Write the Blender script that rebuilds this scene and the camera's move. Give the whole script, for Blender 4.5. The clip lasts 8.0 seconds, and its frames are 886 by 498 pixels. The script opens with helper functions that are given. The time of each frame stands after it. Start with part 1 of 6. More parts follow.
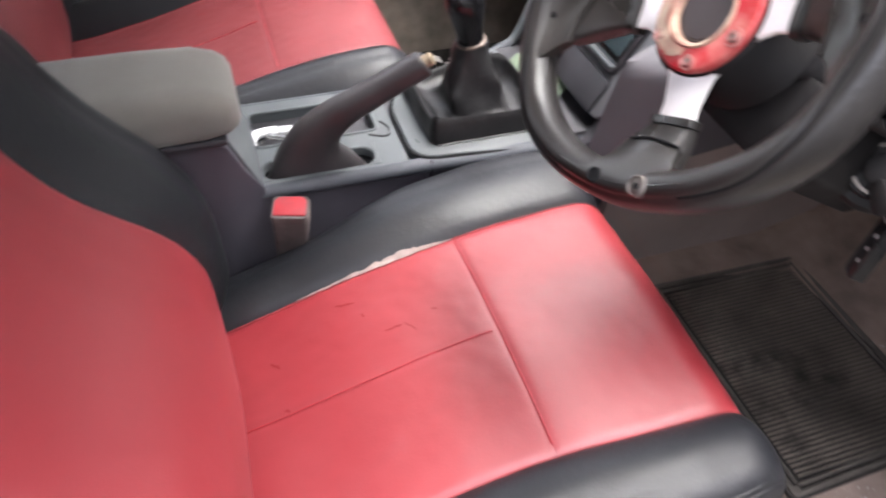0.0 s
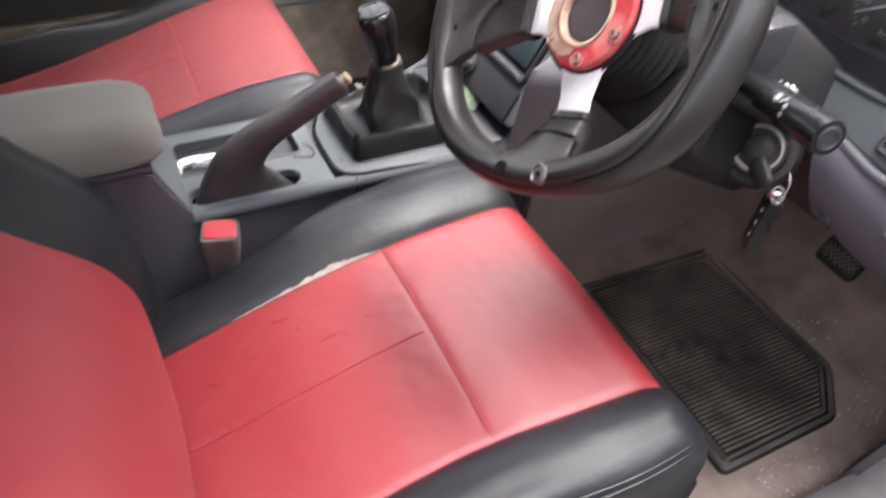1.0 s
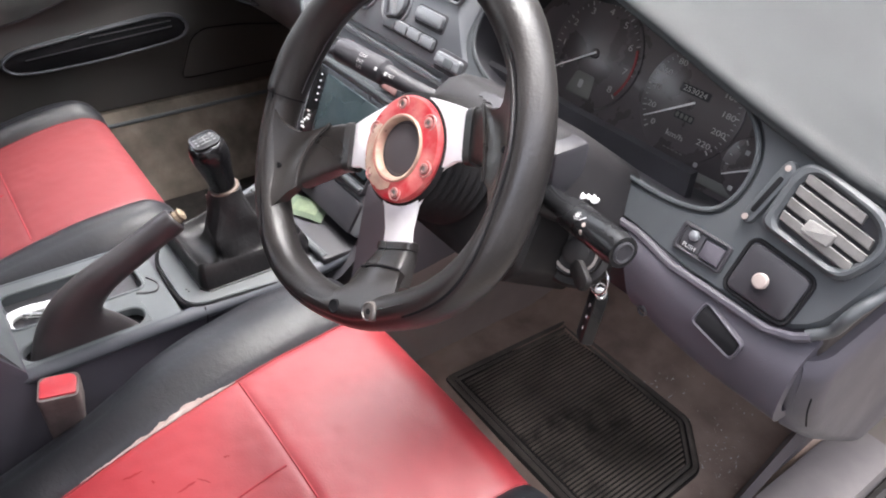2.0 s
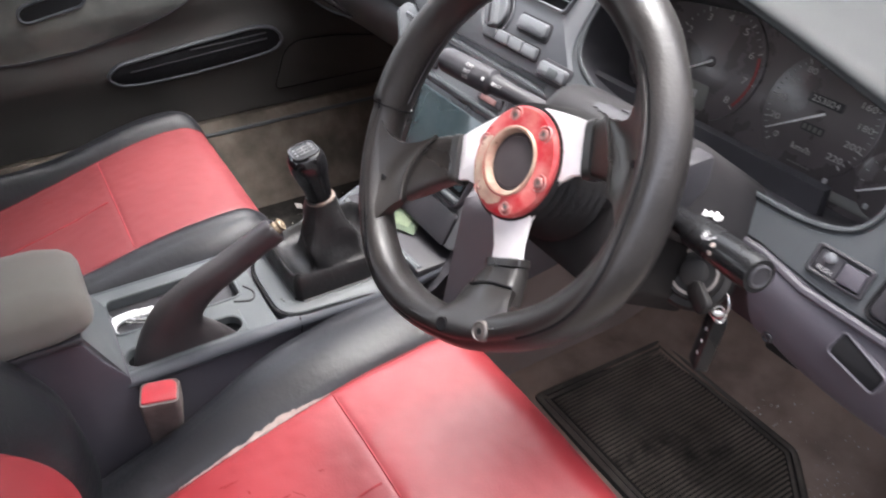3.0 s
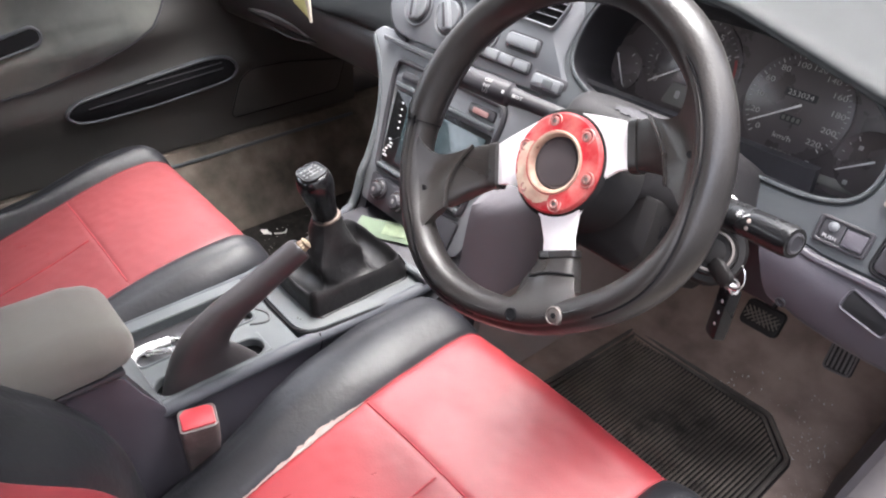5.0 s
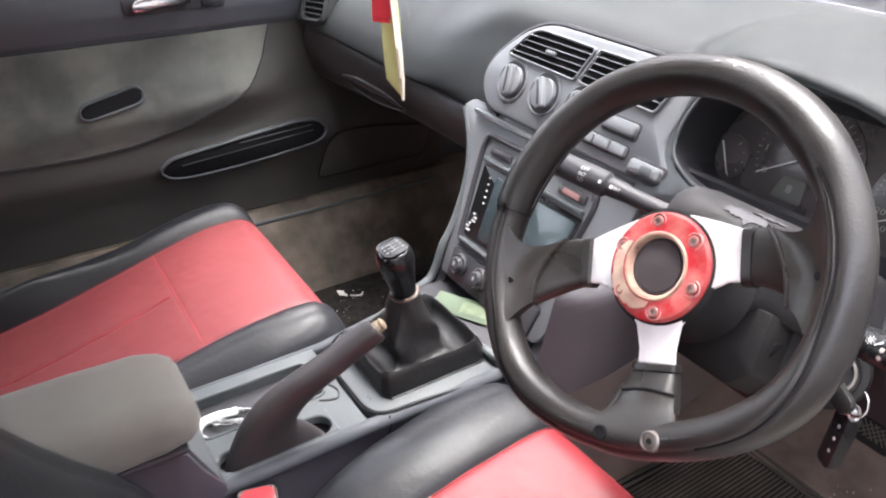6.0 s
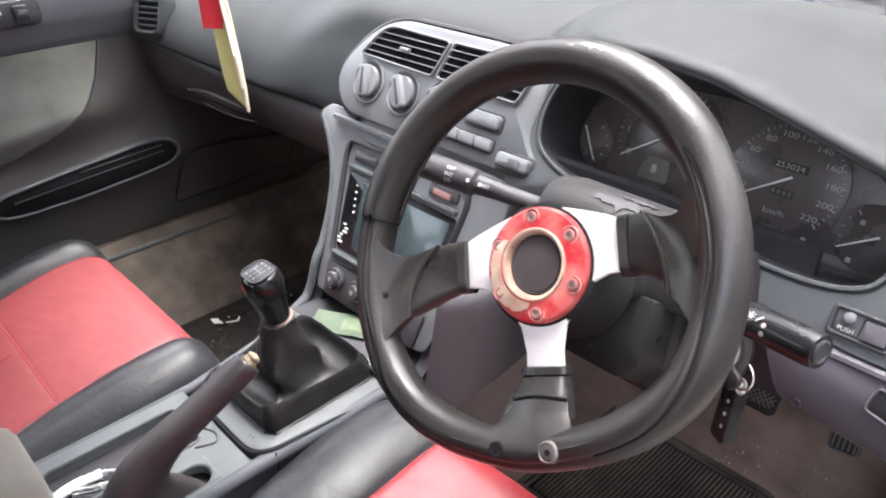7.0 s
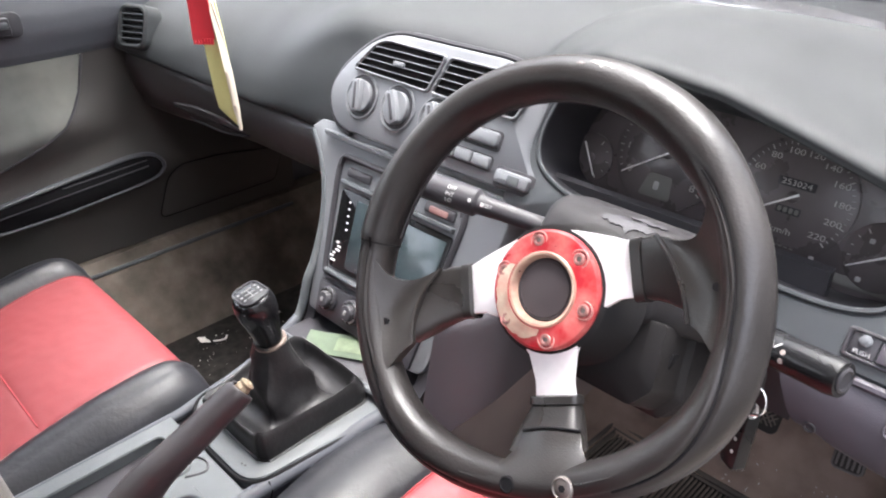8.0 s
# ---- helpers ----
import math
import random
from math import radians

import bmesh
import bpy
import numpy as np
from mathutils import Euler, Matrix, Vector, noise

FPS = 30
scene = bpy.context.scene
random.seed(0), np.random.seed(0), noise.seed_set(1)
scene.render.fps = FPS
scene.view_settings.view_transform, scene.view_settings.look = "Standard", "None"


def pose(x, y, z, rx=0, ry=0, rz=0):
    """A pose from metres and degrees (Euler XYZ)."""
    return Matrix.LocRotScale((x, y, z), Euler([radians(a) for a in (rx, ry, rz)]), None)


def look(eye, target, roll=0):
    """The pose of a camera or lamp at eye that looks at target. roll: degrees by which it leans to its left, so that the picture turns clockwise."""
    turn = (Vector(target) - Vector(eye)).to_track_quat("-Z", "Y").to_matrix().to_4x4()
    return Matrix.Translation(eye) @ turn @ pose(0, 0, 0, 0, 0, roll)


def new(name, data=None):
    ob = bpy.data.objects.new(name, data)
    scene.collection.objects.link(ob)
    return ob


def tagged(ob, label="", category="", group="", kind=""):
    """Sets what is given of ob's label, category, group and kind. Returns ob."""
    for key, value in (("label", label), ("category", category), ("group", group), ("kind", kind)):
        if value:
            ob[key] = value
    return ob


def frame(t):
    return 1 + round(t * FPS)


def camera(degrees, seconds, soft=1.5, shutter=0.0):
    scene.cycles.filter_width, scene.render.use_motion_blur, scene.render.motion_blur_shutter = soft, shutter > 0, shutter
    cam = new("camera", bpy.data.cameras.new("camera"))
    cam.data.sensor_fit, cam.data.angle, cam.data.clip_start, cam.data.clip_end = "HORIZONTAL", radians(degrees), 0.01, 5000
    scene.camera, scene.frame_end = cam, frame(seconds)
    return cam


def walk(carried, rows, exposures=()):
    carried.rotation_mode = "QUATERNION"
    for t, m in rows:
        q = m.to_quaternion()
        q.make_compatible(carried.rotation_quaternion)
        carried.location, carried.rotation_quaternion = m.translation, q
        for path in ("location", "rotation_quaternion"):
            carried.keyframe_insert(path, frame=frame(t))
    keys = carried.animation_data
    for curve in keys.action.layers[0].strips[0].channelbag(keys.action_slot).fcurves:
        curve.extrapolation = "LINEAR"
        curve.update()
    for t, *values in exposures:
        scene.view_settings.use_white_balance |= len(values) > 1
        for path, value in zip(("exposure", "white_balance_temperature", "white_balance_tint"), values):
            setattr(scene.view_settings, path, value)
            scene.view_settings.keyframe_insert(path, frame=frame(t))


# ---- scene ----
cam = camera(62.9, 8.0, 1.9, 0.5)
PATH = [
    (0, (0.727, 0.184, 0.859), (-0.584, 0.691, -0.564), 3.8),
    (0.3, (0.749, 0.197, 0.864), (-0.544, 0.775, -0.547), 1.3),
    (0.5, (0.76, 0.191, 0.86), (-0.519, 0.787, -0.557), 1.2),
    (0.6, (0.767, 0.187, 0.853), (-0.498, 0.789, -0.575), 1.7),
    (1, (0.77, 0.183, 0.862), (-0.539, 0.859, -0.49), 3.7),
    (1.5, (0.782, 0.22, 0.901), (-0.494, 1.167, -0.314), 3.4),
    (1.7, (0.775, 0.23, 0.906), (-0.482, 1.232, -0.285), 3.8),
    (2.8, (0.757, 0.209, 0.911), (-0.546, 1.15, -0.28), 0.8),
    (3, (0.734, 0.214, 0.899), (-0.646, 1.059, -0.276), 0.6),
    (3.5, (0.713, 0.194, 0.903), (-0.591, 1.13, -0.29), -0.3),
    (4, (0.712, 0.137, 0.908), (-0.499, 1.241, -0.238), 1.0),
    (4.2, (0.709, 0.113, 0.909), (-0.522, 1.179, -0.253), -0.2),
    (5.3, (0.7, 0.089, 0.917), (-0.591, 1.161, -0.172), 1.0),
    (5.5, (0.691, 0.095, 0.92), (-0.658, 1.145, -0.118), -0.5),
    (6, (0.657, 0.113, 0.922), (-0.793, 1.053, -0.085), 0.4),
    (6.5, (0.64, 0.174, 0.904), (-0.636, 1.288, -0.161), 1.3),
    (7, (0.629, 0.151, 0.908), (-0.626, 1.34, -0.099), -0.8),
    (7.2, (0.618, 0.148, 0.902), (-0.632, 1.346, -0.098), -1.0),
    (7.5, (0.613, 0.154, 0.901), (-0.603, 1.389, -0.097), -0.7),
    (8, (0.602, 0.157, 0.907), (-0.632, 1.386, -0.077), -0.5),
]
walk(cam, [(t, look(eye, target, roll)) for t, eye, target, roll in PATH], [(0.0, 3.66, 6400, 14), (0.5, 3.48, 6400, 14), (1.5, 3.66, 6400, 14), (3.0, 3.60, 6400, 14), (3.5, 3.62, 6400, 14), (4.0, 3.86, 6400, 14), (5.5, 3.90, 6400, 14), (6.0, 3.87, 6400, 14), (8.0, 3.90, 6400, 14)])

# ---- world, sun ----
world = bpy.data.worlds.new("world")
scene.world = world
world.use_nodes = True
wn, wl = world.node_tree.nodes, world.node_tree.links
sky = wn.new("ShaderNodeTexSky")
sky.sky_type, sky.sun_disc = "NISHITA", False
sky.sun_elevation, sky.sun_rotation = radians(74), radians(-15)
sky.air_density, sky.dust_density, sky.ozone_density = 1.0, 6.0, 0.6
pale = wn.new("ShaderNodeHueSaturation")
pale.inputs["Saturation"].default_value = 0.35
wl.new(sky.outputs["Color"], pale.inputs["Color"])
wl.new(pale.outputs["Color"], wn["Background"].inputs["Color"])
wn["Background"].inputs["Strength"].default_value = 0.15

sun_data = bpy.data.lights.new("sun", "SUN")
sun_data.energy, sun_data.angle, sun_data.color = 0.16, radians(45), (1.0, 0.97, 0.93)
sun = new("sun", sun_data)
sun.matrix_world = look((-0.1, 1.5, 4.3), (0.2, 0.4, 0.3))


# ---- materials ----
def material(name, base, rough=0.5, vary=0.12, scale=9.0, bump=0.15, grain=900.0, metal=0.0, dirt=None, dirt_amount=0.35,
             dirt_scale=6.0, voronoi=False, coat=0.0, spec=0.5, sheen=0.0, rough_vary=0.12, crease=0.0, crease_scale=60.0, dirt_cut=(0.40, 0.75)):
    """A Principled surface with cloudy colour variation, optional dirt and a fine relief, in metres."""
    m = bpy.data.materials.new(name)
    m.use_nodes = True
    n, l = m.node_tree.nodes, m.node_tree.links
    b = n["Principled BSDF"]
    b.inputs["Metallic"].default_value = metal
    b.inputs["Specular IOR Level"].default_value = spec
    b.inputs["Coat Weight"].default_value = coat
    b.inputs["Sheen Weight"].default_value = sheen
    at = n.new("ShaderNodeTexCoord")
    big = n.new("ShaderNodeTexNoise")
    big.inputs["Scale"].default_value, big.inputs["Detail"].default_value = scale, 6.0
    l.new(at.outputs["Object"], big.inputs["Vector"])
    ramp = n.new("ShaderNodeValToRGB")
    ramp.color_ramp.elements[0].position, ramp.color_ramp.elements[1].position = 0.3, 0.7
    ramp.color_ramp.elements[0].color = (*[c * (1 - vary) for c in base], 1)
    ramp.color_ramp.elements[1].color = (*[min(1, c * (1 + vary)) for c in base], 1)
    l.new(big.outputs["Fac"], ramp.inputs["Fac"])
    colour = ramp.outputs["Color"]
    if dirt:
        spots = n.new("ShaderNodeTexNoise")
        spots.inputs["Scale"].default_value, spots.inputs["Detail"].default_value, spots.inputs["Roughness"].default_value = dirt_scale, 4.0, 0.6
        l.new(at.outputs["Object"], spots.inputs["Vector"])
        cut = n.new("ShaderNodeMapRange")
        cut.inputs["From Min"].default_value, cut.inputs["From Max"].default_value = dirt_cut
        cut.inputs["To Max"].default_value = dirt_amount
        l.new(spots.outputs["Fac"], cut.inputs["Value"])
        mix = n.new("ShaderNodeMix")
        mix.data_type = "RGBA"
        l.new(cut.outputs["Result"], mix.inputs["Factor"])
        l.new(colour, mix.inputs[6])
        mix.inputs[7].default_value = (*dirt, 1)
        colour = mix.outputs[2]
    l.new(colour, b.inputs["Base Color"])
    gloss = n.new("ShaderNodeMapRange")
    gloss.inputs["From Min"].default_value, gloss.inputs["From Max"].default_value = 0.3, 0.7
    gloss.inputs["To Min"].default_value, gloss.inputs["To Max"].default_value = max(0.03, rough - rough_vary), min(1, rough + rough_vary)
    l.new(big.outputs["Fac"], gloss.inputs["Value"])
    l.new(gloss.outputs["Result"], b.inputs["Roughness"])
    if bump:
        if voronoi:
            fine = n.new("ShaderNodeTexVoronoi")
            fine.inputs["Scale"].default_value = grain
            out = fine.outputs["Distance"]
        else:
            fine = n.new("ShaderNodeTexNoise")
            fine.inputs["Scale"].default_value, fine.inputs["Detail"].default_value = grain, 3.0
            out = fine.outputs["Fac"]
        l.new(at.outputs["Object"], fine.inputs["Vector"])
        relief = n.new("ShaderNodeBump")
        relief.inputs["Strength"].default_value, relief.inputs["Distance"].default_value = bump, 0.0006
        l.new(out, relief.inputs["Height"])
        if crease:
            folds = n.new("ShaderNodeTexNoise")
            folds.inputs["Scale"].default_value, folds.inputs["Detail"].default_value, folds.inputs["Distortion"].default_value = crease_scale, 5.0, 0.4
            l.new(at.outputs["Object"], folds.inputs["Vector"])
            deep = n.new("ShaderNodeBump")
            deep.inputs["Strength"].default_value, deep.inputs["Distance"].default_value = crease, 0.003
            l.new(folds.outputs["Fac"], deep.inputs["Height"])
            l.new(deep.outputs["Normal"], relief.inputs["Normal"])
        l.new(relief.outputs["Normal"], b.inputs["Normal"])
    return m


def plain(name, base, rough=0.5, metal=0.0, emit=0.0):
    m = bpy.data.materials.new(name)
    m.use_nodes = True
    b = m.node_tree.nodes["Principled BSDF"]
    b.inputs["Base Color"].default_value, b.inputs["Roughness"].default_value, b.inputs["Metallic"].default_value = (*base, 1), rough, metal
    return m


RED = material("red_leather", (0.195, 0.0122, 0.0172), 0.50, 0.06, 7, 0.12, 620, voronoi=True, rough_vary=0.03, crease=0.08, crease_scale=60, spec=0.85)
FADED = material("faded_red_leather", (0.135, 0.0200, 0.0230), 0.58, 0.10, 7, 0.14, 620, voronoi=True, rough_vary=0.03, crease=0.08, crease_scale=45, spec=0.45)
BLACK = material("black_leather", (0.0062, 0.0067, 0.0085), 0.45, 0.25, 8, 0.15, 620, voronoi=True, rough_vary=0.05, crease=0.20, crease_scale=120, spec=0.42)
TORN = material("torn_backing", (0.27, 0.22, 0.2), 0.9, 0.25, 60, 0.6, 700)
CRACK = material("crack_brown", (0.18, 0.0216, 0.0252), 0.8, 0.2, 60, 0.3, 700)
PAD = material("dash_vinyl", (0.0185, 0.0210, 0.0220), 0.60, 0.18, 5, 0.12, 900, voronoi=True, dirt=(0.0270, 0.0300, 0.0295), dirt_amount=0.5, dirt_scale=5, spec=0.26, rough_vary=0.06)
# One grey plastic in two tones: FASCIA painted shaded, STACKM painted lit
FASCIA = material("fascia_plastic_shaded", (0.043, 0.0485, 0.0525), 0.5, 0.10, 8, 0.2, 1100, dirt=(0.075, 0.077, 0.075), dirt_amount=0.25, dirt_scale=12, spec=0.35)
STACKM = material("stack_plastic_lit", (0.104, 0.111, 0.119), 0.42, 0.08, 8, 0.2, 1100, dirt=(0.153, 0.153, 0.149), dirt_amount=0.2, dirt_scale=14, spec=0.5)
LOWER = material("lower_plastic", (0.041, 0.0385, 0.0475), 0.5, 0.12, 7, 0.3, 800, dirt=(0.068, 0.063, 0.070), dirt_amount=0.4, dirt_scale=9, spec=0.35)
GLOVE = material("glovebox_vinyl", (0.036, 0.034, 0.0345), 0.48, 0.12, 7, 0.3, 800, dirt=(0.055, 0.052, 0.05), dirt_amount=0.3, dirt_scale=6)
CONSOLE = material("console_plastic", (0.057, 0.0645, 0.0685), 0.52, 0.10, 9, 0.25, 900, dirt=(0.14, 0.142, 0.14), dirt_amount=0.22, dirt_scale=10, spec=0.38)
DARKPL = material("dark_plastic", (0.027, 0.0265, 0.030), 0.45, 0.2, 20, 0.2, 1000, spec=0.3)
BLACKGL = material("black_gloss", (0.0062, 0.0064, 0.0070), 0.26, 0.2, 15, 0.05, 600, dirt=(0.02, 0.02, 0.02), dirt_amount=0.25, dirt_scale=25, spec=0.3)
COLUMN = material("column_plastic", (0.0120, 0.0115, 0.0125), 0.55, 0.2, 20, 0.25, 1000, dirt=(0.022, 0.021, 0.022), dirt_amount=0.35, dirt_scale=16, spec=0.22)
# Near-black paint that stands for shade inside hollows, holes and gaps
SHADOW = plain("shade_black", (0.0108, 0.0108, 0.0117), 0.9)
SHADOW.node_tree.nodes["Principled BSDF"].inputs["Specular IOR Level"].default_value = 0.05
SCUFF = plain("dark_scuff", (0.165, 0.0088, 0.013), 0.58)
WHEELM = material("wheel_leather", (0.0074, 0.0063, 0.0060), 0.39, 0.25, 18, 0.16, 420, voronoi=True, dirt=(0.018, 0.0158, 0.0148), dirt_amount=0.4, dirt_scale=14, spec=0.55, rough_vary=0.09, crease=0.06, crease_scale=300)
SPOKEM = material("spoke_cover", (0.0105, 0.0094, 0.0088), 0.33, 0.2, 18, 0.35, 900, dirt=(0.027, 0.0245, 0.0225), dirt_amount=0.45, dirt_scale=22, spec=0.55)
ALU = material("brushed_aluminium", (0.92, 0.90, 0.91), 0.42, 0.05, 40, 0.08, 1200, metal=0.55, dirt=(0.55, 0.52, 0.52), dirt_amount=0.25, dirt_scale=30)
REDAN = material("red_anodised", (0.42, 0.014, 0.024), 0.36, 0.12, 40, 0.05, 900, metal=0.25, dirt=(0.70, 0.45, 0.38), dirt_amount=0.5, dirt_scale=34)
GOLD = material("worn_gold_ring", (0.55, 0.44, 0.34), 0.38, 0.25, 70, 0.1, 900, metal=0.5, dirt=(0.5, 0.1, 0.09), dirt_amount=0.5, dirt_scale=60)
STEEL = material("steel", (0.62, 0.62, 0.62), 0.25, 0.12, 60, 0.05, 900, metal=1.0)
CHROME = material("chrome", (0.85, 0.85, 0.86), 0.10, 0.04, 30, 0.0, 900, metal=1.0)
BRASS = material("broken_brass", (0.16, 0.125, 0.085), 0.55, 0.3, 150, 0.5, 500, metal=0.4)
CUPEDGE = material("rubbed_red_edge", (0.50, 0.22, 0.20), 0.5, 0.3, 160, 0.2, 900, metal=0.2)
CUPBOLT = material("tarnished_bolt", (0.34, 0.17, 0.155), 0.45, 0.3, 160, 0.2, 900, metal=0.4)
HORN = material("horn_cap", (0.036, 0.0288, 0.0306), 0.5, 0.15, 30, 0.15, 900)
BRAKE = material("handbrake_plastic", (0.0225, 0.0200, 0.0212), 0.42, 0.15, 14, 0.3, 800, dirt=(0.046, 0.0425, 0.042), dirt_amount=0.4, dirt_scale=16)
ARM = material("armrest_fabric", (0.108, 0.101, 0.09), 0.95, 0.10, 9, 0.6, 1300, dirt=(0.063, 0.0576, 0.0504), dirt_amount=0.5, dirt_scale=9, sheen=0.15)
DOORV = material("door_vinyl", (0.0324, 0.0306, 0.0279), 0.5, 0.14, 6, 0.3, 700, dirt=(0.0324, 0.0306, 0.027), dirt_amount=0.4, dirt_scale=6)
DOORTOP = material("door_top_vinyl", (0.0504, 0.054, 0.0612), 0.5, 0.12, 6, 0.3, 700)
DOORF = material("door_fabric", (0.068, 0.072, 0.066), 0.95, 0.45, 9, 0.6, 900, dirt=(0.128, 0.130, 0.113), dirt_amount=0.70, dirt_scale=6, sheen=0.1, dirt_cut=(0.44, 0.62))
CARPET = material("carpet", (0.285, 0.214, 0.180), 1.0, 0.30, 14, 1.0, 420, dirt=(0.43, 0.335, 0.28), dirt_amount=0.5, dirt_scale=7, spec=0.1)
SILL = material("sill_plastic", (0.115, 0.105, 0.106), 0.55, 0.15, 10, 0.3, 800, dirt=(0.19, 0.175, 0.165), dirt_amount=0.5, dirt_scale=12)
SILLDARK = material("door_sill_paint", (0.10, 0.105, 0.11), 0.35, 0.15, 10, 0.1, 800)
MAT = material("rubber_mat", (0.0125, 0.0105, 0.0095), 0.6, 0.4, 9, 0.5, 500, dirt=(0.030, 0.026, 0.022), dirt_amount=0.7, dirt_scale=8)
BOOTM = material("gaiter_leather", (0.0060, 0.0058, 0.0064), 0.46, 0.25, 22, 0.25, 600, voronoi=True, dirt=(0.015, 0.0148, 0.0148), dirt_amount=0.45, dirt_scale=20, spec=0.34, crease=0.3, crease_scale=70)
RUBBER = material("rubber", (0.0216, 0.0207, 0.0198), 0.6, 0.2, 30, 0.2, 900, spec=0.25)
BUCKLE = material("buckle_plastic", (0.054, 0.0432, 0.0414), 0.5, 0.15, 40, 0.2, 900, dirt=(0.18, 0.153, 0.144), dirt_amount=0.4, dirt_scale=50)
BUTTONRED = material("buckle_red", (0.30, 0.020, 0.028), 0.45, 0.15, 60, 0.1, 900)
WHITE = material("white_plastic", (0.23, 0.195, 0.18), 0.4, 0.08, 60, 0.1, 900)
INK = plain("white_print", (0.8, 0.8, 0.8), 0.6)
INKDIM = plain("grey_print", (0.36, 0.36, 0.36), 0.6)
PATTERN = plain("worn_engraving", (0.13, 0.13, 0.13), 0.5)
REDLINE = plain("red_print", (0.21, 0.022, 0.024), 0.6)
NEEDLE = plain("needle_white", (0.8, 0.8, 0.8), 0.5)
# Print dimmed and face lightened to paint in the cover glass's haze
DIALINK = plain("dial_print", (0.42, 0.41, 0.40), 0.6)
DIAL = material("dial_hazed", (0.085, 0.075, 0.077), 0.3, 0.15, 20, 0.05, 800)
DIALGREY = plain("dial_grey", (0.135, 0.135, 0.126), 0.6)
SCREEN = material("stereo_screen", (0.0216, 0.0324, 0.036), 0.16, 0.3, 14, 0.0, 800, dirt=(0.055, 0.066, 0.068), dirt_amount=0.4, dirt_scale=18)
NOTE = material("banknote_paper", (0.062, 0.088, 0.056), 0.8, 0.22, 60, 0.2, 900)
NOTEINK = material("banknote_ink", (0.095, 0.125, 0.075), 0.8, 0.3, 90, 0.1, 900)
PAPER = material("paper", (0.62, 0.60, 0.56), 0.9, 0.1, 60, 0.2, 900)
FELTRED = material("pennant_red", (0.60, 0.03, 0.045), 0.85, 0.15, 40, 0.4, 900)
FELTYEL = material("pennant_yellow", (0.55, 0.57, 0.25), 0.85, 0.18, 30, 0.4, 900, dirt=(0.38, 0.38, 0.16), dirt_amount=0.5, dirt_scale=30)
CREAM = material("pennant_cream", (0.68, 0.64, 0.52), 0.85, 0.12, 40, 0.3, 900)
PLASTER = material("rough_plaster", (0.22, 0.215, 0.21), 0.9, 0.15, 2.0, 0.6, 60)
# Kept dark so that the added wall ahead reflects little onto the dash
DIMWALL = material("dim_wall", (0.045, 0.048, 0.040), 0.9, 0.3, 2.0, 0.6, 60)
KNOBM = material("knob_gloss", (0.0042, 0.0040, 0.0045), 0.17, 0.2, 30, 0.03, 900, dirt=(0.014, 0.013, 0.013), dirt_amount=0.2, dirt_scale=40, spec=0.5, rough_vary=0.05)
SCREWM = material("worn_screw", (0.153, 0.139, 0.13), 0.45, 0.2, 90, 0.2, 900, metal=0.7)
SEAM = material("red_seam", (0.25, 0.022, 0.030), 0.6, 0.2, 60, 0.3, 700)
MATRIB = material("rubber_rib", (0.165, 0.138, 0.116), 0.7, 0.5, 14, 0.5, 500, dirt=(0.012, 0.0105, 0.0095), dirt_amount=0.95, dirt_scale=9, dirt_cut=(0.54, 0.66))
MATEDGE = material("mat_border_rubber", (0.126, 0.11, 0.0954), 0.65, 0.35, 14, 0.4, 500, dirt=(0.027, 0.0234, 0.0198), dirt_amount=0.8, dirt_scale=11)
TUNNEL = material("tunnel_trim", (0.34, 0.282, 0.265), 0.85, 0.15, 8, 0.4, 500, dirt=(0.35, 0.29, 0.27), dirt_amount=0.4, dirt_scale=7, spec=0.2)
KNEE = material("knee_plastic", (0.080, 0.0765, 0.086), 0.6, 0.12, 7, 0.3, 800, dirt=(0.085, 0.076, 0.080), dirt_amount=0.3, dirt_scale=9, spec=0.3)
RECESS = material("brown_trim", (0.062, 0.052, 0.048), 0.6, 0.15, 8, 0.3, 700, spec=0.3)
KICK = material("kick_plastic", (0.085, 0.077, 0.084), 0.55, 0.12, 7, 0.3, 800, dirt=(0.12, 0.11, 0.11), dirt_amount=0.3, dirt_scale=9, spec=0.35)
SLAT = material("dusty_slat", (0.15, 0.146, 0.138), 0.7, 0.25, 60, 0.3, 900, dirt=(0.075, 0.073, 0.07), dirt_amount=0.5, dirt_scale=45)
LOCKM = material("lock_black", (0.0065, 0.006, 0.0062), 0.55, 0.2, 30, 0.2, 900, spec=0.25)
LIP = material("console_edge", (0.0468, 0.0513, 0.0594), 0.55, 0.10, 9, 0.25, 900, spec=0.25)
HEAD = material("headliner", (0.6, 0.59, 0.57), 0.95, 0.06, 8, 0.4, 900)
EARTH = material("earth", (0.12, 0.105, 0.092), 0.95, 0.2, 0.8, 0.5, 30)
PAINT = material("car_paint", (0.10, 0.11, 0.12), 0.25, 0.05, 3, 0.0, 300, coat=0.6)
GLASS = bpy.data.materials.new("window_glass")
GLASS.use_nodes = True
_g = GLASS.node_tree.nodes["Principled BSDF"]
_g.inputs["Transmission Weight"].default_value, _g.inputs["Roughness"].default_value, _g.inputs["IOR"].default_value = 1.0, 0.0, 1.45
# Grey tint, deepened so that less light reaches the dash top
_g.inputs["Base Color"].default_value = (0.50, 0.52, 0.515, 1)
# Tint added only to set how much light comes in from the left
TINTED = bpy.data.materials.new("tinted_glass")
TINTED.use_nodes = True
_t = TINTED.node_tree.nodes["Principled BSDF"]
_t.inputs["Transmission Weight"].default_value, _t.inputs["Roughness"].default_value, _t.inputs["IOR"].default_value = 1.0, 0.0, 1.45
_t.inputs["Base Color"].default_value = (0.79, 0.81, 0.80, 1)


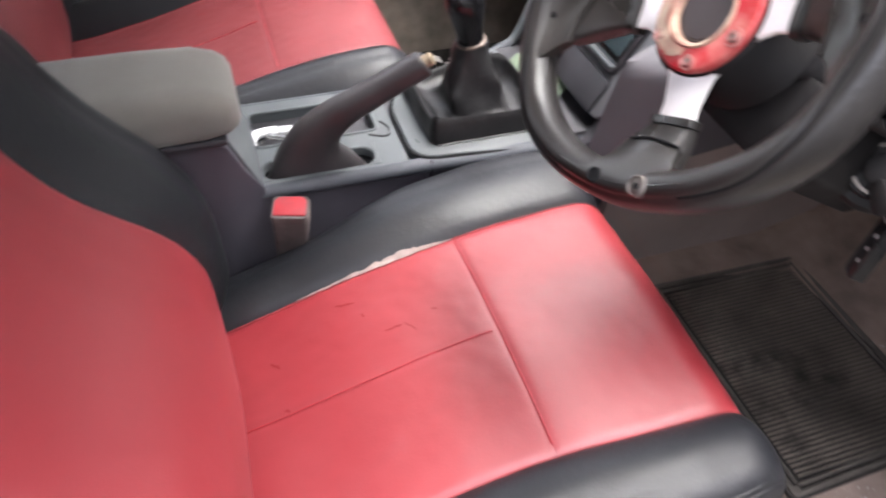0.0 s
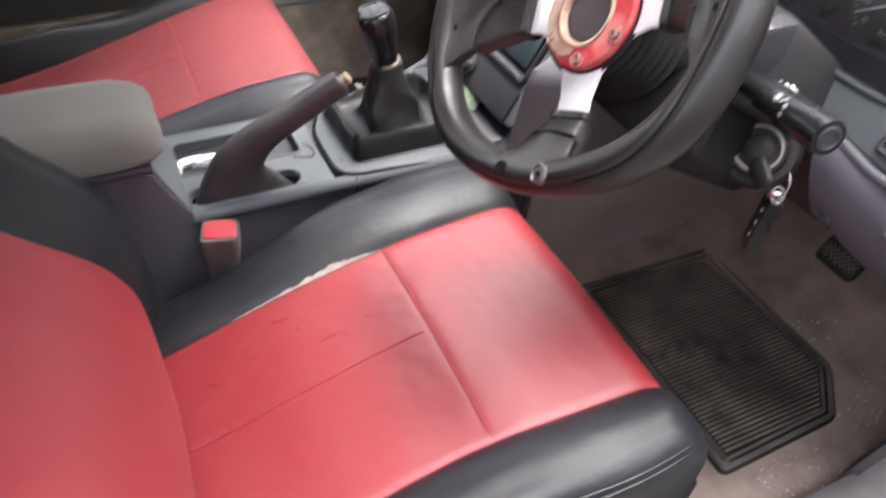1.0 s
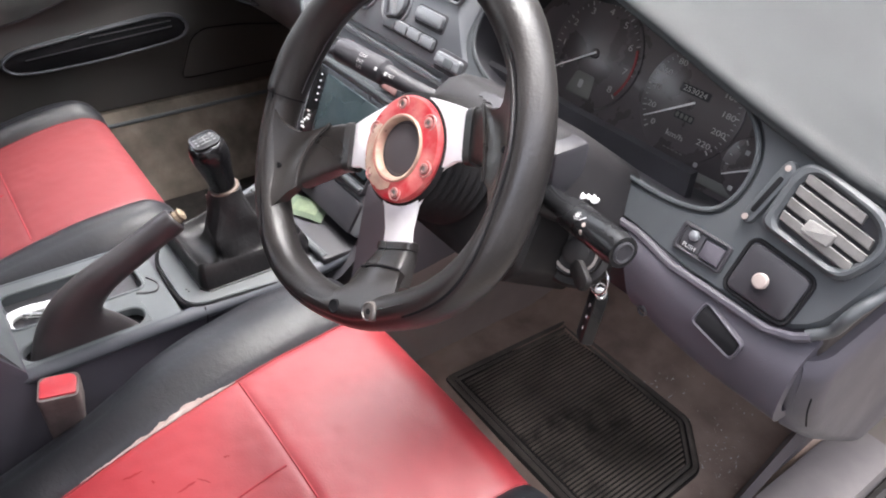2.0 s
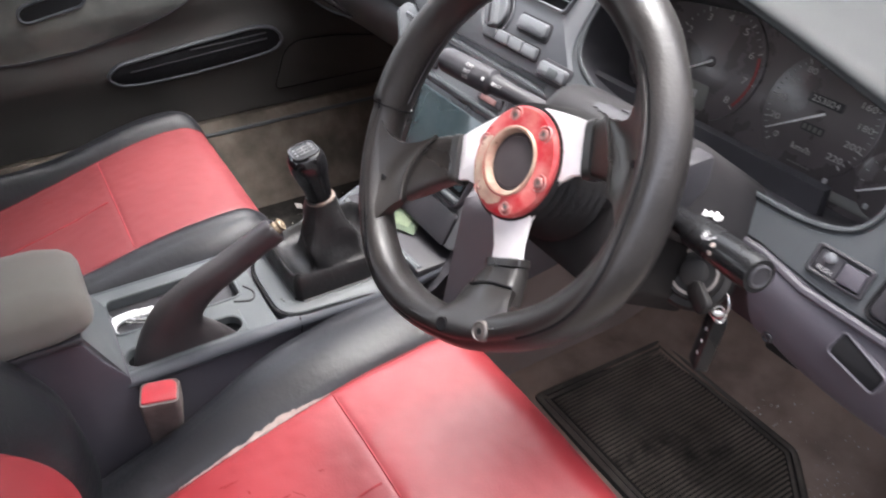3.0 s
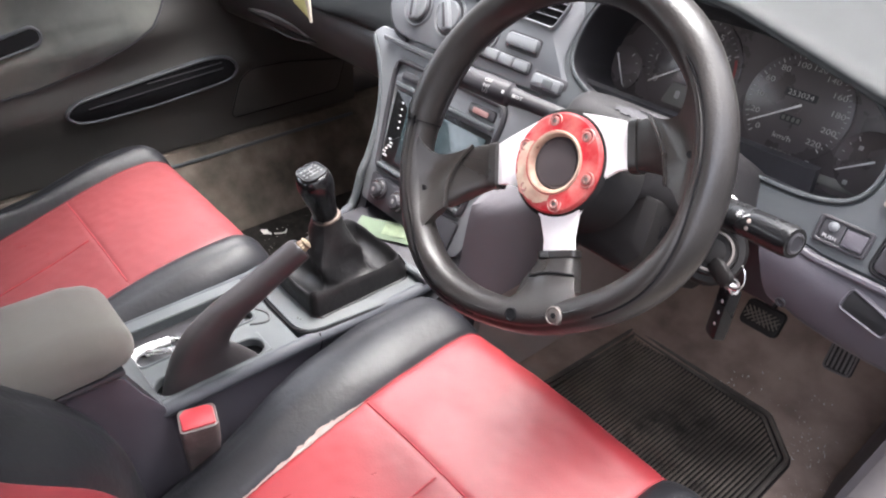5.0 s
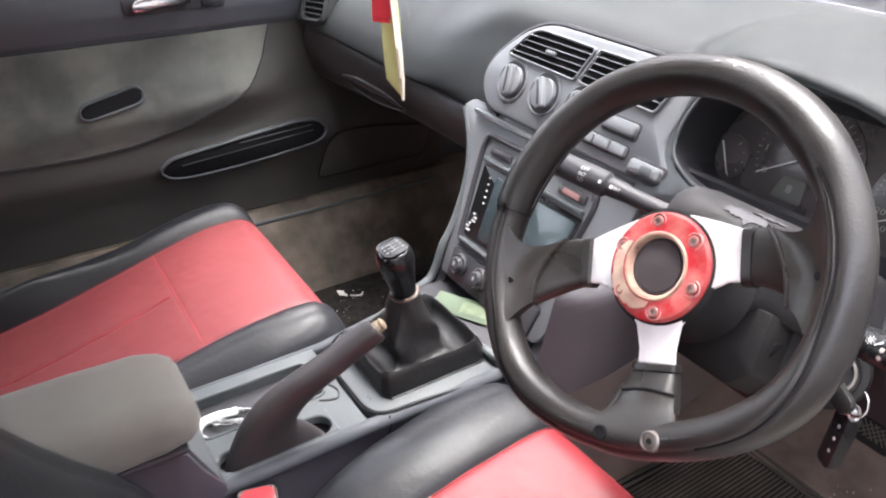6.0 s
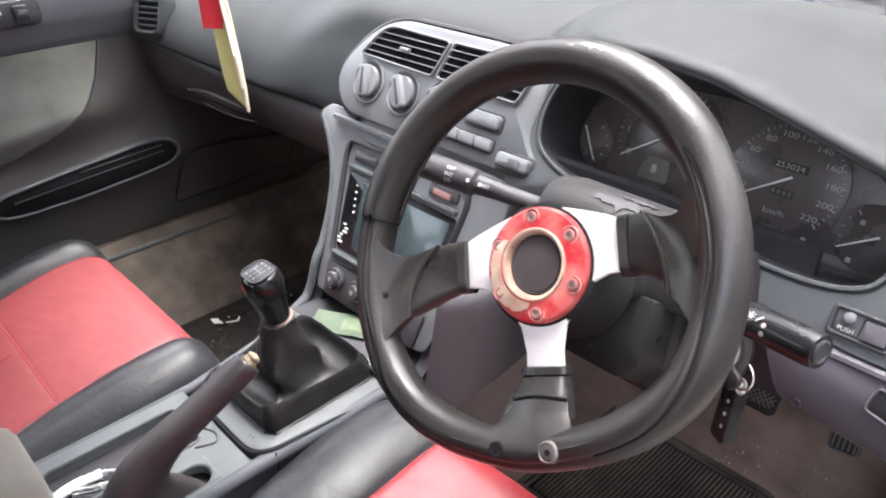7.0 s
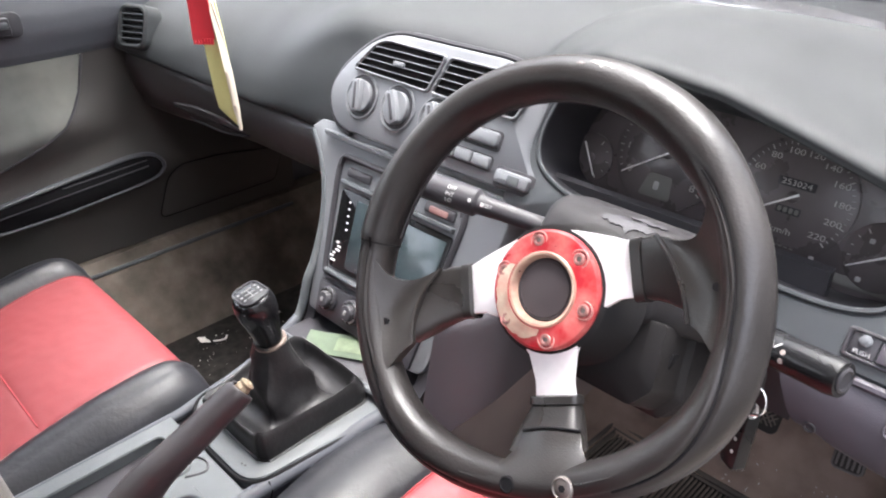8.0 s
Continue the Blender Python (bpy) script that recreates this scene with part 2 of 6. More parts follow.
# ---- mesh helpers ----
def V(*a):
    return Vector(a)


def smooth01(t):
    t = max(0.0, min(1.0, t))
    return t * t * (3 - 2 * t)


def finish(bm, angle=38):
    bmesh.ops.recalc_face_normals(bm, faces=bm.faces)
    lim = radians(angle)
    for f in bm.faces:
        f.smooth = True
    for e in bm.edges:
        if len(e.link_faces) == 2 and e.calc_face_angle(0) > lim:
            e.smooth = False
    return bm


def thing(name, base, label, category, group="", kind=""):
    ob = new(name)
    ob.location = base
    ob.empty_display_size = 0.05
    return tagged(ob, label, category, group, kind)


def part(name, bm, mat, parent=None, label="", angle=38):
    if angle is not None:
        finish(bm, angle)
    me = bpy.data.meshes.new(name)
    bm.to_mesh(me)
    bm.free()
    me.materials.append(mat)
    ob = new(name, me)
    if parent is not None:
        ob.parent = parent
        ob.matrix_parent_inverse = parent.matrix_basis.inverted() if parent.parent is None else Matrix.Identity(4)
    return tagged(ob, label)


def lone(name, bm, mat, label, category, kind="", group="", angle=38):
    return tagged(part(name, bm, mat, None, "", angle), label, category, group, kind)


def from_faces(verts, faces):
    bm = bmesh.new()
    vs = [bm.verts.new(v) for v in verts]
    for f in faces:
        bm.faces.new([vs[i] for i in f])
    return bm


def block(x0, x1, y0, y1, z0, z1, bev=0.003, seg=2, m=None):
    bm = bmesh.new()
    bmesh.ops.create_cube(bm, size=1)
    bmesh.ops.scale(bm, vec=(x1 - x0, y1 - y0, z1 - z0), verts=bm.verts)
    bmesh.ops.translate(bm, vec=((x0 + x1) / 2, (y0 + y1) / 2, (z0 + z1) / 2), verts=bm.verts)
    if bev:
        bmesh.ops.bevel(bm, geom=bm.edges[:], offset=bev, segments=seg, affect="EDGES", profile=0.5)
    if m is not None:
        bmesh.ops.transform(bm, matrix=m, verts=bm.verts)
    return bm


def loft(rings, caps=True, closed=True):
    """Skin over rings of equal length."""
    n = len(rings[0])
    verts = [Vector(p) for r in rings for p in r]
    faces = []
    for i in range(len(rings) - 1):
        for j in range(n if closed else n - 1):
            k = (j + 1) % n
            faces.append((i * n + j, i * n + k, (i + 1) * n + k, (i + 1) * n + j))
    if caps and closed:
        faces.append(tuple(range(n - 1, -1, -1)))
        faces.append(tuple(range((len(rings) - 1) * n, len(rings) * n)))
    return from_faces(verts, faces)


def tube(pts, radius, n=10, squash=1.0):
    """A round rod along points; radius may vary from point to point."""
    pts = [Vector(p) for p in pts]
    rad = radius if isinstance(radius, (list, tuple)) else [radius] * len(pts)
    rings, side = [], None
    for i, p in enumerate(pts):
        t = (pts[min(i + 1, len(pts) - 1)] - pts[max(i - 1, 0)]).normalized()
        if side is None:
            side = t.orthogonal().normalized()
        side = (side - t * side.dot(t)).normalized()
        up = t.cross(side)
        rings.append([p + rad[i] * (math.cos(a) * side + squash * math.sin(a) * up) for a in (2 * math.pi * k / n for k in range(n))])
    return loft(rings)


def spline(pts, n=8):
    """Catmull-Rom points through pts."""
    pts = [Vector(p) for p in pts]
    out = []
    for i in range(len(pts) - 1):
        a, b, c, d = pts[max(i - 1, 0)], pts[i], pts[i + 1], pts[min(i + 2, len(pts) - 1)]
        for k in range(n):
            t = k / n
            out.append(0.5 * (2 * b + (c - a) * t + (2 * a - 5 * b + 4 * c - d) * t * t + (3 * b - a - 3 * c + d) * t ** 3))
    return out + [pts[-1]]


def lathe(profile, m, n=32):
    """Profile of (radius, height) turned round the local z of m."""
    rings = [[m @ V(r * math.cos(2 * math.pi * k / n), r * math.sin(2 * math.pi * k / n), h) for k in range(n)] for r, h in profile]
    return loft(rings)


def axes(origin, u, v):
    """Matrix whose x is u, y is v and z is u x v."""
    u, v = Vector(u).normalized(), Vector(v).normalized()
    w = u.cross(v).normalized()
    v = w.cross(u)
    m = Matrix((u, v, w)).transposed().to_4x4()
    m.translation = origin
    return m


def rrect(w, h, r, n=5, cx=0.0, cy=0.0):
    pts = []
    for sx, sy, a0 in ((1, 1, 0), (-1, 1, 90), (-1, -1, 180), (1, -1, 270)):
        for k in range(n + 1):
            a = radians(a0 + 90 * k / n)
            pts.append((cx + sx * (w / 2 - r) + r * math.cos(a), cy + sy * (h / 2 - r) + r * math.sin(a)))
    return pts


def soft_poly(corners, r=0.01, n=4):
    """Counter-clockwise corners (u, v[, own radius]) rounded by quadratic curves."""
    out, c = [], len(corners)
    for i in range(c):
        p, a, b = Vector(corners[i][:2]), Vector(corners[i - 1][:2]), Vector(corners[(i + 1) % c][:2])
        rr = corners[i][2] if len(corners[i]) > 2 else r
        d1, d2 = (a - p), (b - p)
        s, e = p + d1.normalized() * min(rr, d1.length * 0.49), p + d2.normalized() * min(rr, d2.length * 0.49)
        for k in range(n + 1):
            t = k / n
            q = s * (1 - t) ** 2 + p * 2 * t * (1 - t) + e * t * t
            out.append((q.x, q.y))
    return out


def inset(outline, d):
    out, n = [], len(outline)
    for i in range(n):
        a, p, b = Vector(outline[i - 1]), Vector(outline[i]), Vector(outline[(i + 1) % n])
        e1, e2 = p - a, b - p
        if e1.length < 1e-7:
            e1 = e2
        if e2.length < 1e-7:
            e2 = e1
        n1, n2 = Vector((-e1.y, e1.x)).normalized(), Vector((-e2.y, e2.x)).normalized()
        m = n1 + n2
        m = m.normalized() if m.length > 1e-6 else n1
        out.append(tuple(p + m * d / max(0.5, m.dot(n1))))
    return out


def plate(outline, m, depth, bev=0.002, top=0.0):
    """A slab with outline in m's xy, its face at height top, rounded at the front edge."""
    rings = [[m @ V(u, v, top - depth) for u, v in outline]]
    if bev:
        rings.append([m @ V(u, v, top - bev) for u, v in outline])
        rings.append([m @ V(u, v, top - bev * 0.3) for u, v in inset(outline, bev * 0.3)])
        rings.append([m @ V(u, v, top) for u, v in inset(outline, bev)])
    else:
        rings.append([m @ V(u, v, top) for u, v in outline])
    return loft(rings)


def bezel(outer, inner, m, depth, bev=0.002, top=0.0, sink=None):
    """A ring between two outlines of the same count; the inner wall goes down by sink."""
    sink = depth if sink is None else sink
    rings = [[m @ V(u, v, top - depth) for u, v in outer],
             [m @ V(u, v, top - bev) for u, v in outer],
             [m @ V(u, v, top) for u, v in inset(outer, bev)],
             [m @ V(u, v, top) for u, v in inset(inner, -bev)],
             [m @ V(u, v, top - bev) for u, v in inner],
             [m @ V(u, v, top - sink) for u, v in inner]]
    rings.append(rings[0])
    bm = loft(rings, caps=False)
    bmesh.ops.remove_doubles(bm, verts=bm.verts, dist=1e-6)
    return bm


def skin(grid, thick=0.004):
    """A closed sheet: an outer grid of points and the same moved in along the normals."""
    g = np.array(grid, float)
    du, dv = np.gradient(g, axis=0), np.gradient(g, axis=1)
    nn = np.cross(du, dv)
    nn /= np.maximum(np.linalg.norm(nn, axis=2, keepdims=True), 1e-9)
    h = g - nn * thick
    a, b, _ = g.shape
    verts = [tuple(p) for p in g.reshape(-1, 3)] + [tuple(p) for p in h.reshape(-1, 3)]
    o, faces = a * b, []
    for i in range(a - 1):
        for j in range(b - 1):
            q = (i * b + j, (i + 1) * b + j, (i + 1) * b + j + 1, i * b + j + 1)
            faces.append(q)
            faces.append(tuple(o + k for k in reversed(q)))
    rim = [i * b for i in range(a)] + [(a - 1) * b + j for j in range(1, b)] + [i * b + b - 1 for i in range(a - 2, -1, -1)] + [j for j in range(b - 2, 0, -1)]
    for k in range(len(rim)):
        p, q = rim[k], rim[(k + 1) % len(rim)]
        faces.append((q, p, o + p, o + q))
    bm = bmesh.new()
    vs = [bm.verts.new(v) for v in verts]
    for f in faces:
        bm.faces.new([vs[i] for i in f])
    return bm


def words(text, size, m, mat, parent, name="print", align="CENTER"):
    cu = bpy.data.curves.new("text", "FONT")
    cu.body, cu.size, cu.align_x, cu.align_y, cu.extrude = text, size, align, "CENTER", 0.0001
    tmp = bpy.data.objects.new("text", cu)
    me = bpy.data.meshes.new_from_object(tmp)
    bpy.data.objects.remove(tmp)
    bm = bmesh.new()
    bm.from_mesh(me)
    bmesh.ops.transform(bm, matrix=m, verts=bm.verts)
    return part(name, bm, mat, parent, angle=None)


def ring_tube(outline, m, radius, n=6, top=0.0):
    pts = [m @ V(u, v, top) for u, v in outline]
    rings = []
    c = len(pts)
    w = m.to_3x3() @ V(0, 0, 1)
    for i, p in enumerate(pts):
        t = (pts[(i + 1) % c] - pts[i - 1]).normalized()
        s = t.cross(w)
        rings.append([p + radius * (math.cos(2 * math.pi * k / n) * s + math.sin(2 * math.pi * k / n) * w) for k in range(n)])
    rings.append(rings[0])
    bm = loft(rings, caps=False)
    bmesh.ops.remove_doubles(bm, verts=bm.verts, dist=1e-6)
    return bm


# ---- car shell and ground ----
lone("ground", block(-60, 60, -60, 60, -0.45, -0.25, 0), EARTH, "bare brown earth round the car", "ground", "structure")
lone("floor", loft([[(-0.72, y, z - 0.03), (0.60, y, z - 0.03), (0.60, y, z), (0.30, y, z + 0.004), (0.10, y, z + 0.012), (-0.1, y, z + 0.012), (-0.35, y, z + 0.004), (-0.72, y, z)]
                    for y, z in ((-1.2, 0.04), (0.2, 0.04), (0.7, 0.04), (0.98, 0.042), (1.08, 0.07), (1.18, 0.16), (1.3, 0.36), (1.36, 0.55))]), CARPET,
     "worn brown-grey carpet on the car floor", "carpet", "structure")
roof = thing("car_roof", (0, -0.3, 1.1), "plain pale headliner under the car's roof", "roof", kind="structure")
# Last two rows are added over the windscreen to shade the backrest
part("headliner", loft([[(-0.60, y, z - 0.04), (-0.35, y, z), (0, y, z + 0.015), (0.35, y, z), (0.60, y, z - 0.04), (0.60, y, z), (0, y, z + 0.05), (-0.60, y, z)]
                        for y, z in ((-1.2, 1.02), (-0.6, 1.10), (0.0, 1.12), (0.37, 1.085), (0.43, 1.070), (0.50, 1.046))]), HEAD, roof)
part("window_header", skin([[(-0.595 - 0.075 * k, y + 0.0 * k, 1.075 - 0.05 * k - 0.02 * max(0.0, y)) for k in np.linspace(0, 1, 5)] for y in (-1.2, -0.3, 0.2, 0.36, 0.52)], 0.02), HEAD, roof, "padded roof rail over the side window")
for sx in (-1, 1):
    part("pillar", tube([(sx * 0.60, 0.34, 1.06), (sx * 0.66, 0.7, 0.92), (sx * 0.72, 1.1, 0.74)], 0.03, 8), HEAD, roof)
    part("pillar", tube([(sx * 0.60, -0.30, 1.06), (sx * 0.70, -0.33, 0.70), (sx * 0.72, -0.33, 0.1)], 0.05, 8), HEAD, roof)
# Plain closing walls added out of view; their heights set how much light enters
lone("wall_rear", block(-0.72, 0.72, -1.24, -1.2, 0.0, 0.74, 0.01), GLOVE, "plain dark closing wall added out of view behind the seats", "wall", "structure")
for sx, nm in ((-1, "wall_west"), (1, "wall_east")):
    lone(nm, loft([[(sx * 0.70, y, 0.0), (sx * 0.74, y, 0.0), (sx * 0.74, y, 0.70), (sx * 0.72, y, 0.715), (sx * 0.70, y, 0.70)] for y in (-1.22, -0.32)]), GLOVE, "plain dark closing wall added out of view, low to let light in", "wall", "structure")
# Unseen wall, added to hold back light through the open driver's door
lone("shading_wall", block(1.75, 1.95, -7.0, 7.0, -0.26, 1.8, 0.02), PLASTER, "unseen grey wall added beside the car to block light", "wall", "structure")
# Made-up wall ahead: blocks low sky from the dash top's reflections
lone("wall_north", block(-9.0, 1.74, 4.3, 4.5, -0.26, 4.4, 0.02), DIMWALL, "dark wall added ahead of the car to dim dash reflections", "wall", "structure")
lone("firewall", block(-0.74, 0.74, 1.36, 1.40, 0.0, 0.70, 0.01), SHADOW, "dark bulkhead behind the dashboard", "wall", "structure")
lone("cowl", block(-0.74, 0.74, 1.155, 1.42, 0.66, 0.70, 0.006), DARKPL, "black plastic cowl at the foot of the windscreen", "cowl", "structure")
hood = lone("bonnet", loft([[(-0.75, y, z - 0.05), (0.75, y, z - 0.05), (0.75, y, z), (0, y, z + 0.03), (-0.75, y, z)] for y, z in ((1.43, 0.66), (1.9, 0.60), (2.4, 0.48))]), PAINT,
            "grey painted bonnet beyond the windscreen", "bonnet", "structure")
# Unseen pane, put in to hold back light from the left
lone("window_1", skin([[(-0.735 + 0.115 * k, y, 0.715 + 0.345 * k) for k in np.linspace(0, 1, 5)] for y in (-0.30, 0.1, 0.45, 0.70)], 0.004), TINTED, "unseen side window glass, tint added to cut the light", "window", "structure")
ws = lone("windscreen", skin([[(x, y - 0.10 * (x / 0.7) ** 2, z) for x in np.linspace(-0.66, 0.66, 12)] for y, z in ((0.38, 1.085), (0.6, 0.99), (0.9, 0.835), (1.2, 0.70))], 0.004), GLASS,
          "glass windscreen over the dashboard, tinted to cut the light", "windscreen", "structure")
ws.visible_shadow = False

# right-hand sill under the open door
sill = thing("door_sill", (0.62, 0.4, 0.05), "scuffed beige-grey plastic door sill trim", "sill", kind="structure")
part("tread", loft([[(0.565, y, 0.035), (0.575, y, 0.095), (0.60, y, 0.112), (0.655, y, 0.112), (0.665, y, 0.09), (0.665, y, 0.02)] for y in (-0.5, 0.2, 0.8, 1.15)]), SILL, sill)
part("outer_sill", block(0.667, 0.78, -0.5, 1.2, -0.1, 0.085, 0.012), SILLDARK, sill, "grey painted metal sill")
part("edge_seal", tube([(0.672, -0.5, 0.105), (0.672, 0.5, 0.105), (0.672, 1.15, 0.105)], 0.009, 8), RUBBER, sill, "black rubber door seal")
part("kick_panel", skin([[(0.560 + 0.011 * k + 0.015 * smooth01((0.93 - y) / 0.07), y, 0.06 + 0.07 * k) for k in range(6)] for y in (0.86, 0.90, 0.95, 1.05, 1.3)], 0.01), KICK, sill, "lilac-grey plastic kick panel")

# left-hand sill, carpeted
lone("carpeted_sill", loft([[(-0.74, y, 0.02), (-0.585, y, 0.045), (-0.615, y, 0.10), (-0.655, y, 0.19), (-0.69, y, 0.222), (-0.74, y, 0.222)] for y in (-1.0, 0.3, 0.9, 1.3)]),
     material("beige_carpet", (0.140, 0.120, 0.099), 1.0, 0.32, 16, 1.0, 420, dirt=(0.045, 0.039, 0.033), dirt_amount=0.75, dirt_scale=9, spec=0.1, dirt_cut=(0.38, 0.66)), "beige carpet over the sill below the door", "carpet", "structure")

lone("sill_trim", tube([(-0.668, y, 0.2045) for y in (-0.6, 0.0, 0.5, 0.95)], 0.0042, 8), CONSOLE, "narrow grey trim along the carpeted sill", "trim", "structure")

# ---- passenger door ----
def door_x(y, z):
    x = -0.70
    x += 0.030 * math.exp(-((z - 0.475 - 0.03 * (y - 0.3)) / 0.045) ** 2) * smooth01((0.66 - y) / 0.15)
    x += 0.022 * math.exp(-((z - 0.37) / 0.05) ** 2)
    x += 0.012 * smooth01((z - 0.60) / 0.05) - 0.05 * smooth01((z - 0.66) / 0.12)
    return x


def insert_low(y):
    return float(np.interp(y, (-0.6, 0.09, 0.22, 0.31, 0.41, 0.486, 0.534, 0.566, 0.583, 0.590), (0.43, 0.418, 0.411, 0.416, 0.437, 0.466, 0.492, 0.525, 0.564, 0.597)))


door = thing("passenger_door", (-0.70, 0.1, 0.2), "dark olive vinyl car door with a grey-green fabric insert, closed", "car door")
part("lower_panel", skin([[(door_x(y, z), y, z) for z in np.linspace(0.225, 0.602, 60)] for y in np.linspace(-0.6, 0.98, 60)], 0.03), DOORV, door)
part("top_rail", skin([[(door_x(y, z) + 0.006 * smooth01((z - 0.598) / 0.012), y, z) for z in np.linspace(0.598, 0.74, 30)] for y in np.linspace(-0.6, 0.98, 40)], 0.03), DOORTOP, door, "smooth grey vinyl top rail")
part("fabric_insert", skin([[(door_x(y, z) + 0.004 + 0.003 * min(1, 40 * min(z - insert_low(y), 0.6 - z) + 0.1), y, z) for z in np.linspace(insert_low(y), 0.598, 24)] for y in np.linspace(-0.6, 0.592, 70)], 0.006),
     DOORF, door, "worn grey-green fabric insert")
seam_pts = [V(door_x(y, insert_low(y)) + 0.005, y, insert_low(y)) for y in np.linspace(-0.6, 0.592, 60)]
part("insert_seam", tube(seam_pts, 0.0022, 6), DARKPL, door)
DX = axes((-0.695, 0, 0), (0, 1, 0), (0, 0, 1))


def on_door(bm, lift=0.0):
    for v in bm.verts:
        v.co.x = door_x(v.co.y, v.co.z) + (v.co.x + 0.695) + lift
    return bm


def fill_on_door(outline, lift):
    """A sheet that follows the door inside an outline of (y, z)."""
    y0, y1 = min(p[0] for p in outline), max(p[0] for p in outline)
    turned = [(v, u) for u, v in outline]
    g = []
    for y in np.linspace(y0 + 0.0012, y1 - 0.0012, 40):
        z0, z1 = cross_span(turned, y)
        g.append([(door_x(y, z) + lift, y, z) for z in np.linspace(z0, z1, 8)])
    return skin(g, 0.002)


def cross_span(outline, v):
    xs = []
    for i in range(len(outline)):
        (a, b), (c, d) = outline[i - 1], outline[i]
        if (b - v) * (d - v) < 0:
            xs.append(a + (c - a) * (v - b) / (d - b))
    return min(xs), max(xs)


pocket = soft_poly([(0.362, 0.342, 0.012), (0.400, 0.336), (0.502, 0.339), (0.600, 0.348), (0.668, 0.357, 0.022), (0.686, 0.377, 0.022), (0.670, 0.398, 0.02), (0.630, 0.402), (0.511, 0.392), (0.402, 0.381), (0.366, 0.377, 0.014), (0.344, 0.360, 0.014)], 0.02, 5)
part("map_pocket", on_door(bezel(inset(pocket, -0.006), pocket, DX, 0.012, 0.0025, 0.0085)), DOORTOP, door, "long slot pocket with a raised lip")
# Nothing is cut out here: a near-black sheet stands for the pocket's shade
part("pocket_shade", fill_on_door(pocket, 0.0045), SHADOW, door, "near-black sheet standing for the pocket's shade")
part("pocket_rib", on_door(plate(soft_poly([(0.385, 0.362), (0.655, 0.380), (0.655, 0.3825), (0.385, 0.3645)], 0.001, 2), DX, 0.003, 0.0005, 0.0065)), DARKPL, door)
part("pocket_rib", on_door(plate(soft_poly([(0.50, 0.384), (0.655, 0.391), (0.655, 0.393), (0.50, 0.386)], 0.001, 2), DX, 0.003, 0.0005, 0.0065)), DARKPL, door)
speaker = soft_poly([(0.665, 0.262), (0.93, 0.262), (0.95, 0.335), (0.80, 0.362), (0.715, 0.366), (0.690, 0.350)], 0.015, 6)
part("speaker_cover", on_door(plate(speaker, DX, 0.012, 0.002, 0.0075)), DOORV, door, "flush speaker cover")
part("cover_gap", on_door(ring_tube(inset(speaker, -0.001), DX, 0.0010, 5, 0.0052)), SHADOW, door)
grab = soft_poly([(0.242, 0.485), (0.335, 0.501, 0.012), (0.343, 0.513, 0.012), (0.333, 0.524, 0.01), (0.241, 0.506, 0.012), (0.233, 0.494, 0.012)], 0.012, 5)
part("grab_recess", on_door(bezel(inset(grab, -0.0045), grab, DX, 0.012, 0.002, 0.0145)), DOORTOP, door, "small pull recess with a rim")
# The pull recess likewise gets its depth from a sheet painted near-black
part("recess_shade", fill_on_door(grab, 0.0118), SHADOW, door)
hb = rrect(0.175, 0.040, 0.012, 5, 0.425, 0.662)
part("handle_bezel", on_door(plate(hb, DX, 0.012, 0.003, 0.010)), DARKPL, door, "dark handle surround")
part("inner_handle", on_door(plate(soft_poly([(0.35, 0.648), (0.452, 0.656), (0.455, 0.674), (0.38, 0.676), (0.352, 0.666)], 0.01, 5), DX, 0.010, 0.005, 0.021)), CHROME, door, "chrome inner door handle")
part("lock_switch", on_door(plate(rrect(0.022, 0.026, 0.003, 3, 0.482, 0.662), DX, 0.008, 0.002, 0.015)), DARKPL, door)
part("switch_key", on_door(plate(rrect(0.014, 0.010, 0.002, 3, 0.482, 0.664), DX, 0.006, 0.002, 0.019)), FASCIA, door)
part("door_outer_skin", block(-0.78, -0.735, -0.6, 1.2, 0.1, 0.70, 0.01), PAINT, door)

# ---- dashboard ----
dash = thing("dashboard", (0, 0.9, 0.3), "grey vinyl dashboard with moulded plastic fascia", "dashboard")
PSEC = [(1.16, 0.700), (1.08, 0.714), (0.98, 0.717), (0.91, 0.709), (0.862, 0.697), (0.818, 0.679), (0.781, 0.655), (0.752, 0.628), (0.732, 0.600), (0.721, 0.576), (0.716, 0.558), (0.722, 0.552), (0.74, 0.550), (0.80, 0.550)]
CSEC = [(1.16, 0.700), (1.08, 0.718), (0.98, 0.728), (0.90, 0.727), (0.84, 0.722), (0.80, 0.714), (0.777, 0.703), (0.766, 0.690), (0.757, 0.665), (0.744, 0.635), (0.733, 0.605), (0.722, 0.570), (0.73, 0.552), (0.80, 0.550)]


def lip(z):
    """The dash top's rounded front edge at height z."""
    return [(0.755, z - 0.0008), (0.735, z - 0.002), (0.724, z - 0.0042), (0.7185, z - 0.0080), (0.7175, z - 0.0125), (0.722, z - 0.0180), (0.76, z - 0.0240), (0.83, z - 0.0300)]


def hood(z):
    """Section of the dash top where its front edge stands at height z."""
    d = z - 0.70
    return [(1.16, 0.700), (1.08, 0.706 + 0.40 * d), (0.98, 0.706 + 0.75 * d), (0.90, 0.703 + 0.95 * d), (0.84, z), (0.79, z + 0.0002)] + lip(z)


LSEC = [(1.16, 0.700), (1.08, 0.719), (0.98, 0.733), (0.90, 0.738), (0.85, 0.738), (0.81, 0.733), (0.785, 0.727), (0.768, 0.720), (0.760, 0.713), (0.757, 0.706), (0.759, 0.700), (0.765, 0.697), (0.79, 0.693), (0.83, 0.690)]


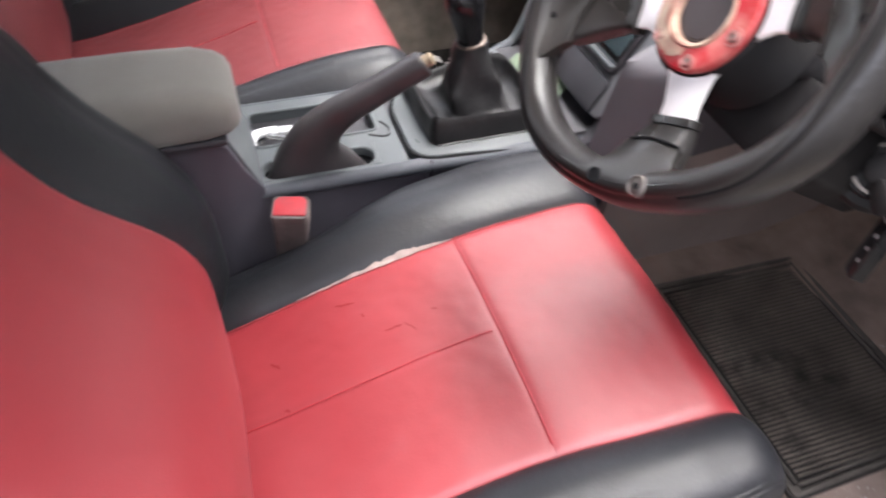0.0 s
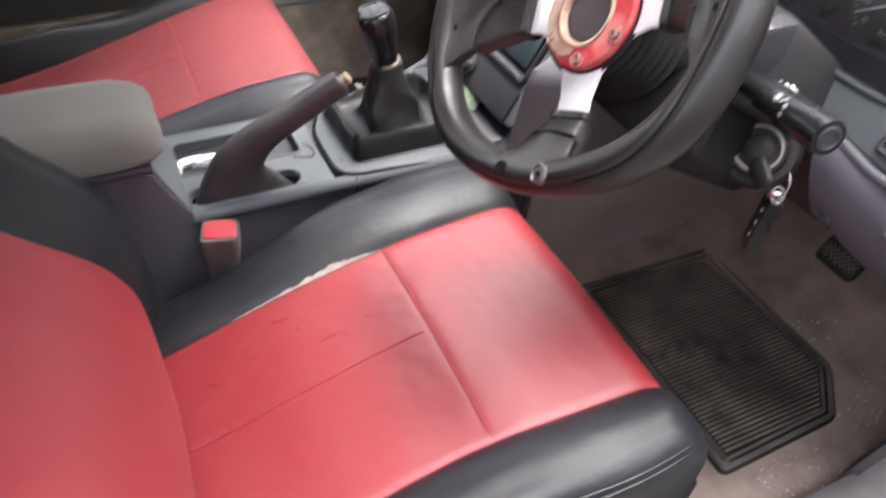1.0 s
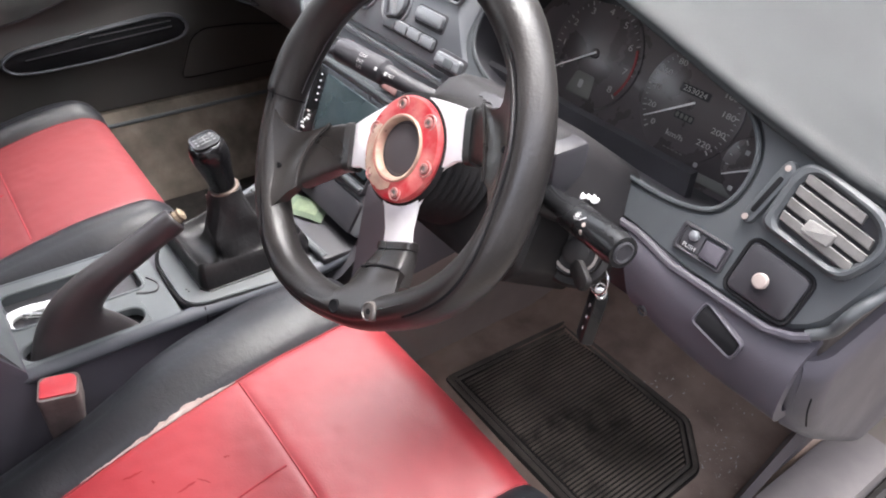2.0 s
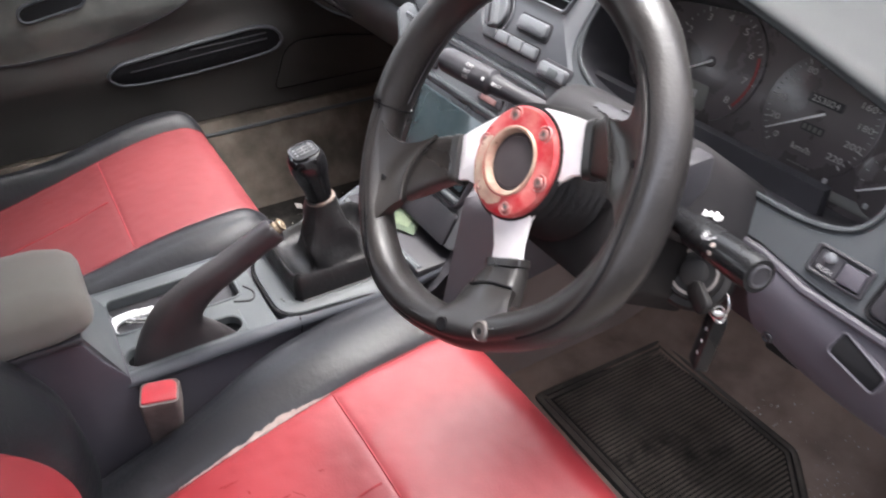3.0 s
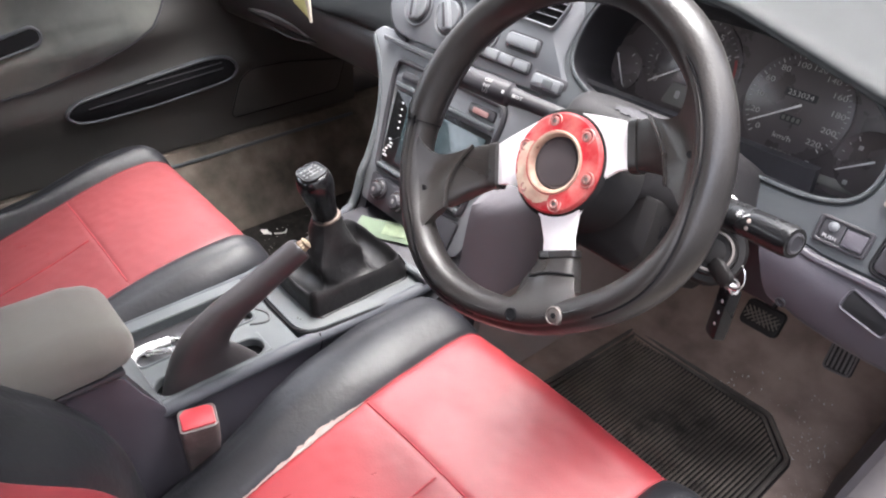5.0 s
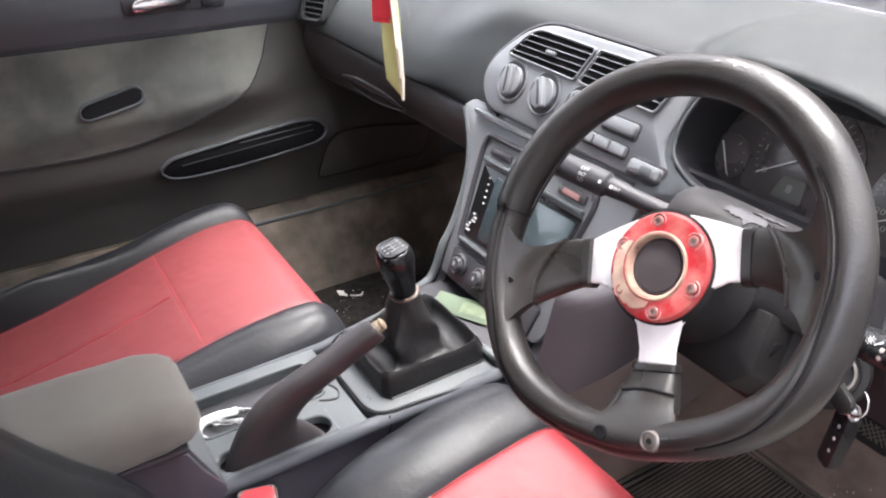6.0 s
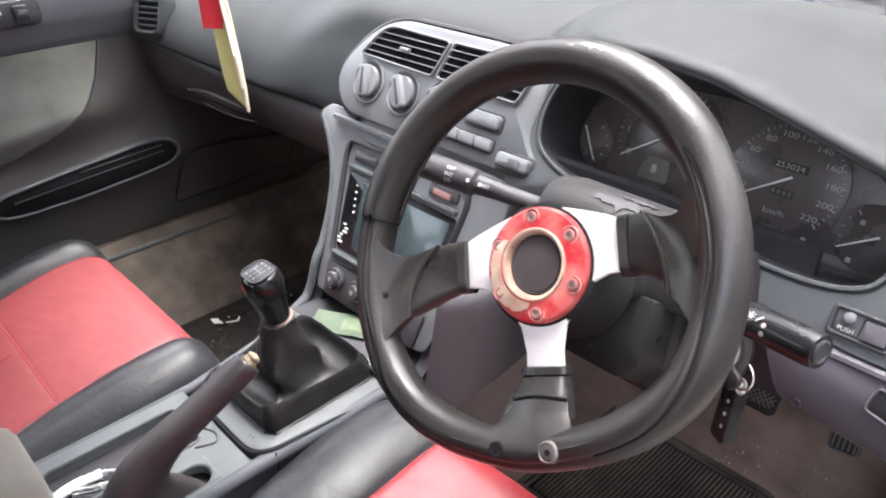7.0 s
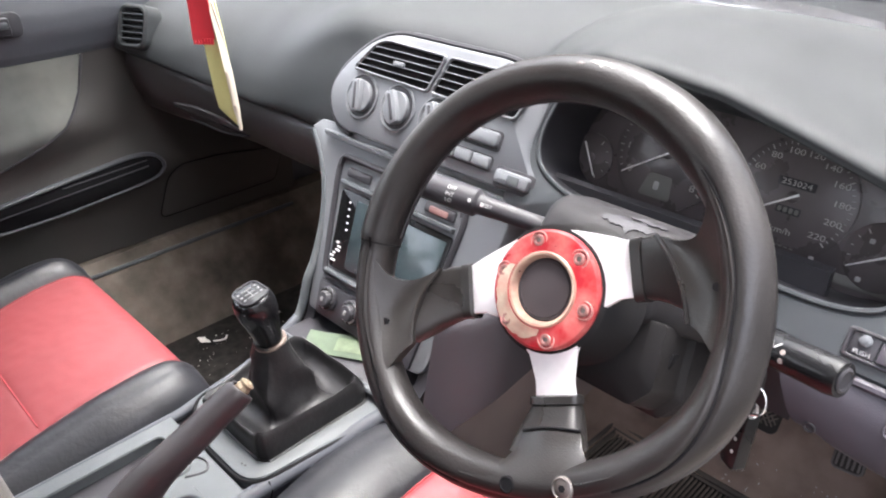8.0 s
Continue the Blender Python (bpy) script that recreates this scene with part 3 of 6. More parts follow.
def dash_section(x):
    keys = [(-0.74, PSEC), (-0.38, PSEC), (-0.16, CSEC), (0.130, CSEC), (0.160, LSEC), (0.25, hood(0.745)), (0.30, hood(0.744)), (0.36, hood(0.737)), (0.42, hood(0.721)), (0.50, hood(0.698)), (0.60, hood(0.674)), (0.70, hood(0.666))]
    for (xa, a), (xb, b) in zip(keys, keys[1:]):
        if x <= xb:
            t = (x - xa) / (xb - xa)
            t = t if xa > 0.24 else smooth01(t)
            break
    sec = [(ya + (yb - ya) * t, za + (zb - za) * t) for (ya, za), (yb, zb) in zip(a, b)]
    e = smooth01((-0.42 - x) / 0.27)
    return [V(x, y - 0.065 * e * (1 if y < 0.9 else max(0, (1.1 - y) / 0.2)), z + 0.042 * e * max(0.0, min(1.0, (0.68 - z) / 0.1))) for y, z in sec]


def dense(pts, n=4):
    return spline(pts, n)


part("dash_pad", skin([dense(dash_section(x)) for x in np.linspace(-0.74, 0.66, 130)], -0.008), PAD, dash, "dusty grey vinyl dash top")

# side vent by the passenger door
MV = axes((-0.642, 0.673, 0.636), (0.97, 0.22, 0.05), (-0.05, 0.35, 0.94))
so = rrect(0.076, 0.074, 0.018, 5)
si = rrect(0.054, 0.054, 0.012, 5)
sv = part("side_vent", bezel(so, si, MV, 0.03, 0.004, 0.011, sink=0.012), PAD, dash, "small side air vent")
# Near-black plate painted for the shade behind the slats
part("vent_shade", plate(si, MV, 0.001, 0, 0.0045), SHADOW, sv)
for k in range(5):
    v = -0.020 + 0.010 * k
    part("slat", loft([[MV @ V(x, v + dv, w) for dv, w in ((-0.0016, 0.0045), (0.0012, 0.0045), (0.0022, 0.0090), (0.0006, 0.0096))] for x in (-0.026, 0.026)]), FASCIA, sv)

# glovebox below the crease
gl = [(0.726, 0.551), (0.717, 0.541), (0.714, 0.525), (0.720, 0.500), (0.732, 0.475), (0.754, 0.455), (0.82, 0.446), (0.95, 0.445)]
part("glovebox_lid", skin([dense([V(x, y - 0.062 * smooth01((-0.42 - x) / 0.27) + 0.012, z + 0.042 * smooth01((-0.42 - x) / 0.27) * max(0.0, (z - 0.36) / 0.19)) for y, z in gl], 3) for x in np.linspace(-0.735, -0.20, 40)], -0.01), GLOVE, dash, "dark glovebox lid")
ML = axes((-0.52, 0.7145, 0.497), (0.96, 0.27, 0.0), (0.0, -0.34, 1.0))
catch = soft_poly([(-0.078, 0.017, 0.004), (-0.055, -0.003), (0.015, -0.022), (0.085, -0.020, 0.004), (0.035, 0.006), (-0.030, 0.021)], 0.02, 5)
part("glovebox_catch", plate(catch, ML, 0.012, 0.004, 0.0035), GLOVE, dash, "recessed glovebox pull")
part("catch_lip", tube(spline([ML @ V(-0.045, -0.006, 0.003), ML @ V(0.015, -0.021, 0.004), ML @ V(0.060, -0.0225, 0.004), ML @ V(0.084, -0.019, 0.003)], 6), 0.0016, 6), FASCIA, dash, "slightly lighter lip of the pull")

# centre stack, leaning back
MS = axes((0, 0.70, 0.545), (1, 0, 0), (0, 0.45, 1))
centre = soft_poly([(-0.105, -0.215), (0.105, -0.215), (0.122, -0.12), (0.158, -0.03), (0.158, 0.018, 0.01), (0.150, 0.034, 0.004), (-0.190, 0.034, 0.004), (-0.210, 0.018, 0.01), (-0.166, -0.02), (-0.136, -0.09), (-0.122, -0.215)], 0.02, 4)
part("stack_panel", plate(centre, MS, 0.10, 0.004, 0.0), STACKM, dash, "grey centre stack surround in the lit tone")
for sx, x0, x1, mt_ in ((-1, -0.130, -0.114, DARKPL), (1, 0.098, 0.116, DARKPL)):
    part("stack_leg", loft([[(x0 + dx, y, z), (x1 + dx, y, z), (x1 + dx, y + 0.10, z), (x0 + dx, y + 0.10, z)]
                            for dx, y, z in ((0, 0.632, 0.38), (0.004 * -sx, 0.613, 0.335), (0.010 * -sx, 0.587, 0.305), (0.02 * -sx, 0.557, 0.28))]), mt_, dash, "curved leg joining the console")
part("stack_edge", tube(spline([MS @ V(-0.202, 0.016, -0.004), MS @ V(-0.172, -0.016, -0.004), MS @ V(-0.149, -0.055, -0.004), MS @ V(-0.136, -0.10, -0.003), MS @ V(-0.130, -0.150, 0.0), V(-0.128, 0.622, 0.385), V(-0.128, 0.610, 0.352), V(-0.128, 0.598, 0.332), V(-0.121, 0.572, 0.321)], 6), 0.0062, 10), CONSOLE, dash, "rolled grey edge running down to the console")


def fin_front(z):
    """Front edge of the knee panel beside the stack."""
    return 0.580 + 0.15 * (z - 0.27) + 0.10 * smooth01((z - 0.45) / 0.06)


part("knee_side_panel", skin([[(0.128 + 0.055 * (z - 0.27) + 0.05 * smooth01(f / 0.35), fin_front(z) + (1.2 - fin_front(z)) * f * f, z) for z in np.linspace(0.266 + 0.066 * smooth01(f / 0.35) + 0.08 * max(0.0, f - 0.35), 0.575, 24)] for f in np.linspace(0, 1, 22)], 0.012), KNEE, dash, "smooth dark knee panel beside the centre stack")
part("tunnel_trim", skin([[(0.088 + 0.030 * smooth01((z - 0.05) / 0.22), y, z) for z in np.linspace(0.045, 0.42, 12)] for y in (0.655, 0.75, 0.95, 1.2)], 0.012), TUNNEL, dash, "dull brown-grey trim low on the tunnel")
part("passenger_side_panel", skin([[(-0.116, y, z) for z in np.linspace(0.06, 0.55, 8)] for y in (1.2, 0.9, 0.72)], 0.012), GLOVE, dash)

# upper panel: vents, knobs, buttons
upper = soft_poly([(-0.150, 0.031, 0.03), (0.190, 0.031, 0.004), (0.196, 0.050, 0.006), (0.172, 0.063, 0.012), (0.163, 0.080, 0.02), (0.168, 0.115, 0.02), (0.170, 0.138, 0.012), (0.150, 0.156, 0.020), (0.105, 0.166, 0.02), (-0.105, 0.166, 0.05), (-0.184, 0.085, 0.05)], 0.02, 7)
part("heater_panel", plate(upper, MS, 0.06, 0.005, 0.012), STACKM, dash, "grey heater and vent panel in the lit tone")
gap = inset(upper, -0.003)
cut = [k for k, p in enumerate(gap) if p[0] > 0.13]
gap = [p for p in gap[cut[-1] + 1:] + gap[:cut[0]] if p[0] < 0.12]
part("panel_groove", tube([MS @ V(u, v, 0.004) for u, v in gap], 0.0035, 6), DARKPL, dash)
part("ledge", plate(soft_poly([(-0.165, 0.016), (0.180, 0.016), (0.182, 0.024), (-0.17, 0.024)], 0.004, 3), MS, 0.03, 0.003, 0.010), STACKM, dash, "narrow ledge under the heater panel")
vl = soft_poly([(-0.132, 0.113, 0.004), (-0.001, 0.110, 0.004), (0.014, 0.151, 0.004), (-0.098, 0.153, 0.02)], 0.01, 5)
vr = soft_poly([(0.010, 0.110, 0.004), (0.134, 0.108, 0.004), (0.146, 0.138, 0.008), (0.140, 0.151, 0.010), (0.025, 0.151, 0.004)], 0.01, 5)


def inside_span(outline, v):
    xs = []
    for i in range(len(outline)):
        (a, b), (c, d) = outline[i - 1], outline[i]
        if (b - v) * (d - v) < 0:
            xs.append(a + (c - a) * (v - b) / (d - b))
    return min(xs), max(xs)


for ol in (vl, vr):
    vent = part("air_vent", bezel(inset(ol, -0.0032), ol, MS, 0.008, 0.0012, 0.0165, sink=0.010), STACKM, dash, "slatted air vent")
    # Plate over the uncut panel, near-black for the vent's inner shade
    part("vent_shade", plate(ol, MS, 0.001, 0, 0.0128), SHADOW, vent, "near-black plate for the shade between the slats")
    for k in range(4):
        v = 0.118 + 0.0086 * k
        a, b = inside_span(ol, v)
        part("slat", loft([[MS @ V(x, v + dv, w) for dv, w in ((0.0000, 0.0130), (0.0009, 0.0130), (0.0011, 0.0164), (0.0005, 0.0168), (-0.0002, 0.0165))] for x in (a, b)]), STACKM, vent)
    c = sum(u for u, _ in ol) / len(ol)
    part("vent_tab", plate(rrect(0.018, 0.006, 0.002, 3, c, 0.130), MS, 0.004, 0.0015, 0.0195), STACKM, vent)
for x, turn in ((-0.109, 14), (-0.041, 30), (0.027, 25)):
    mk = MS @ Matrix.Translation((x, 0.079, 0.012)) @ Matrix.Rotation(radians(turn), 4, "Z")
    well = part("dial_well", lathe([(0.0295, 0.0), (0.0295, 0.0016), (0.0280, 0.0026), (0.0262, 0.0016), (0.0255, 0.0004)], mk, 40), STACKM, dash, "raised rim round the dial")
    # Dark disc painted for the shade in the dial's well
    part("well_shadow", lathe([(0.0258, 0.0), (0.0258, 0.0006), (0.0, 0.0007)], mk, 36), DARKPL, well)
    knob = part("heater_dial", lathe([(0.0205, 0.0), (0.0205, 0.0050), (0.0195, 0.0062), (0.0, 0.0066)], mk, 36), STACKM, dash, "round heater dial")
    part("grip", plate(soft_poly([(-0.0070, -0.021), (0.0070, -0.021), (0.0086, 0.0), (0.0070, 0.021), (-0.0070, 0.021), (-0.0086, 0.0)], 0.004, 4), mk, 0.010, 0.0028, 0.0135), STACKM, knob, "raised grip bar")
    # No groove is cut: a dark strip stands for its shade
    part("grip_groove", plate(rrect(0.0046, 0.034, 0.002, 4), mk, 0.002, 0.0006, 0.0141), DARKPL, knob, "dark strip for the shade in the grip's groove")
for u, v, w_, h_ in ((0.098, 0.079, 0.058, 0.0225), (0.069, 0.0535, 0.1085, 0.0175), (0.157, 0.0445, 0.053, 0.024)):
    # Dark plates painted as the shade round the buttons
    part("button_shadow", plate(rrect(w_, h_, 0.005, 4, u, v), MS, 0.002, 0.0005, 0.0128), DARKPL, dash)
part("wide_button", plate(rrect(0.052, 0.0165, 0.005, 4, 0.098, 0.080), MS, 0.006, 0.004, 0.0185), STACKM, dash, "wide push button")
for k in range(4):
    part("push_button", plate(rrect(0.0252, 0.0135, 0.003, 3, 0.0295 + 0.0263 * k, 0.054), MS, 0.006, 0.0025, 0.0175), STACKM, dash)
haz = part("hazard_button", plate(rrect(0.046, 0.0155, 0.004, 4, 0.156, 0.0455), MS, 0.008, 0.004, 0.0195), STACKM, dash, "rocker button")
part("hazard_lens", plate(rrect(0.016, 0.010, 0.002, 3, 0.160, 0.0452), MS, 0.003, 0.0008, 0.0203), FASCIA, haz)

# stereo bay
bay = soft_poly([(-0.107, -0.163), (0.088, -0.163), (0.106, -0.02), (0.100, 0.003), (-0.128, 0.003), (-0.132, -0.02)], 0.016, 5)
bay_in = inset(bay, 0.008)
part("stereo_surround", bezel(bay, bay_in, MS, 0.03, 0.003, 0.006, sink=0.02), DARKPL, dash, "dark stereo surround")
part("bay_back", plate(inset(bay, 0.006), MS, 0.01, 0, -0.006), DARKPL, dash)
part("rocker_switch", plate(rrect(0.046, 0.013, 0.003, 3, -0.086, -0.019), MS, 0.012, 0.003, 0.004), DARKPL, dash, "dark rocker switch")
part("rocker_switch", plate(rrect(0.050, 0.014, 0.003, 3, 0.062, -0.019), MS, 0.012, 0.003, 0.004), DARKPL, dash)
part("switch_lens", plate(rrect(0.030, 0.008, 0.002, 3, 0.062, -0.020), MS, 0.003, 0.001, 0.0055), material("dull_red_lens", (0.15, 0.078, 0.072), 0.4), dash, "dull red switch lens")
part("stereo_ledge", plate(rrect(0.205, 0.007, 0.002, 3, -0.012, -0.034), MS, 0.014, 0.002, 0.007), FASCIA, dash)
part("stereo_ledge", plate(rrect(0.180, 0.006, 0.002, 3, -0.010, -0.153), MS, 0.014, 0.002, 0.008), FASCIA, dash)
stereo = thing("car_stereo", MS @ V(-0.005, -0.093, 0), "black touchscreen car stereo in the centre stack", "car stereo")
scr = soft_poly([(-0.100, -0.147), (0.084, -0.147), (0.093, -0.042), (-0.112, -0.042)], 0.006, 4)
part("stereo_body", plate(scr, MS, 0.03, 0.002, 0.002), BLACKGL, stereo)
part("screen", plate(soft_poly([(-0.068, -0.140), (0.078, -0.140), (0.086, -0.049), (-0.076, -0.049)], 0.004, 3), MS, 0.004, 0.0008, 0.0034), SCREEN, stereo, "dark glossy touchscreen")
for k in range(5):
    part("key_mark", plate(rrect(0.0026, 0.0020, 0.0006, 2, -0.089 + 0.0016 * k, -0.056 - 0.009 * k), MS, 0.002, 0.0004, 0.0030), INK, stereo)
for k in range(6):
    a = 0.6 * k
    part("peeling_flake", plate(rrect(0.005 + 0.002 * (k % 3), 0.003, 0.001, 2, -0.092 + 0.005 * math.sin(a * 2), -0.112 - 0.005 * k), MS, 0.002, 0.0004, 0.0034), INKDIM, stereo)

# socket panel
sock = soft_poly([(-0.100, -0.214), (0.085, -0.214), (0.090, -0.167), (-0.106, -0.167)], 0.006, 3)
part("socket_panel", plate(sock, MS, 0.02, 0.002, 0.004), DARKPL, dash, "dark lower socket panel")
for x in (-0.078, -0.030):
    mk = MS @ Matrix.Translation((x, -0.187, 0.004))
    s = part("power_socket", lathe([(0.0165, 0), (0.0165, 0.004), (0.0145, 0.006), (0.0115, 0.004), (0.011, 0.010), (0.009, 0.0125), (0.0, 0.013)], mk, 28), DARKPL, dash, "round power socket")
    part("socket_rim", lathe([(0.0138, 0.0055), (0.0138, 0.0072), (0.0122, 0.0072), (0.0122, 0.0055)], mk, 28), STEEL, s, "worn metal rim")
    part("socket_mark", plate(rrect(0.0045, 0.0065, 0.001, 2), mk, 0.001, 0.0002, 0.0136), PATTERN, s)

# driver's fascia with the cluster opening
MF = axes((0, 0.685, 0.578), (1, 0, 0), (0, 0.45, 1))
opening = soft_poly([(0.174, 0.040, 0.02), (0.205, 0.026, 0.03), (0.42, 0.016, 0.05), (0.490, 0.015, 0.03), (0.530, 0.030, 0.03), (0.533, 0.085, 0.03), (0.49, 0.119, 0.03), (0.43, 0.136, 0.03), (0.385, 0.147, 0.03), (0.33, 0.152, 0.03), (0.27, 0.151, 0.04), (0.205, 0.138, 0.03), (0.180, 0.118, 0.03), (0.168, 0.075, 0.03)], 0.03, 5)


def ring_to(outline, box):
    """The same count of points as outline on a surrounding polygon, by angle from the middle."""
    cx, cy = sum(p[0] for p in outline) / len(outline), sum(p[1] for p in outline) / len(outline)
    out = []
    for u, v in outline:
        d = Vector((u - cx, v - cy)).normalized()
        best = 9
        for i in range(len(box)):
            a, b = Vector(box[i - 1]), Vector(box[i])
            e, o = b - a, a - Vector((cx, cy))
            den = d.x * e.y - d.y * e.x
            if abs(den) < 1e-9:
                continue
            t, s = (o.x * e.y - o.y * e.x) / den, (o.x * d.y - o.y * d.x) / den
            if t > 0 and -1e-6 <= s <= 1 + 1e-6:
                best = min(best, t)
        out.append((cx + d.x * best, cy + d.y * best))
    return out


def bend_left(bm):
    for v in bm.verts:
        v.co.y += 0.0195 * smooth01((0.27 - v.co.x) / 0.10)
    return bm


fas_box = soft_poly([(0.145, -0.020, 0.002), (0.46, -0.018, 0.01), (0.515, -0.027, 0.02), (0.60, -0.027, 0.02), (0.632, -0.012, 0.02), (0.652, 0.05, 0.02), (0.645, 0.085, 0.02), (0.55, 0.106, 0.02), (0.46, 0.136, 0.02), (0.39, 0.154, 0.02), (0.30, 0.162, 0.02), (0.21, 0.150, 0.02), (0.147, 0.138, 0.002), (0.145, 0.08, 0.002)], 0.02, 5)
outer = ring_to(opening, fas_box)
part("driver_fascia", bend_left(bezel(outer, opening, MF, 0.05, 0.004, 0.0, sink=0.03)), FASCIA, dash, "grey fascia round the instruments in the shaded tone")
part("opening_lip", bend_left(ring_tube(inset(opening, 0.001), MF, 0.0022, 6, 0.0)), FASCIA, dash, "pale worn edge of the opening")
# hood walls of the cluster
part("cluster_hood", bend_left(loft([[MF @ V(u, v, -0.002) for u, v in opening], [MF @ V(u, v, -0.115) for u, v in inset(opening, 0.006)]], caps=False)), DARKPL, dash, "dark walls of the cluster hood")

cluster = thing("instrument_cluster", (0.345, 0.80, 0.61), "black instrument cluster with four dials behind the wheel", "instrument cluster")
MG = axes((0.0, 0.803, 0.61), (1, 0, 0), (0, 0.35, 1))
part("cluster_face", plate(soft_poly([(0.15, -0.06), (0.545, -0.06), (0.55, 0.075), (0.14, 0.075)], 0.02, 4), MG, 0.02, 0.001, -0.003), DIAL, cluster)


def dial(name, cx, cy, r, label, a0, a1, numbers, size, needle_at, needle_len, minor=2, skip=1.0, tail=0.008):
    d = part(name, lathe([(r + 0.0015, -0.004), (r + 0.0015, -0.0008), (r, 0.0), (0.0, 0.0001)], MG @ Matrix.Translation((cx, cy, 0)), 48), DIAL, cluster, label)
    count = (len(numbers) - 1) * minor
    for k in range(count + 1):
        a = radians(a0 + (a1 - a0) * k / count)
        long = k % minor == 0
        m = MG @ Matrix.Translation((cx, cy, 0.0008)) @ Matrix.Rotation(a, 4, "Z")
        part("tick", plate(rrect(0.0045 if long else 0.0028, 0.0011 if long else 0.0007, 0.0002, 1, r - 0.004), m, 0.0008, 0.0001, 0), DIALINK if long else INKDIM, d)
        if long and numbers[k // minor]:
            words(numbers[k // minor], size, MG @ Matrix.Translation((cx + (r - 0.0125) * math.cos(a), cy + (r - 0.0125) * math.sin(a), 0.001)) @ Matrix.Diagonal((1.35, 1.0, 1.0, 1.0)), DIALINK, d)
    a = radians(needle_at)
    m = MG @ Matrix.Translation((cx, cy, 0.004)) @ Matrix.Rotation(a, 4, "Z")
    part("needle", plate([(-tail, -0.0011), (needle_len, -0.0005), (needle_len, 0.0005), (-tail, 0.0011)], m, 0.001, 0.0002, 0), NEEDLE, d, "white needle")
    part("needle_hub", lathe([(0.0055, -0.004), (0.0055, 0.0), (0.003, 0.0018), (0, 0.0018)], MG @ Matrix.Translation((cx, cy, 0.0012)), 18), DIAL, d)
    return d


tach = dial("tachometer", 0.2755, 0.0165, 0.057, "rev counter with a red zone", 214, -37, [str(k) for k in range(9)], 0.0095, 214, 0.052, 4, tail=0.004)
m = MG @ Matrix.Translation((0.2755, 0.0165, 0.0012))
arc = [radians(22 - 56 * k / 12) for k in range(13)]
part("red_zone", loft([[m @ V(r * math.cos(a), r * math.sin(a), w) for r, w in ((0.0515, 0), (0.0545, 0), (0.0545, 0.0004), (0.0515, 0.0004))] for a in arc]), REDLINE, tach, "red warning arc")
part("warning_window", plate(soft_poly([(-0.020, -0.047), (0.016, -0.047), (0.013, -0.022), (-0.013, -0.022)], 0.004, 3), m, 0.0006, 0.0001, 0.0004), DIALGREY, tach, "grey warning lamp window")
part("warning_mark", plate(rrect(0.006, 0.009, 0.002, 3, -0.002, -0.034), m, 0.0004, 0.0001, 0.0010), INKDIM, tach)
speedo = dial("speedometer", 0.404, 0.0105, 0.054, "speedometer with white figures", 225, -42, [str(20 * k) for k in range(12)], 0.0078, 214, 0.049, 4, tail=0.0066)
m = MG @ Matrix.Translation((0.404, 0.0105, 0.0012))
words("km/h", 0.0078, m @ Matrix.Translation((-0.001, -0.032, 0)) @ Matrix.Diagonal((1.3, 1.0, 1.0, 1.0)), DIALINK, speedo)
part("odometer_window", plate(rrect(0.034, 0.008, 0.001, 2, 0.0, 0.0125), m, 0.0006, 0.0001, 0.0002), DARKPL, speedo)
words("253024", 0.0074, m @ Matrix.Translation((0.0, 0.0125, 0.0006)) @ Matrix.Diagonal((1.25, 1.0, 1.0, 1.0)), DIALINK, speedo)
part("trip_window", plate(rrect(0.022, 0.007, 0.001, 2, 0.0, -0.0125), m, 0.0006, 0.0001, 0.0002), DARKPL, speedo)
for k in range(4):
    part("trip_digit", plate(rrect(0.0034, 0.0048, 0.0008, 2, -0.0078 + 0.0052 * k, -0.0125), m, 0.0004, 0.0001, 0.0006), DIALGREY, speedo)
for k in range(5):
    part("small_mark", plate(rrect(0.0034, 0.0012, 0.0003, 1, -0.006 + 0.005 * k, -0.0455), m, 0.0004, 0.0001, 0.0004), DIALGREY, speedo)
dial("temperature_gauge", 0.189, -0.010, 0.025, "small temperature gauge", 60, -60, ["", ""], 0.005, 302, 0.021, 4, tail=0.018)
fuel = dial("fuel_gauge", 0.4885, -0.018, 0.029, "small fuel gauge", 212, 128, ["", ""], 0.005, 212, 0.0275, 4)
for u, v in ((0.478, -0.041), (0.4368, -0.0372), (0.478, -0.006)):
    part("gauge_symbol", plate(rrect(0.0045, 0.0045, 0.001, 2, u, v), MG, 0.0005, 0.0001, 0.0016), INKDIM, fuel)
part("warning_window", plate(soft_poly([(0.395, -0.052), (0.53, -0.050), (0.528, -0.040), (0.40, -0.044)], 0.004, 3), MG, 0.0006, 0.0001, -0.001), DIALGREY, cluster, "grey warning lamp strip")

# right-hand vent and switches
vo = soft_poly([(0.556, 0.036, 0.01), (0.628, 0.026, 0.012), (0.646, 0.060, 0.02), (0.632, 0.082, 0.015), (0.572, 0.094, 0.012), (0.560, 0.085, 0.01)], 0.012, 5)
vi = soft_poly([(0.566, 0.041, 0.008), (0.622, 0.033, 0.01), (0.637, 0.058, 0.015), (0.626, 0.075, 0.012), (0.576, 0.086, 0.01), (0.569, 0.078, 0.008)], 0.01, 5)
vent = part("side_vent", bezel(vo, vi, MF, 0.03, 0.003, 0.008, sink=0.012), FASCIA, dash, "oval side air vent")
# Dark plate takes the place of the shade behind these slats
part("vent_shade", plate(inset(vi, -0.001), MF, 0.001, 0, 0.0005), DARKPL, vent)
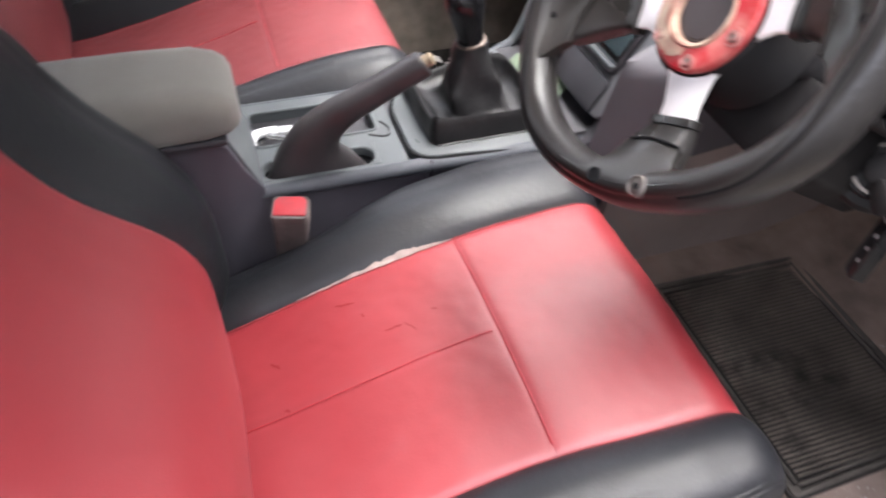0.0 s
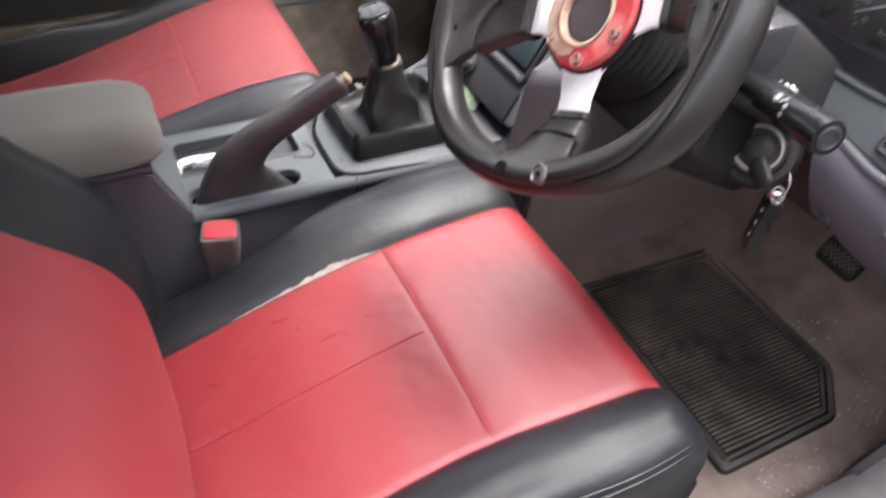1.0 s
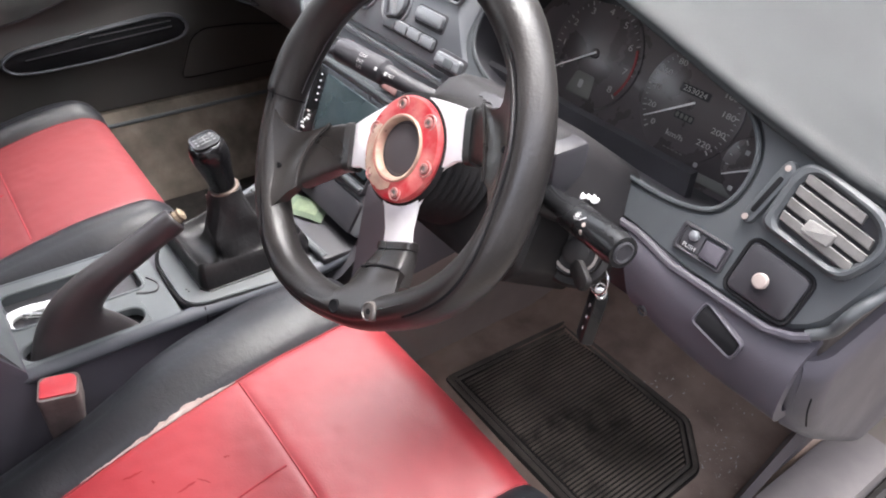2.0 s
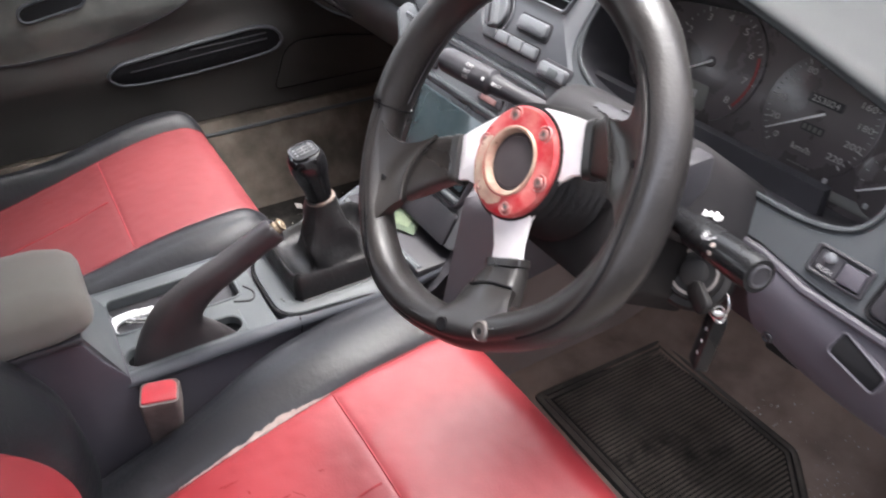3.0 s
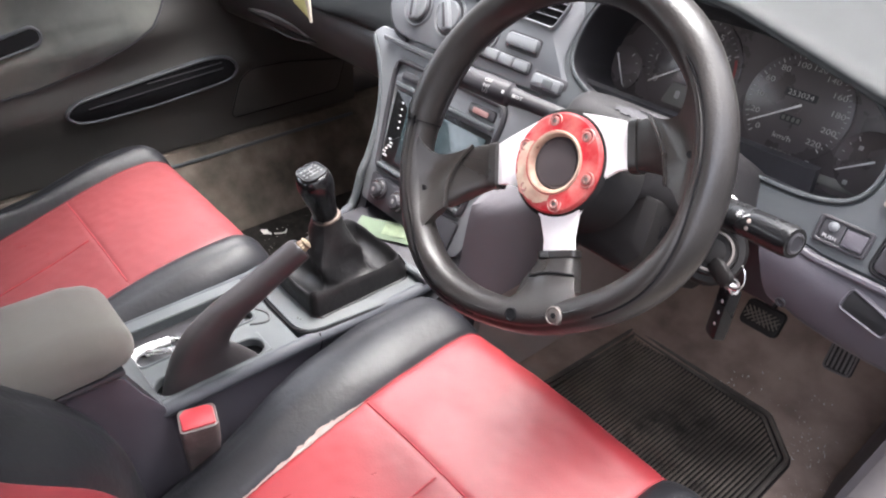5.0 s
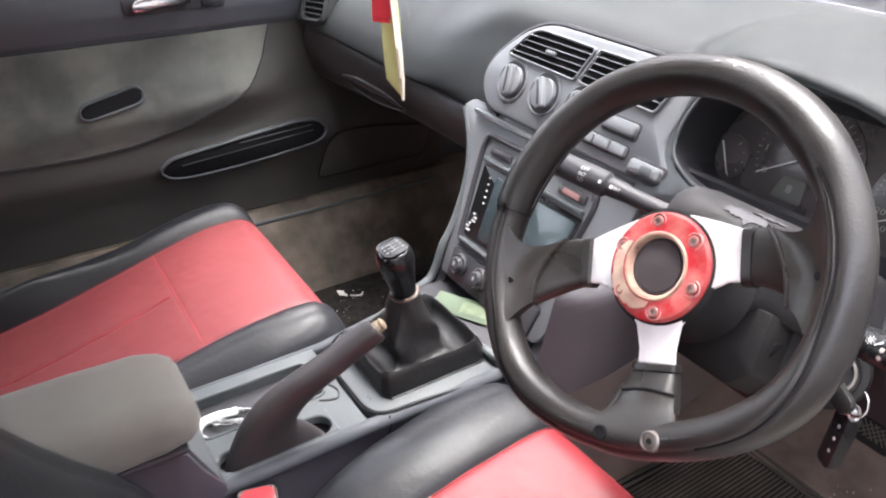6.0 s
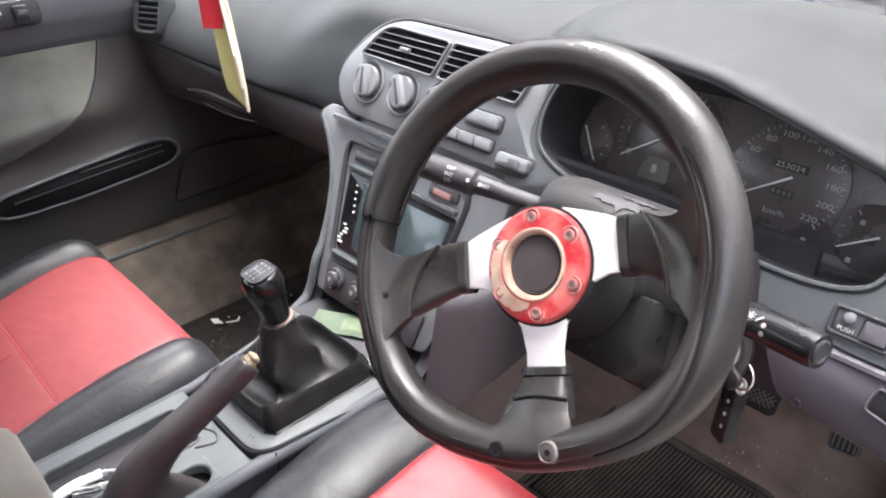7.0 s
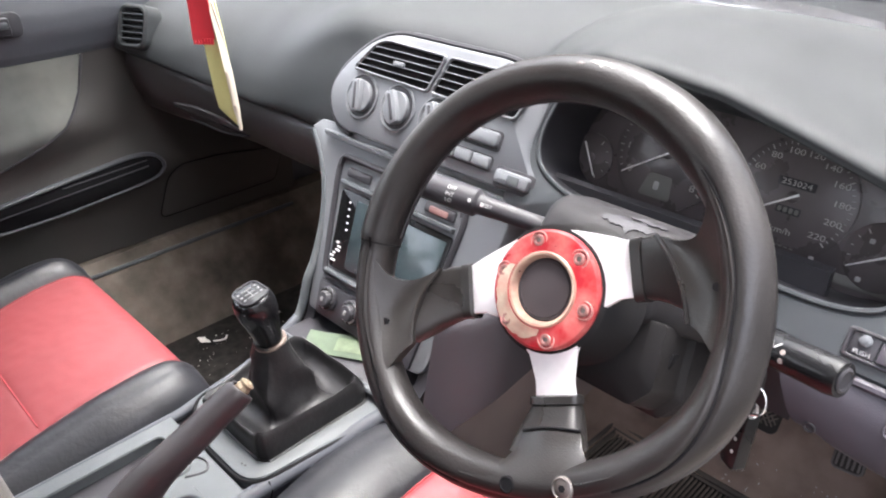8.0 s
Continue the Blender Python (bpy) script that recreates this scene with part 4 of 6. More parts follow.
for k in range(4):
    v = 0.0445 + 0.0105 * k
    a, b = inside_span(vi, v)
    part("slat", loft([[MF @ V(x, v - 0.18 * (x - 0.6) + dv, w) for dv, w in ((-0.0042, 0.0030), (0.0020, 0.0010), (0.0036, 0.0060), (0.0030, 0.0074), (-0.0034, 0.0062), (-0.0043, 0.0050))] for x in (a + 0.0012, b - 0.0012)]), SLAT, vent, "dusty grey slat")
part("vent_tab", plate(soft_poly([(0.586, 0.046), (0.608, 0.044), (0.610, 0.055), (0.588, 0.057)], 0.002, 3), MF, 0.006, 0.0015, 0.0095), SLAT, vent)
slide = part("vent_slider", plate(soft_poly([(0.541, 0.034), (0.551, 0.031), (0.562, 0.080), (0.558, 0.087), (0.551, 0.086)], 0.006, 4), MF, 0.01, 0.002, 0.006), FASCIA, dash, "vent slider track")
part("slider_slot", plate(soft_poly([(0.546, 0.042), (0.550, 0.041), (0.557, 0.073), (0.553, 0.074)], 0.002, 2), MF, 0.002, 0.0002, 0.0066), SHADOW, slide)
part("slider_dot", lathe([(0.0024, 0), (0.0024, 0.0012), (0, 0.0014)], MF @ Matrix.Translation((0.5555, 0.081, 0.006)), 14), WHITE, slide)
part("slider_dot", lathe([(0.0024, 0), (0.0024, 0.0012), (0, 0.0014)], MF @ Matrix.Translation((0.5455, 0.036, 0.006)), 14), WHITE, slide)
blank = part("blank_plate", plate(soft_poly([(0.557, -0.018), (0.609, -0.020), (0.612, 0.018), (0.560, 0.024)], 0.008, 5), MF, 0.012, 0.0025, 0.004), DARKPL, dash, "dark grey blanking plate")
part("plate_gap", ring_tube(soft_poly([(0.555, -0.020), (0.611, -0.022), (0.614, 0.020), (0.558, 0.026)], 0.009, 5), MF, 0.0018, 5, 0.001), SHADOW, dash)
part("round_button", lathe([(0.0062, 0), (0.0062, 0.0022), (0.005, 0.0034), (0, 0.0038)], MF @ Matrix.Translation((0.581, 0.000, 0.006)), 22), WHITE, blank, "round pale button")
sw = part("dimmer_switch", bezel(rrect(0.046, 0.024, 0.003, 3, 0.526, -0.002), rrect(0.039, 0.018, 0.002, 3, 0.526, -0.002), MF, 0.01, 0.001, 0.003, sink=0.004), DARKPL, dash, "push switch with a small dial")
part("switch_face", plate(rrect(0.019, 0.017, 0.001, 2, 0.5165, -0.002), MF, 0.002, 0.0004, 0.0018), DARKPL, sw)
part("switch_key", plate(rrect(0.018, 0.015, 0.001, 2, 0.5365, -0.0025), MF, 0.003, 0.001, 0.0042), LOWER, sw)
words("PUSH", 0.0052, MF @ Matrix.Translation((0.5165, -0.0075, 0.0021)), INKDIM, sw)
part("dimmer_wheel", lathe([(0.0045, 0), (0.0045, 0.002), (0.003, 0.003), (0, 0.003)], MF @ Matrix.Translation((0.5165, 0.0025, 0.0018)), 16), STACKM, sw)
part("fascia_rim", tube([MF @ V(u, v, 0.0) for u, v in ((0.445, -0.020), (0.47, -0.021), (0.51, -0.029), (0.60, -0.030), (0.620, -0.024), (0.630, -0.017))], 0.004, 8), LOWER, dash, "rolled lower edge of the fascia")

# lower dash, driver's side
lo = [(0.690, 0.570), (0.672, 0.556), (0.664, 0.540), (0.662, 0.520), (0.664, 0.505), (0.670, 0.494), (0.685, 0.486), (0.74, 0.482)]
part("lower_dash", skin([dense([V(x + 0.03 * (0.556 - z) / 0.07 * (1 - smooth01((x - 0.462) / 0.065)), y, z - (0.012 * smooth01((x - 0.46) / 0.12))) for y, z in lo], 4) for x in np.linspace(0.462, 0.634, 30)], -0.010), LOWER, dash, "purple-grey lower dash panel")
slot = soft_poly([(0.550, 0.527), (0.589, 0.518), (0.592, 0.532), (0.553, 0.543)], 0.003, 3)


def lower_y(z):
    """Depth of the lower dash's skin at height z."""
    return float(np.interp(z, (0.493, 0.508, 0.518, 0.528, 0.536, 0.544, 0.551, 0.558), (0.664, 0.662, 0.6624, 0.664, 0.6672, 0.672, 0.680, 0.690)))


bm = bezel(inset(slot, -0.0022), slot, axes((0, 0, 0), (1, 0, 0), (0, 0, 1)), 0.010, 0.001, 0.0022)
for v in bm.verts:
    v.co.y += lower_y(v.co.z) - 0.0022
part("coin_slot", bm, LOWER, dash, "small oblong slot")
g = []
for x in np.linspace(0.5518, 0.5902, 16):
    z0, z1 = cross_span([(v, u) for u, v in slot], x)
    g.append([(x, lower_y(z) - 0.0030, z) for z in np.linspace(z0, z1, 8)])
# Dark sheet laid proud of the skin for the slot's inner shade
part("slot_shade", skin(g, 0.001), SHADOW, dash)
part("panel_screw", ring_tube(rrect(0.008, 0.008, 0.0038, 4), axes((0.502, 0.6635, 0.500), (1, 0, 0), (0, -0.1, 1)), 0.0012, 6), DARKPL, dash, "sunk screw in the lower panel")
part("under_panel", skin([[(x, 0.735 - 0.02 * (z - 0.4), z) for z in np.linspace(0.44, 0.60, 8)] for x in (0.12, 0.30, 0.47)], 0.01), DARKPL, dash, "dark panel under the column")
part("under_tray", block(0.12, 0.64, 0.76, 1.10, 0.47, 0.485, 0.004), SHADOW, dash)
MX = axes((0.632, 0, 0), (0, 1, 0), (0, 0, 1))
TOP_Y, TOP_Z = (0.634, 0.655, 0.675, 0.717, 0.771, 1.15), (0.556, 0.546, 0.542, 0.548, 0.554, 0.61)


def end_front(f, z):
    """Where the end panel's skin runs at height z: f from its rolled front along the car."""
    yf = float(np.interp(z, (0.32, 0.40, 0.45, 0.48, 0.507, 0.530, 0.552), (0.870, 0.760, 0.704, 0.686, 0.675, 0.670, 0.674)))
    th = math.pi / 2 * min(1.0, f / 0.3)
    y = yf + 0.028 * (1 - math.cos(th)) + (1.12 - yf) * max(0.0, (f - 0.3) / 0.7) ** 1.6
    return 0.624 + 0.026 * math.sin(th) ** 0.9, y


def end_skin(f, g):
    """A point of the end panel; g rises from its foot to its top edge."""
    z_top = 0.50
    while z_top < 0.62 and z_top < float(np.interp(end_front(f, z_top)[1], TOP_Y, TOP_Z)):
        z_top += 0.0005
    z = 0.32 + (z_top - 0.32) * g
    x, y = end_front(f, z)
    curl = smooth01((g - 0.93) / 0.07)
    return (x - 0.006 * curl * curl, y + (0.03 if f == 0 else 0.0), z)


part("dash_end_panel", skin([[end_skin(f, g) for g in np.linspace(0, 1, 30)] for f in np.linspace(0, 1, 41)], 0.010), LOWER, dash, "blue-grey end panel beside the door opening", angle=60)
part("panel_crease", tube(spline([V(0.6502, 0.672, 0.520), V(0.6502, 0.679, 0.500), V(0.6502, 0.693, 0.476)], 5), 0.0007, 5), SHADOW, dash)
recess = soft_poly([(0.695, 0.52), (1.14, 0.52), (1.14, 0.64), (0.90, 0.625), (0.735, 0.608), (0.716, 0.598), (0.704, 0.575)], 0.006, 4)
part("end_recess", plate(recess, MX, 0.02, 0.004, 0.004), RECESS, dash, "brown recess above the end panel")
part("end_roll", tube(spline([MF @ V(0.626, -0.018, -0.002), MF @ V(0.638, -0.006, -0.004), V(0.645, 0.690, 0.592), V(0.650, 0.726, 0.604), V(0.652, 0.90, 0.622), V(0.652, 1.12, 0.635)], 6), 0.0048, 10), FASCIA, dash, "rolled edge round the end of the dash")

# ---- steering wheel ----
HUB = V(0.345, 0.512, 0.629)
AX_W = V(0, -0.88, 0.475).normalized()
AX_U0, AX_V0 = V(1, 0, 0), AX_W.cross(V(1, 0, 0))
TURNED = radians(28)
MW0 = axes(HUB, AX_U0, AX_V0)
MW = MW0 @ Matrix.Rotation(TURNED, 4, "Z")
MH = MW @ Matrix.Translation((0, 0, -0.008))
wheel = thing("steering_wheel", HUB, "black three-spoke sports steering wheel with silver spokes and red hub ring", "steering wheel")


def rim_radius(a):
    """Radius of the rim's centre line; the bottom is flatter."""
    d = abs((math.degrees(a) - 270 + 180) % 360 - 180)
    return 0.1460 - 0.0140 * smooth01((62 - d) / 55)


def grip(a):
    """Tube radius; a little thicker where the lower grips are."""
    d = math.degrees(a) % 360
    r = 0.0150
    for c, w, k in ((36, 16, 0.0012), (144, 16, 0.0012), (225, 20, 0.0010), (315, 20, 0.0010), (270, 30, -0.0006)):
        e = abs((d - c + 180) % 360 - 180)
        r += k * math.exp(-(e / w) ** 2)
    return r


def lower_part(a):
    """1 on the hard lower part of the rim, 0 on the leather arc over the spokes."""
    d = (math.degrees(a) - 92 + 180) % 360 - 180
    return smooth01((d - 66) / 2.5) if d > 0 else smooth01((-62 - d) / 16)


def groove_at(a):
    """Where the parting groove runs round the tube: 0 outward, 90 towards the driver."""
    d = abs((math.degrees(a) - 90 + 180) % 360 - 180)
    return 106 - 46 * smooth01((d - 104) / 40)


def rim_point(a, deg, lift=0.0):
    """A point on the rim's skin at angle a of the wheel and deg round the tube."""
    low = lower_part(a)
    g = grip(a) + 0.0009 * (1 - low) + lift
    off = (deg - groove_at(a) + 180) % 360 - 180
    g -= low * 0.0021 * math.exp(-(off / 7.5) ** 2)
    if -100 < off < 0:
        g -= low * 0.0011 * smooth01(-off / 10) * smooth01((off + 100) / 40)
    r, th = rim_radius(a), radians(deg)
    u = r + 0.98 * g * math.cos(th)
    return V(u * math.cos(a), u * math.sin(a), 0.020 + 1.12 * g * math.sin(th))


bm = loft([[MW @ rim_point(2 * math.pi * i / 240, 360 * j / 64) for j in range(64)] for i in range(241)], caps=False)
bmesh.ops.remove_doubles(bm, verts=bm.verts, dist=1e-6)
part("rim", bm, WHEELM, wheel, "padded black leather rim", angle=70)
part("stitching", tube([MW @ rim_point(a, 196, 0.0001) for a in np.linspace(radians(28), radians(156), 90)], 0.0009, 5), DARKPL, wheel)
# Groove is in the rim's shape; near-black bead paints its shade darker
for lo_a, hi_a in ((-66, 22), (158, 246)):
    part("rim_groove", tube([MW @ rim_point(a, groove_at(a), 0.0003) for a in np.linspace(radians(lo_a), radians(hi_a), 70)], 0.0009, 6), SHADOW, wheel, "near-black bead painting shade into the rim's groove")
for end in (159.4,):
    part("leather_end", tube([MW @ rim_point(radians(end), d, 0.0001) for d in np.linspace(60, 235, 40)], 0.0006, 6), SHADOW, wheel, "edge where the leather ends")


def rim_scuff(a0, a1, d0, d1, seed):
    """A ragged patch of the rim's skin, rubbed through."""
    g = []
    for f in np.linspace(0, 1, 26):
        env = math.sin(math.pi * f) ** 0.5
        mid, half_w = (d0 + d1) / 2 + 6 * noise.noise(V(f * 5, seed, 0)), (d1 - d0) / 2 * env * (0.7 + 0.9 * noise.noise(V(f * 9, seed, 4)))
        g.append([MW @ rim_point(radians(a0 + (a1 - a0) * f), mid + max(0.6, half_w) * k, 0.00025) for k in (-1, -0.4, 0.4, 1)])
    return skin(g, 0.0005)


for a0, a1, d0, d1, seed in ((57, 64, 44, 66, 1), (65, 67.5, 60, 70, 2), (52, 54, 50, 60, 3), (69, 76, 30, 36, 6)):
    part("rim_scuff", rim_scuff(a0, a1, d0, d1, seed), SCREWM, wheel, "pale scuff rubbed through the leather")

half = [(0.0155, -0.079), (0.0150, -0.064), (0.0190, -0.045), (0.0300, -0.0275), (0.0430, -0.0165), (0.0550, -0.0118), (0.0715, -0.0115), (0.0715, 0.0240), (0.0550, 0.0305), (0.0400, 0.0355), (0.0200, 0.0415)]
sp = half + [(0.0, 0.0435)] + [(-u, v) for u, v in reversed(half)]
part("spoke_plate", plate(sp, MH, 0.004, 0.0012, 0.001), ALU, wheel, "brushed silver spoke plate")


def cover(way, name, label, secs):
    """A moulded spoke cover: sections of (distance out, from, to across, bottom, top); way: 1 right, -1 left, 0 down."""
    rings = []
    for d, v0, v1, b, t in secs:
        ring = []
        for j in range(24):
            a = 2 * math.pi * j / 24
            cu, cv = math.cos(a), math.sin(a)
            across = (v0 + v1) / 2 + (v1 - v0) / 2 * math.copysign(abs(cu) ** 0.38, cu)
            w = (b + t) / 2 + (t - b) / 2 * math.copysign(abs(cv) ** 0.42, cv)
            ring.append(MW @ (V(across, -d, w) if way == 0 else V(way * d, across, w)))
        rings.append(ring)
    return part(name, loft(rings), SPOKEM, wheel, label, angle=50)


SIDE = [(0.0735, -0.0135, 0.0265, -0.020, -0.0030), (0.082, -0.0155, 0.0268, -0.020, 0.0000), (0.092, -0.0190, 0.0245, -0.018, 0.0050), (0.102, -0.0240, 0.0200, -0.014, 0.0095),
        (0.110, -0.0285, 0.0140, -0.008, 0.0135), (0.116, -0.0310, 0.0080, -0.004, 0.0150)]
BAND = [(0.0655, -0.0125, 0.0245, -0.019, -0.0050), (0.0662, -0.0150, 0.0275, -0.021, -0.0022), (0.0735, -0.0152, 0.0278, -0.021, -0.0014), (0.0742, -0.0140, 0.0268, -0.020, -0.0032)]


def even(pts, n):
    """n points at even steps along a smooth line through pts."""
    fine = spline(pts, 12)
    s = [0.0]
    for a, b in zip(fine, fine[1:]):
        s.append(s[-1] + (b - a).length)
    out = []
    for k in range(n):
        want, i = s[-1] * k / (n - 1), 0
        while i < len(s) - 2 and s[i + 1] < want:
            i += 1
        out.append(fine[i].lerp(fine[i + 1], (want - s[i]) / max(1e-9, s[i + 1] - s[i])))
    return out


def lug_grid(way, n=26):
    """A flared web from the spoke cover's ridge up to the rim's crest."""
    ridge = even([V(0.088, 0.0255, 0.0035), V(0.0985, 0.010, 0.0120), V(0.1065, -0.011, 0.0180), V(0.1080, -0.0325, 0.0190)], n)
    crest = even([V(0.1415 * math.cos(radians(d)), 0.1415 * math.sin(radians(d)), 0.0362 - 0.0008 * abs(d) / 24) for d in (19, 10, 1, -9, -24.5)], n)
    head = even([V(0.088, 0.0255, 0.0035), V(0.103, 0.0190, 0.0110), V(0.1165, 0.0180, 0.0185), V(0.1255, 0.0245, 0.0265), V(0.1305, 0.0350, 0.0320), V(0.1338, 0.0461, 0.0356)], n)
    foot = even([V(0.1080, -0.0325, 0.0190), V(0.1155, -0.0385, 0.0230), V(0.1225, -0.0490, 0.0290), V(0.1288, -0.0587, 0.0354)], n)
    grid = []
    for i in range(n):
        s, row = i / (n - 1), []
        for j in range(n):
            t = j / (n - 1)
            p = (1 - s) * ridge[j] + s * crest[j] + (1 - t) * head[i] + t * foot[i]
            p = p - ((1 - s) * (1 - t) * ridge[0] + (1 - s) * t * ridge[-1] + s * (1 - t) * crest[0] + s * t * crest[-1])
            p.z -= 0.0030 * math.sin(math.pi * min(1, s * 1.15)) * math.sin(math.pi * t)
            row.append(V(way * p.x, p.y, p.z))
        grid.append(row)
    return grid, crest, ridge


for way in (1, -1):
    c = cover(way, "spoke_cover", "black moulded spoke cover", SIDE)
    cover(way, "cover_band", "raised band at the cover's end", BAND)
    grid, crest, ridge = lug_grid(way)
    pin = grid[14][13]
    rows_ = grid if way > 0 else [list(reversed(r)) for r in grid]
    part("rim_lug", skin([[MW @ p for p in r] for r in rows_], -0.012), SPOKEM, wheel, "flared black web joining the rim", angle=60)
    part("cover_edge", tube([MW @ V(way * p.x, p.y, p.z + 0.0002) for p in ridge], 0.0016, 6), SPOKEM, wheel, "worn ridge over the spoke cover")
    # Solid near-black disc painted for the shade in the pin hole
    part("pin_hole", lathe([(0.0026, -0.003), (0.0026, 0.0009), (0.0, 0.0009)], MW @ Matrix.Translation(pin), 16), SHADOW, wheel)
cover(0, "spoke_cover", "black moulded spoke cover", [(0.0800, -0.0175, 0.0175, -0.017, -0.0030), (0.088, -0.0205, 0.0205, -0.016, 0.0030), (0.100, -0.0245, 0.0245, -0.010, 0.0130), (0.110, -0.0270, 0.0270, -0.006, 0.0190)])
cover(0, "cover_band", "raised band at the cover's end", [(0.0740, -0.0165, 0.0165, -0.017, -0.0050), (0.0748, -0.0190, 0.0190, -0.018, -0.0022), (0.0800, -0.0192, 0.0192, -0.018, -0.0014), (0.0807, -0.0180, 0.0180, -0.018, -0.0032)])


def coons(first, last, head, foot):
    """A patch of points between four border lines of equal count."""
    n, grid = len(first), []
    for i in range(n):
        p, row = i / (n - 1), []
        for j in range(n):
            t = j / (n - 1)
            q = (1 - p) * first[j] + p * last[j] + (1 - t) * head[i] + t * foot[i]
            row.append(q - ((1 - p) * (1 - t) * first[0] + (1 - p) * t * first[-1] + p * (1 - t) * last[0] + p * t * last[-1]))
        grid.append(row)
    return grid


n = 26
neck = even([V(-0.015, -0.0970, 0.0120), V(0.007, -0.0945, 0.0150), V(0.029, -0.0970, 0.0120)], n)
crown = even([rim_point(radians(a), 96, 0.0003) for a in (246, 254, 262, 270, 278, 286, 297)], n)
left_side = even([neck[0], V(-0.0175, -0.1055, 0.0165), V(-0.0235, -0.1135, 0.0235), V(-0.0340, -0.1195, 0.0305), crown[0]], n)
right_side = even([neck[-1], V(0.0315, -0.1055, 0.0165), V(0.0375, -0.1135, 0.0235), V(0.0470, -0.1190, 0.0305), crown[-1]], n)
web = coons(neck, crown, left_side, right_side)
for i, row in enumerate(web):
    for j, q in enumerate(row):
        q.z += 0.0045 * math.sin(math.pi * i / (n - 1)) * math.sin(math.pi * j / (n - 1)) ** 0.5
part("rim_lug", skin([[MW @ q for q in row] for row in web], 0.008), SPOKEM, wheel, "lower web joining the rim, with two fixings", angle=70)
part("foot_seam", tube([MW @ (q + V(0, 0.0006, 0.0006)) for q in neck], 0.0010, 6), SHADOW, wheel)
for u in (-0.0150, 0.0265):
    m = MW @ Matrix.Translation((u, -0.1288, 0.0362))
    if u > 0:
        s = part("rim_screw", lathe([(0.0074, -0.004), (0.0074, 0.0012), (0.0064, 0.0020), (0.0058, 0.0008), (0.0046, 0.0012), (0.0036, 0.0016), (0.0, 0.0008)], m, 24), SCREWM, wheel, "worn steel screw head")
        part("screw_socket", lathe([(0.0024, 0.0012), (0.0024, 0.0018), (0.0, 0.0018)], m, 6), SHADOW, s)
    else:
        # No hole is bored: the disc's near-black stands for its shade
        part("screw_hole", lathe([(0.0056, -0.004), (0.0056, 0.0010), (0.0046, 0.0013), (0.0040, 0.0008), (0.0, 0.0008)], m, 24), SHADOW, wheel, "near-black disc for the shade in an empty screw hole")

hub = part("hub_ring", lathe([(0.0435, -0.001), (0.0435, 0.0045), (0.0415, 0.0068), (0.0285, 0.0092), (0.0265, 0.0085), (0.0262, 0.0)], MH, 64), REDAN, wheel, "chipped red hub ring")
worn = []
for a in np.linspace(radians(135), radians(262), 40):
    f = math.sin(math.pi * (math.degrees(a) - 135) / 127) ** 0.5
    out_r = 0.0292 + f * (0.0112 + 0.0028 * noise.noise(V(a * 3, 1, 0)) + 0.0016 * noise.noise(V(a * 11, 2, 0)))
    worn.append([MH @ V(r * math.cos(a), r * math.sin(a), 0.0094 - 0.0024 * (r - 0.0285) / 0.013 + 0.0004) for r in np.linspace(0.0282, out_r, 5)])
part("worn_patch", skin(worn, 0.0005), GOLD, wheel, "bare gold metal where red paint is worn off")
part("horn_trim", lathe([(0.0274, 0.003), (0.0274, 0.0094), (0.0264, 0.0108), (0.0248, 0.0104), (0.0230, 0.0070), (0.0224, 0.001)], MH, 56), GOLD, wheel, "worn gold inner ring")
part("horn_button", lathe([(0.0224, -0.002), (0.0224, 0.0036), (0.0214, 0.0048), (0.0202, 0.0042), (0.0196, 0.0050), (0.010, 0.0058), (0.0, 0.0060)], MH, 48), HORN, wheel, "dull dark horn button")
for k in range(6):
    a = radians(90 + 60 * k)
    m = MH @ Matrix.Translation((0.0355 * math.cos(a), 0.0355 * math.sin(a), 0.0074))
    cup = part("bolt_cup", lathe([(0.0070, -0.003), (0.0070, 0.0004), (0.0064, 0.0009), (0.0058, 0.0004), (0.0055, -0.0004)], m, 24), CUPEDGE, wheel, "rubbed edge of the bolt cup")
    part("cup_floor", lathe([(0.0056, -0.003), (0.0056, -0.0002), (0.0, -0.0001)], m, 24), CRACK, cup)
    b = part("hub_bolt", lathe([(0.0043, -0.002), (0.0043, 0.0012), (0.0037, 0.0019), (0.0024, 0.0019), (0.0022, 0.0008), (0.0, 0.0008)], m, 20), CUPBOLT, wheel, "countersunk hub bolt")
    part("bolt_socket", lathe([(0.0019, 0.0002), (0.0019, 0.0011), (0.0, 0.0011)], m, 6), SCREWM, b)

# ---- steering column ----
column = thing("steering_column", HUB - AX_W * 0.12, "black plastic steering column shroud with stalks and ignition lock", "steering column")
prof = [(0.040, -0.004)]
for k in range(7):
    prof += [(0.0475 + 0.0012 * k, -0.008 - 0.008 * k), (0.0425 + 0.0012 * k, -0.012 - 0.008 * k)]
prof += [(0.052, -0.070), (0.0, -0.070)]
part("bellows", lathe(prof, MW0, 40), LOCKM, column, "ribbed black rubber hub boot", angle=25)


def shroud_ring(d, left, right_top, right_low, top):
    return [MW0 @ V(u, v, -d) for u, v in soft_poly([(-left, -0.004), (right_low, -0.004), (right_top, top), (-left, top)], 0.018, 4)]


# distance ahead of the hub, half widths, height of the top
SHROUD = [(0.058, 0.052, 0.052, 0.054, 0.034), (0.061, 0.057, 0.057, 0.060, 0.047), (0.067, 0.061, 0.062, 0.066, 0.057), (0.076, 0.065, 0.067, 0.074, 0.064),
          (0.090, 0.069, 0.073, 0.084, 0.069), (0.12, 0.072, 0.082, 0.100, 0.072), (0.19, 0.080, 0.095, 0.115, 0.062)]
part("upper_shroud", loft([shroud_ring(*row) for row in SHROUD]), COLUMN, column, "grey-black upper shroud", angle=60)


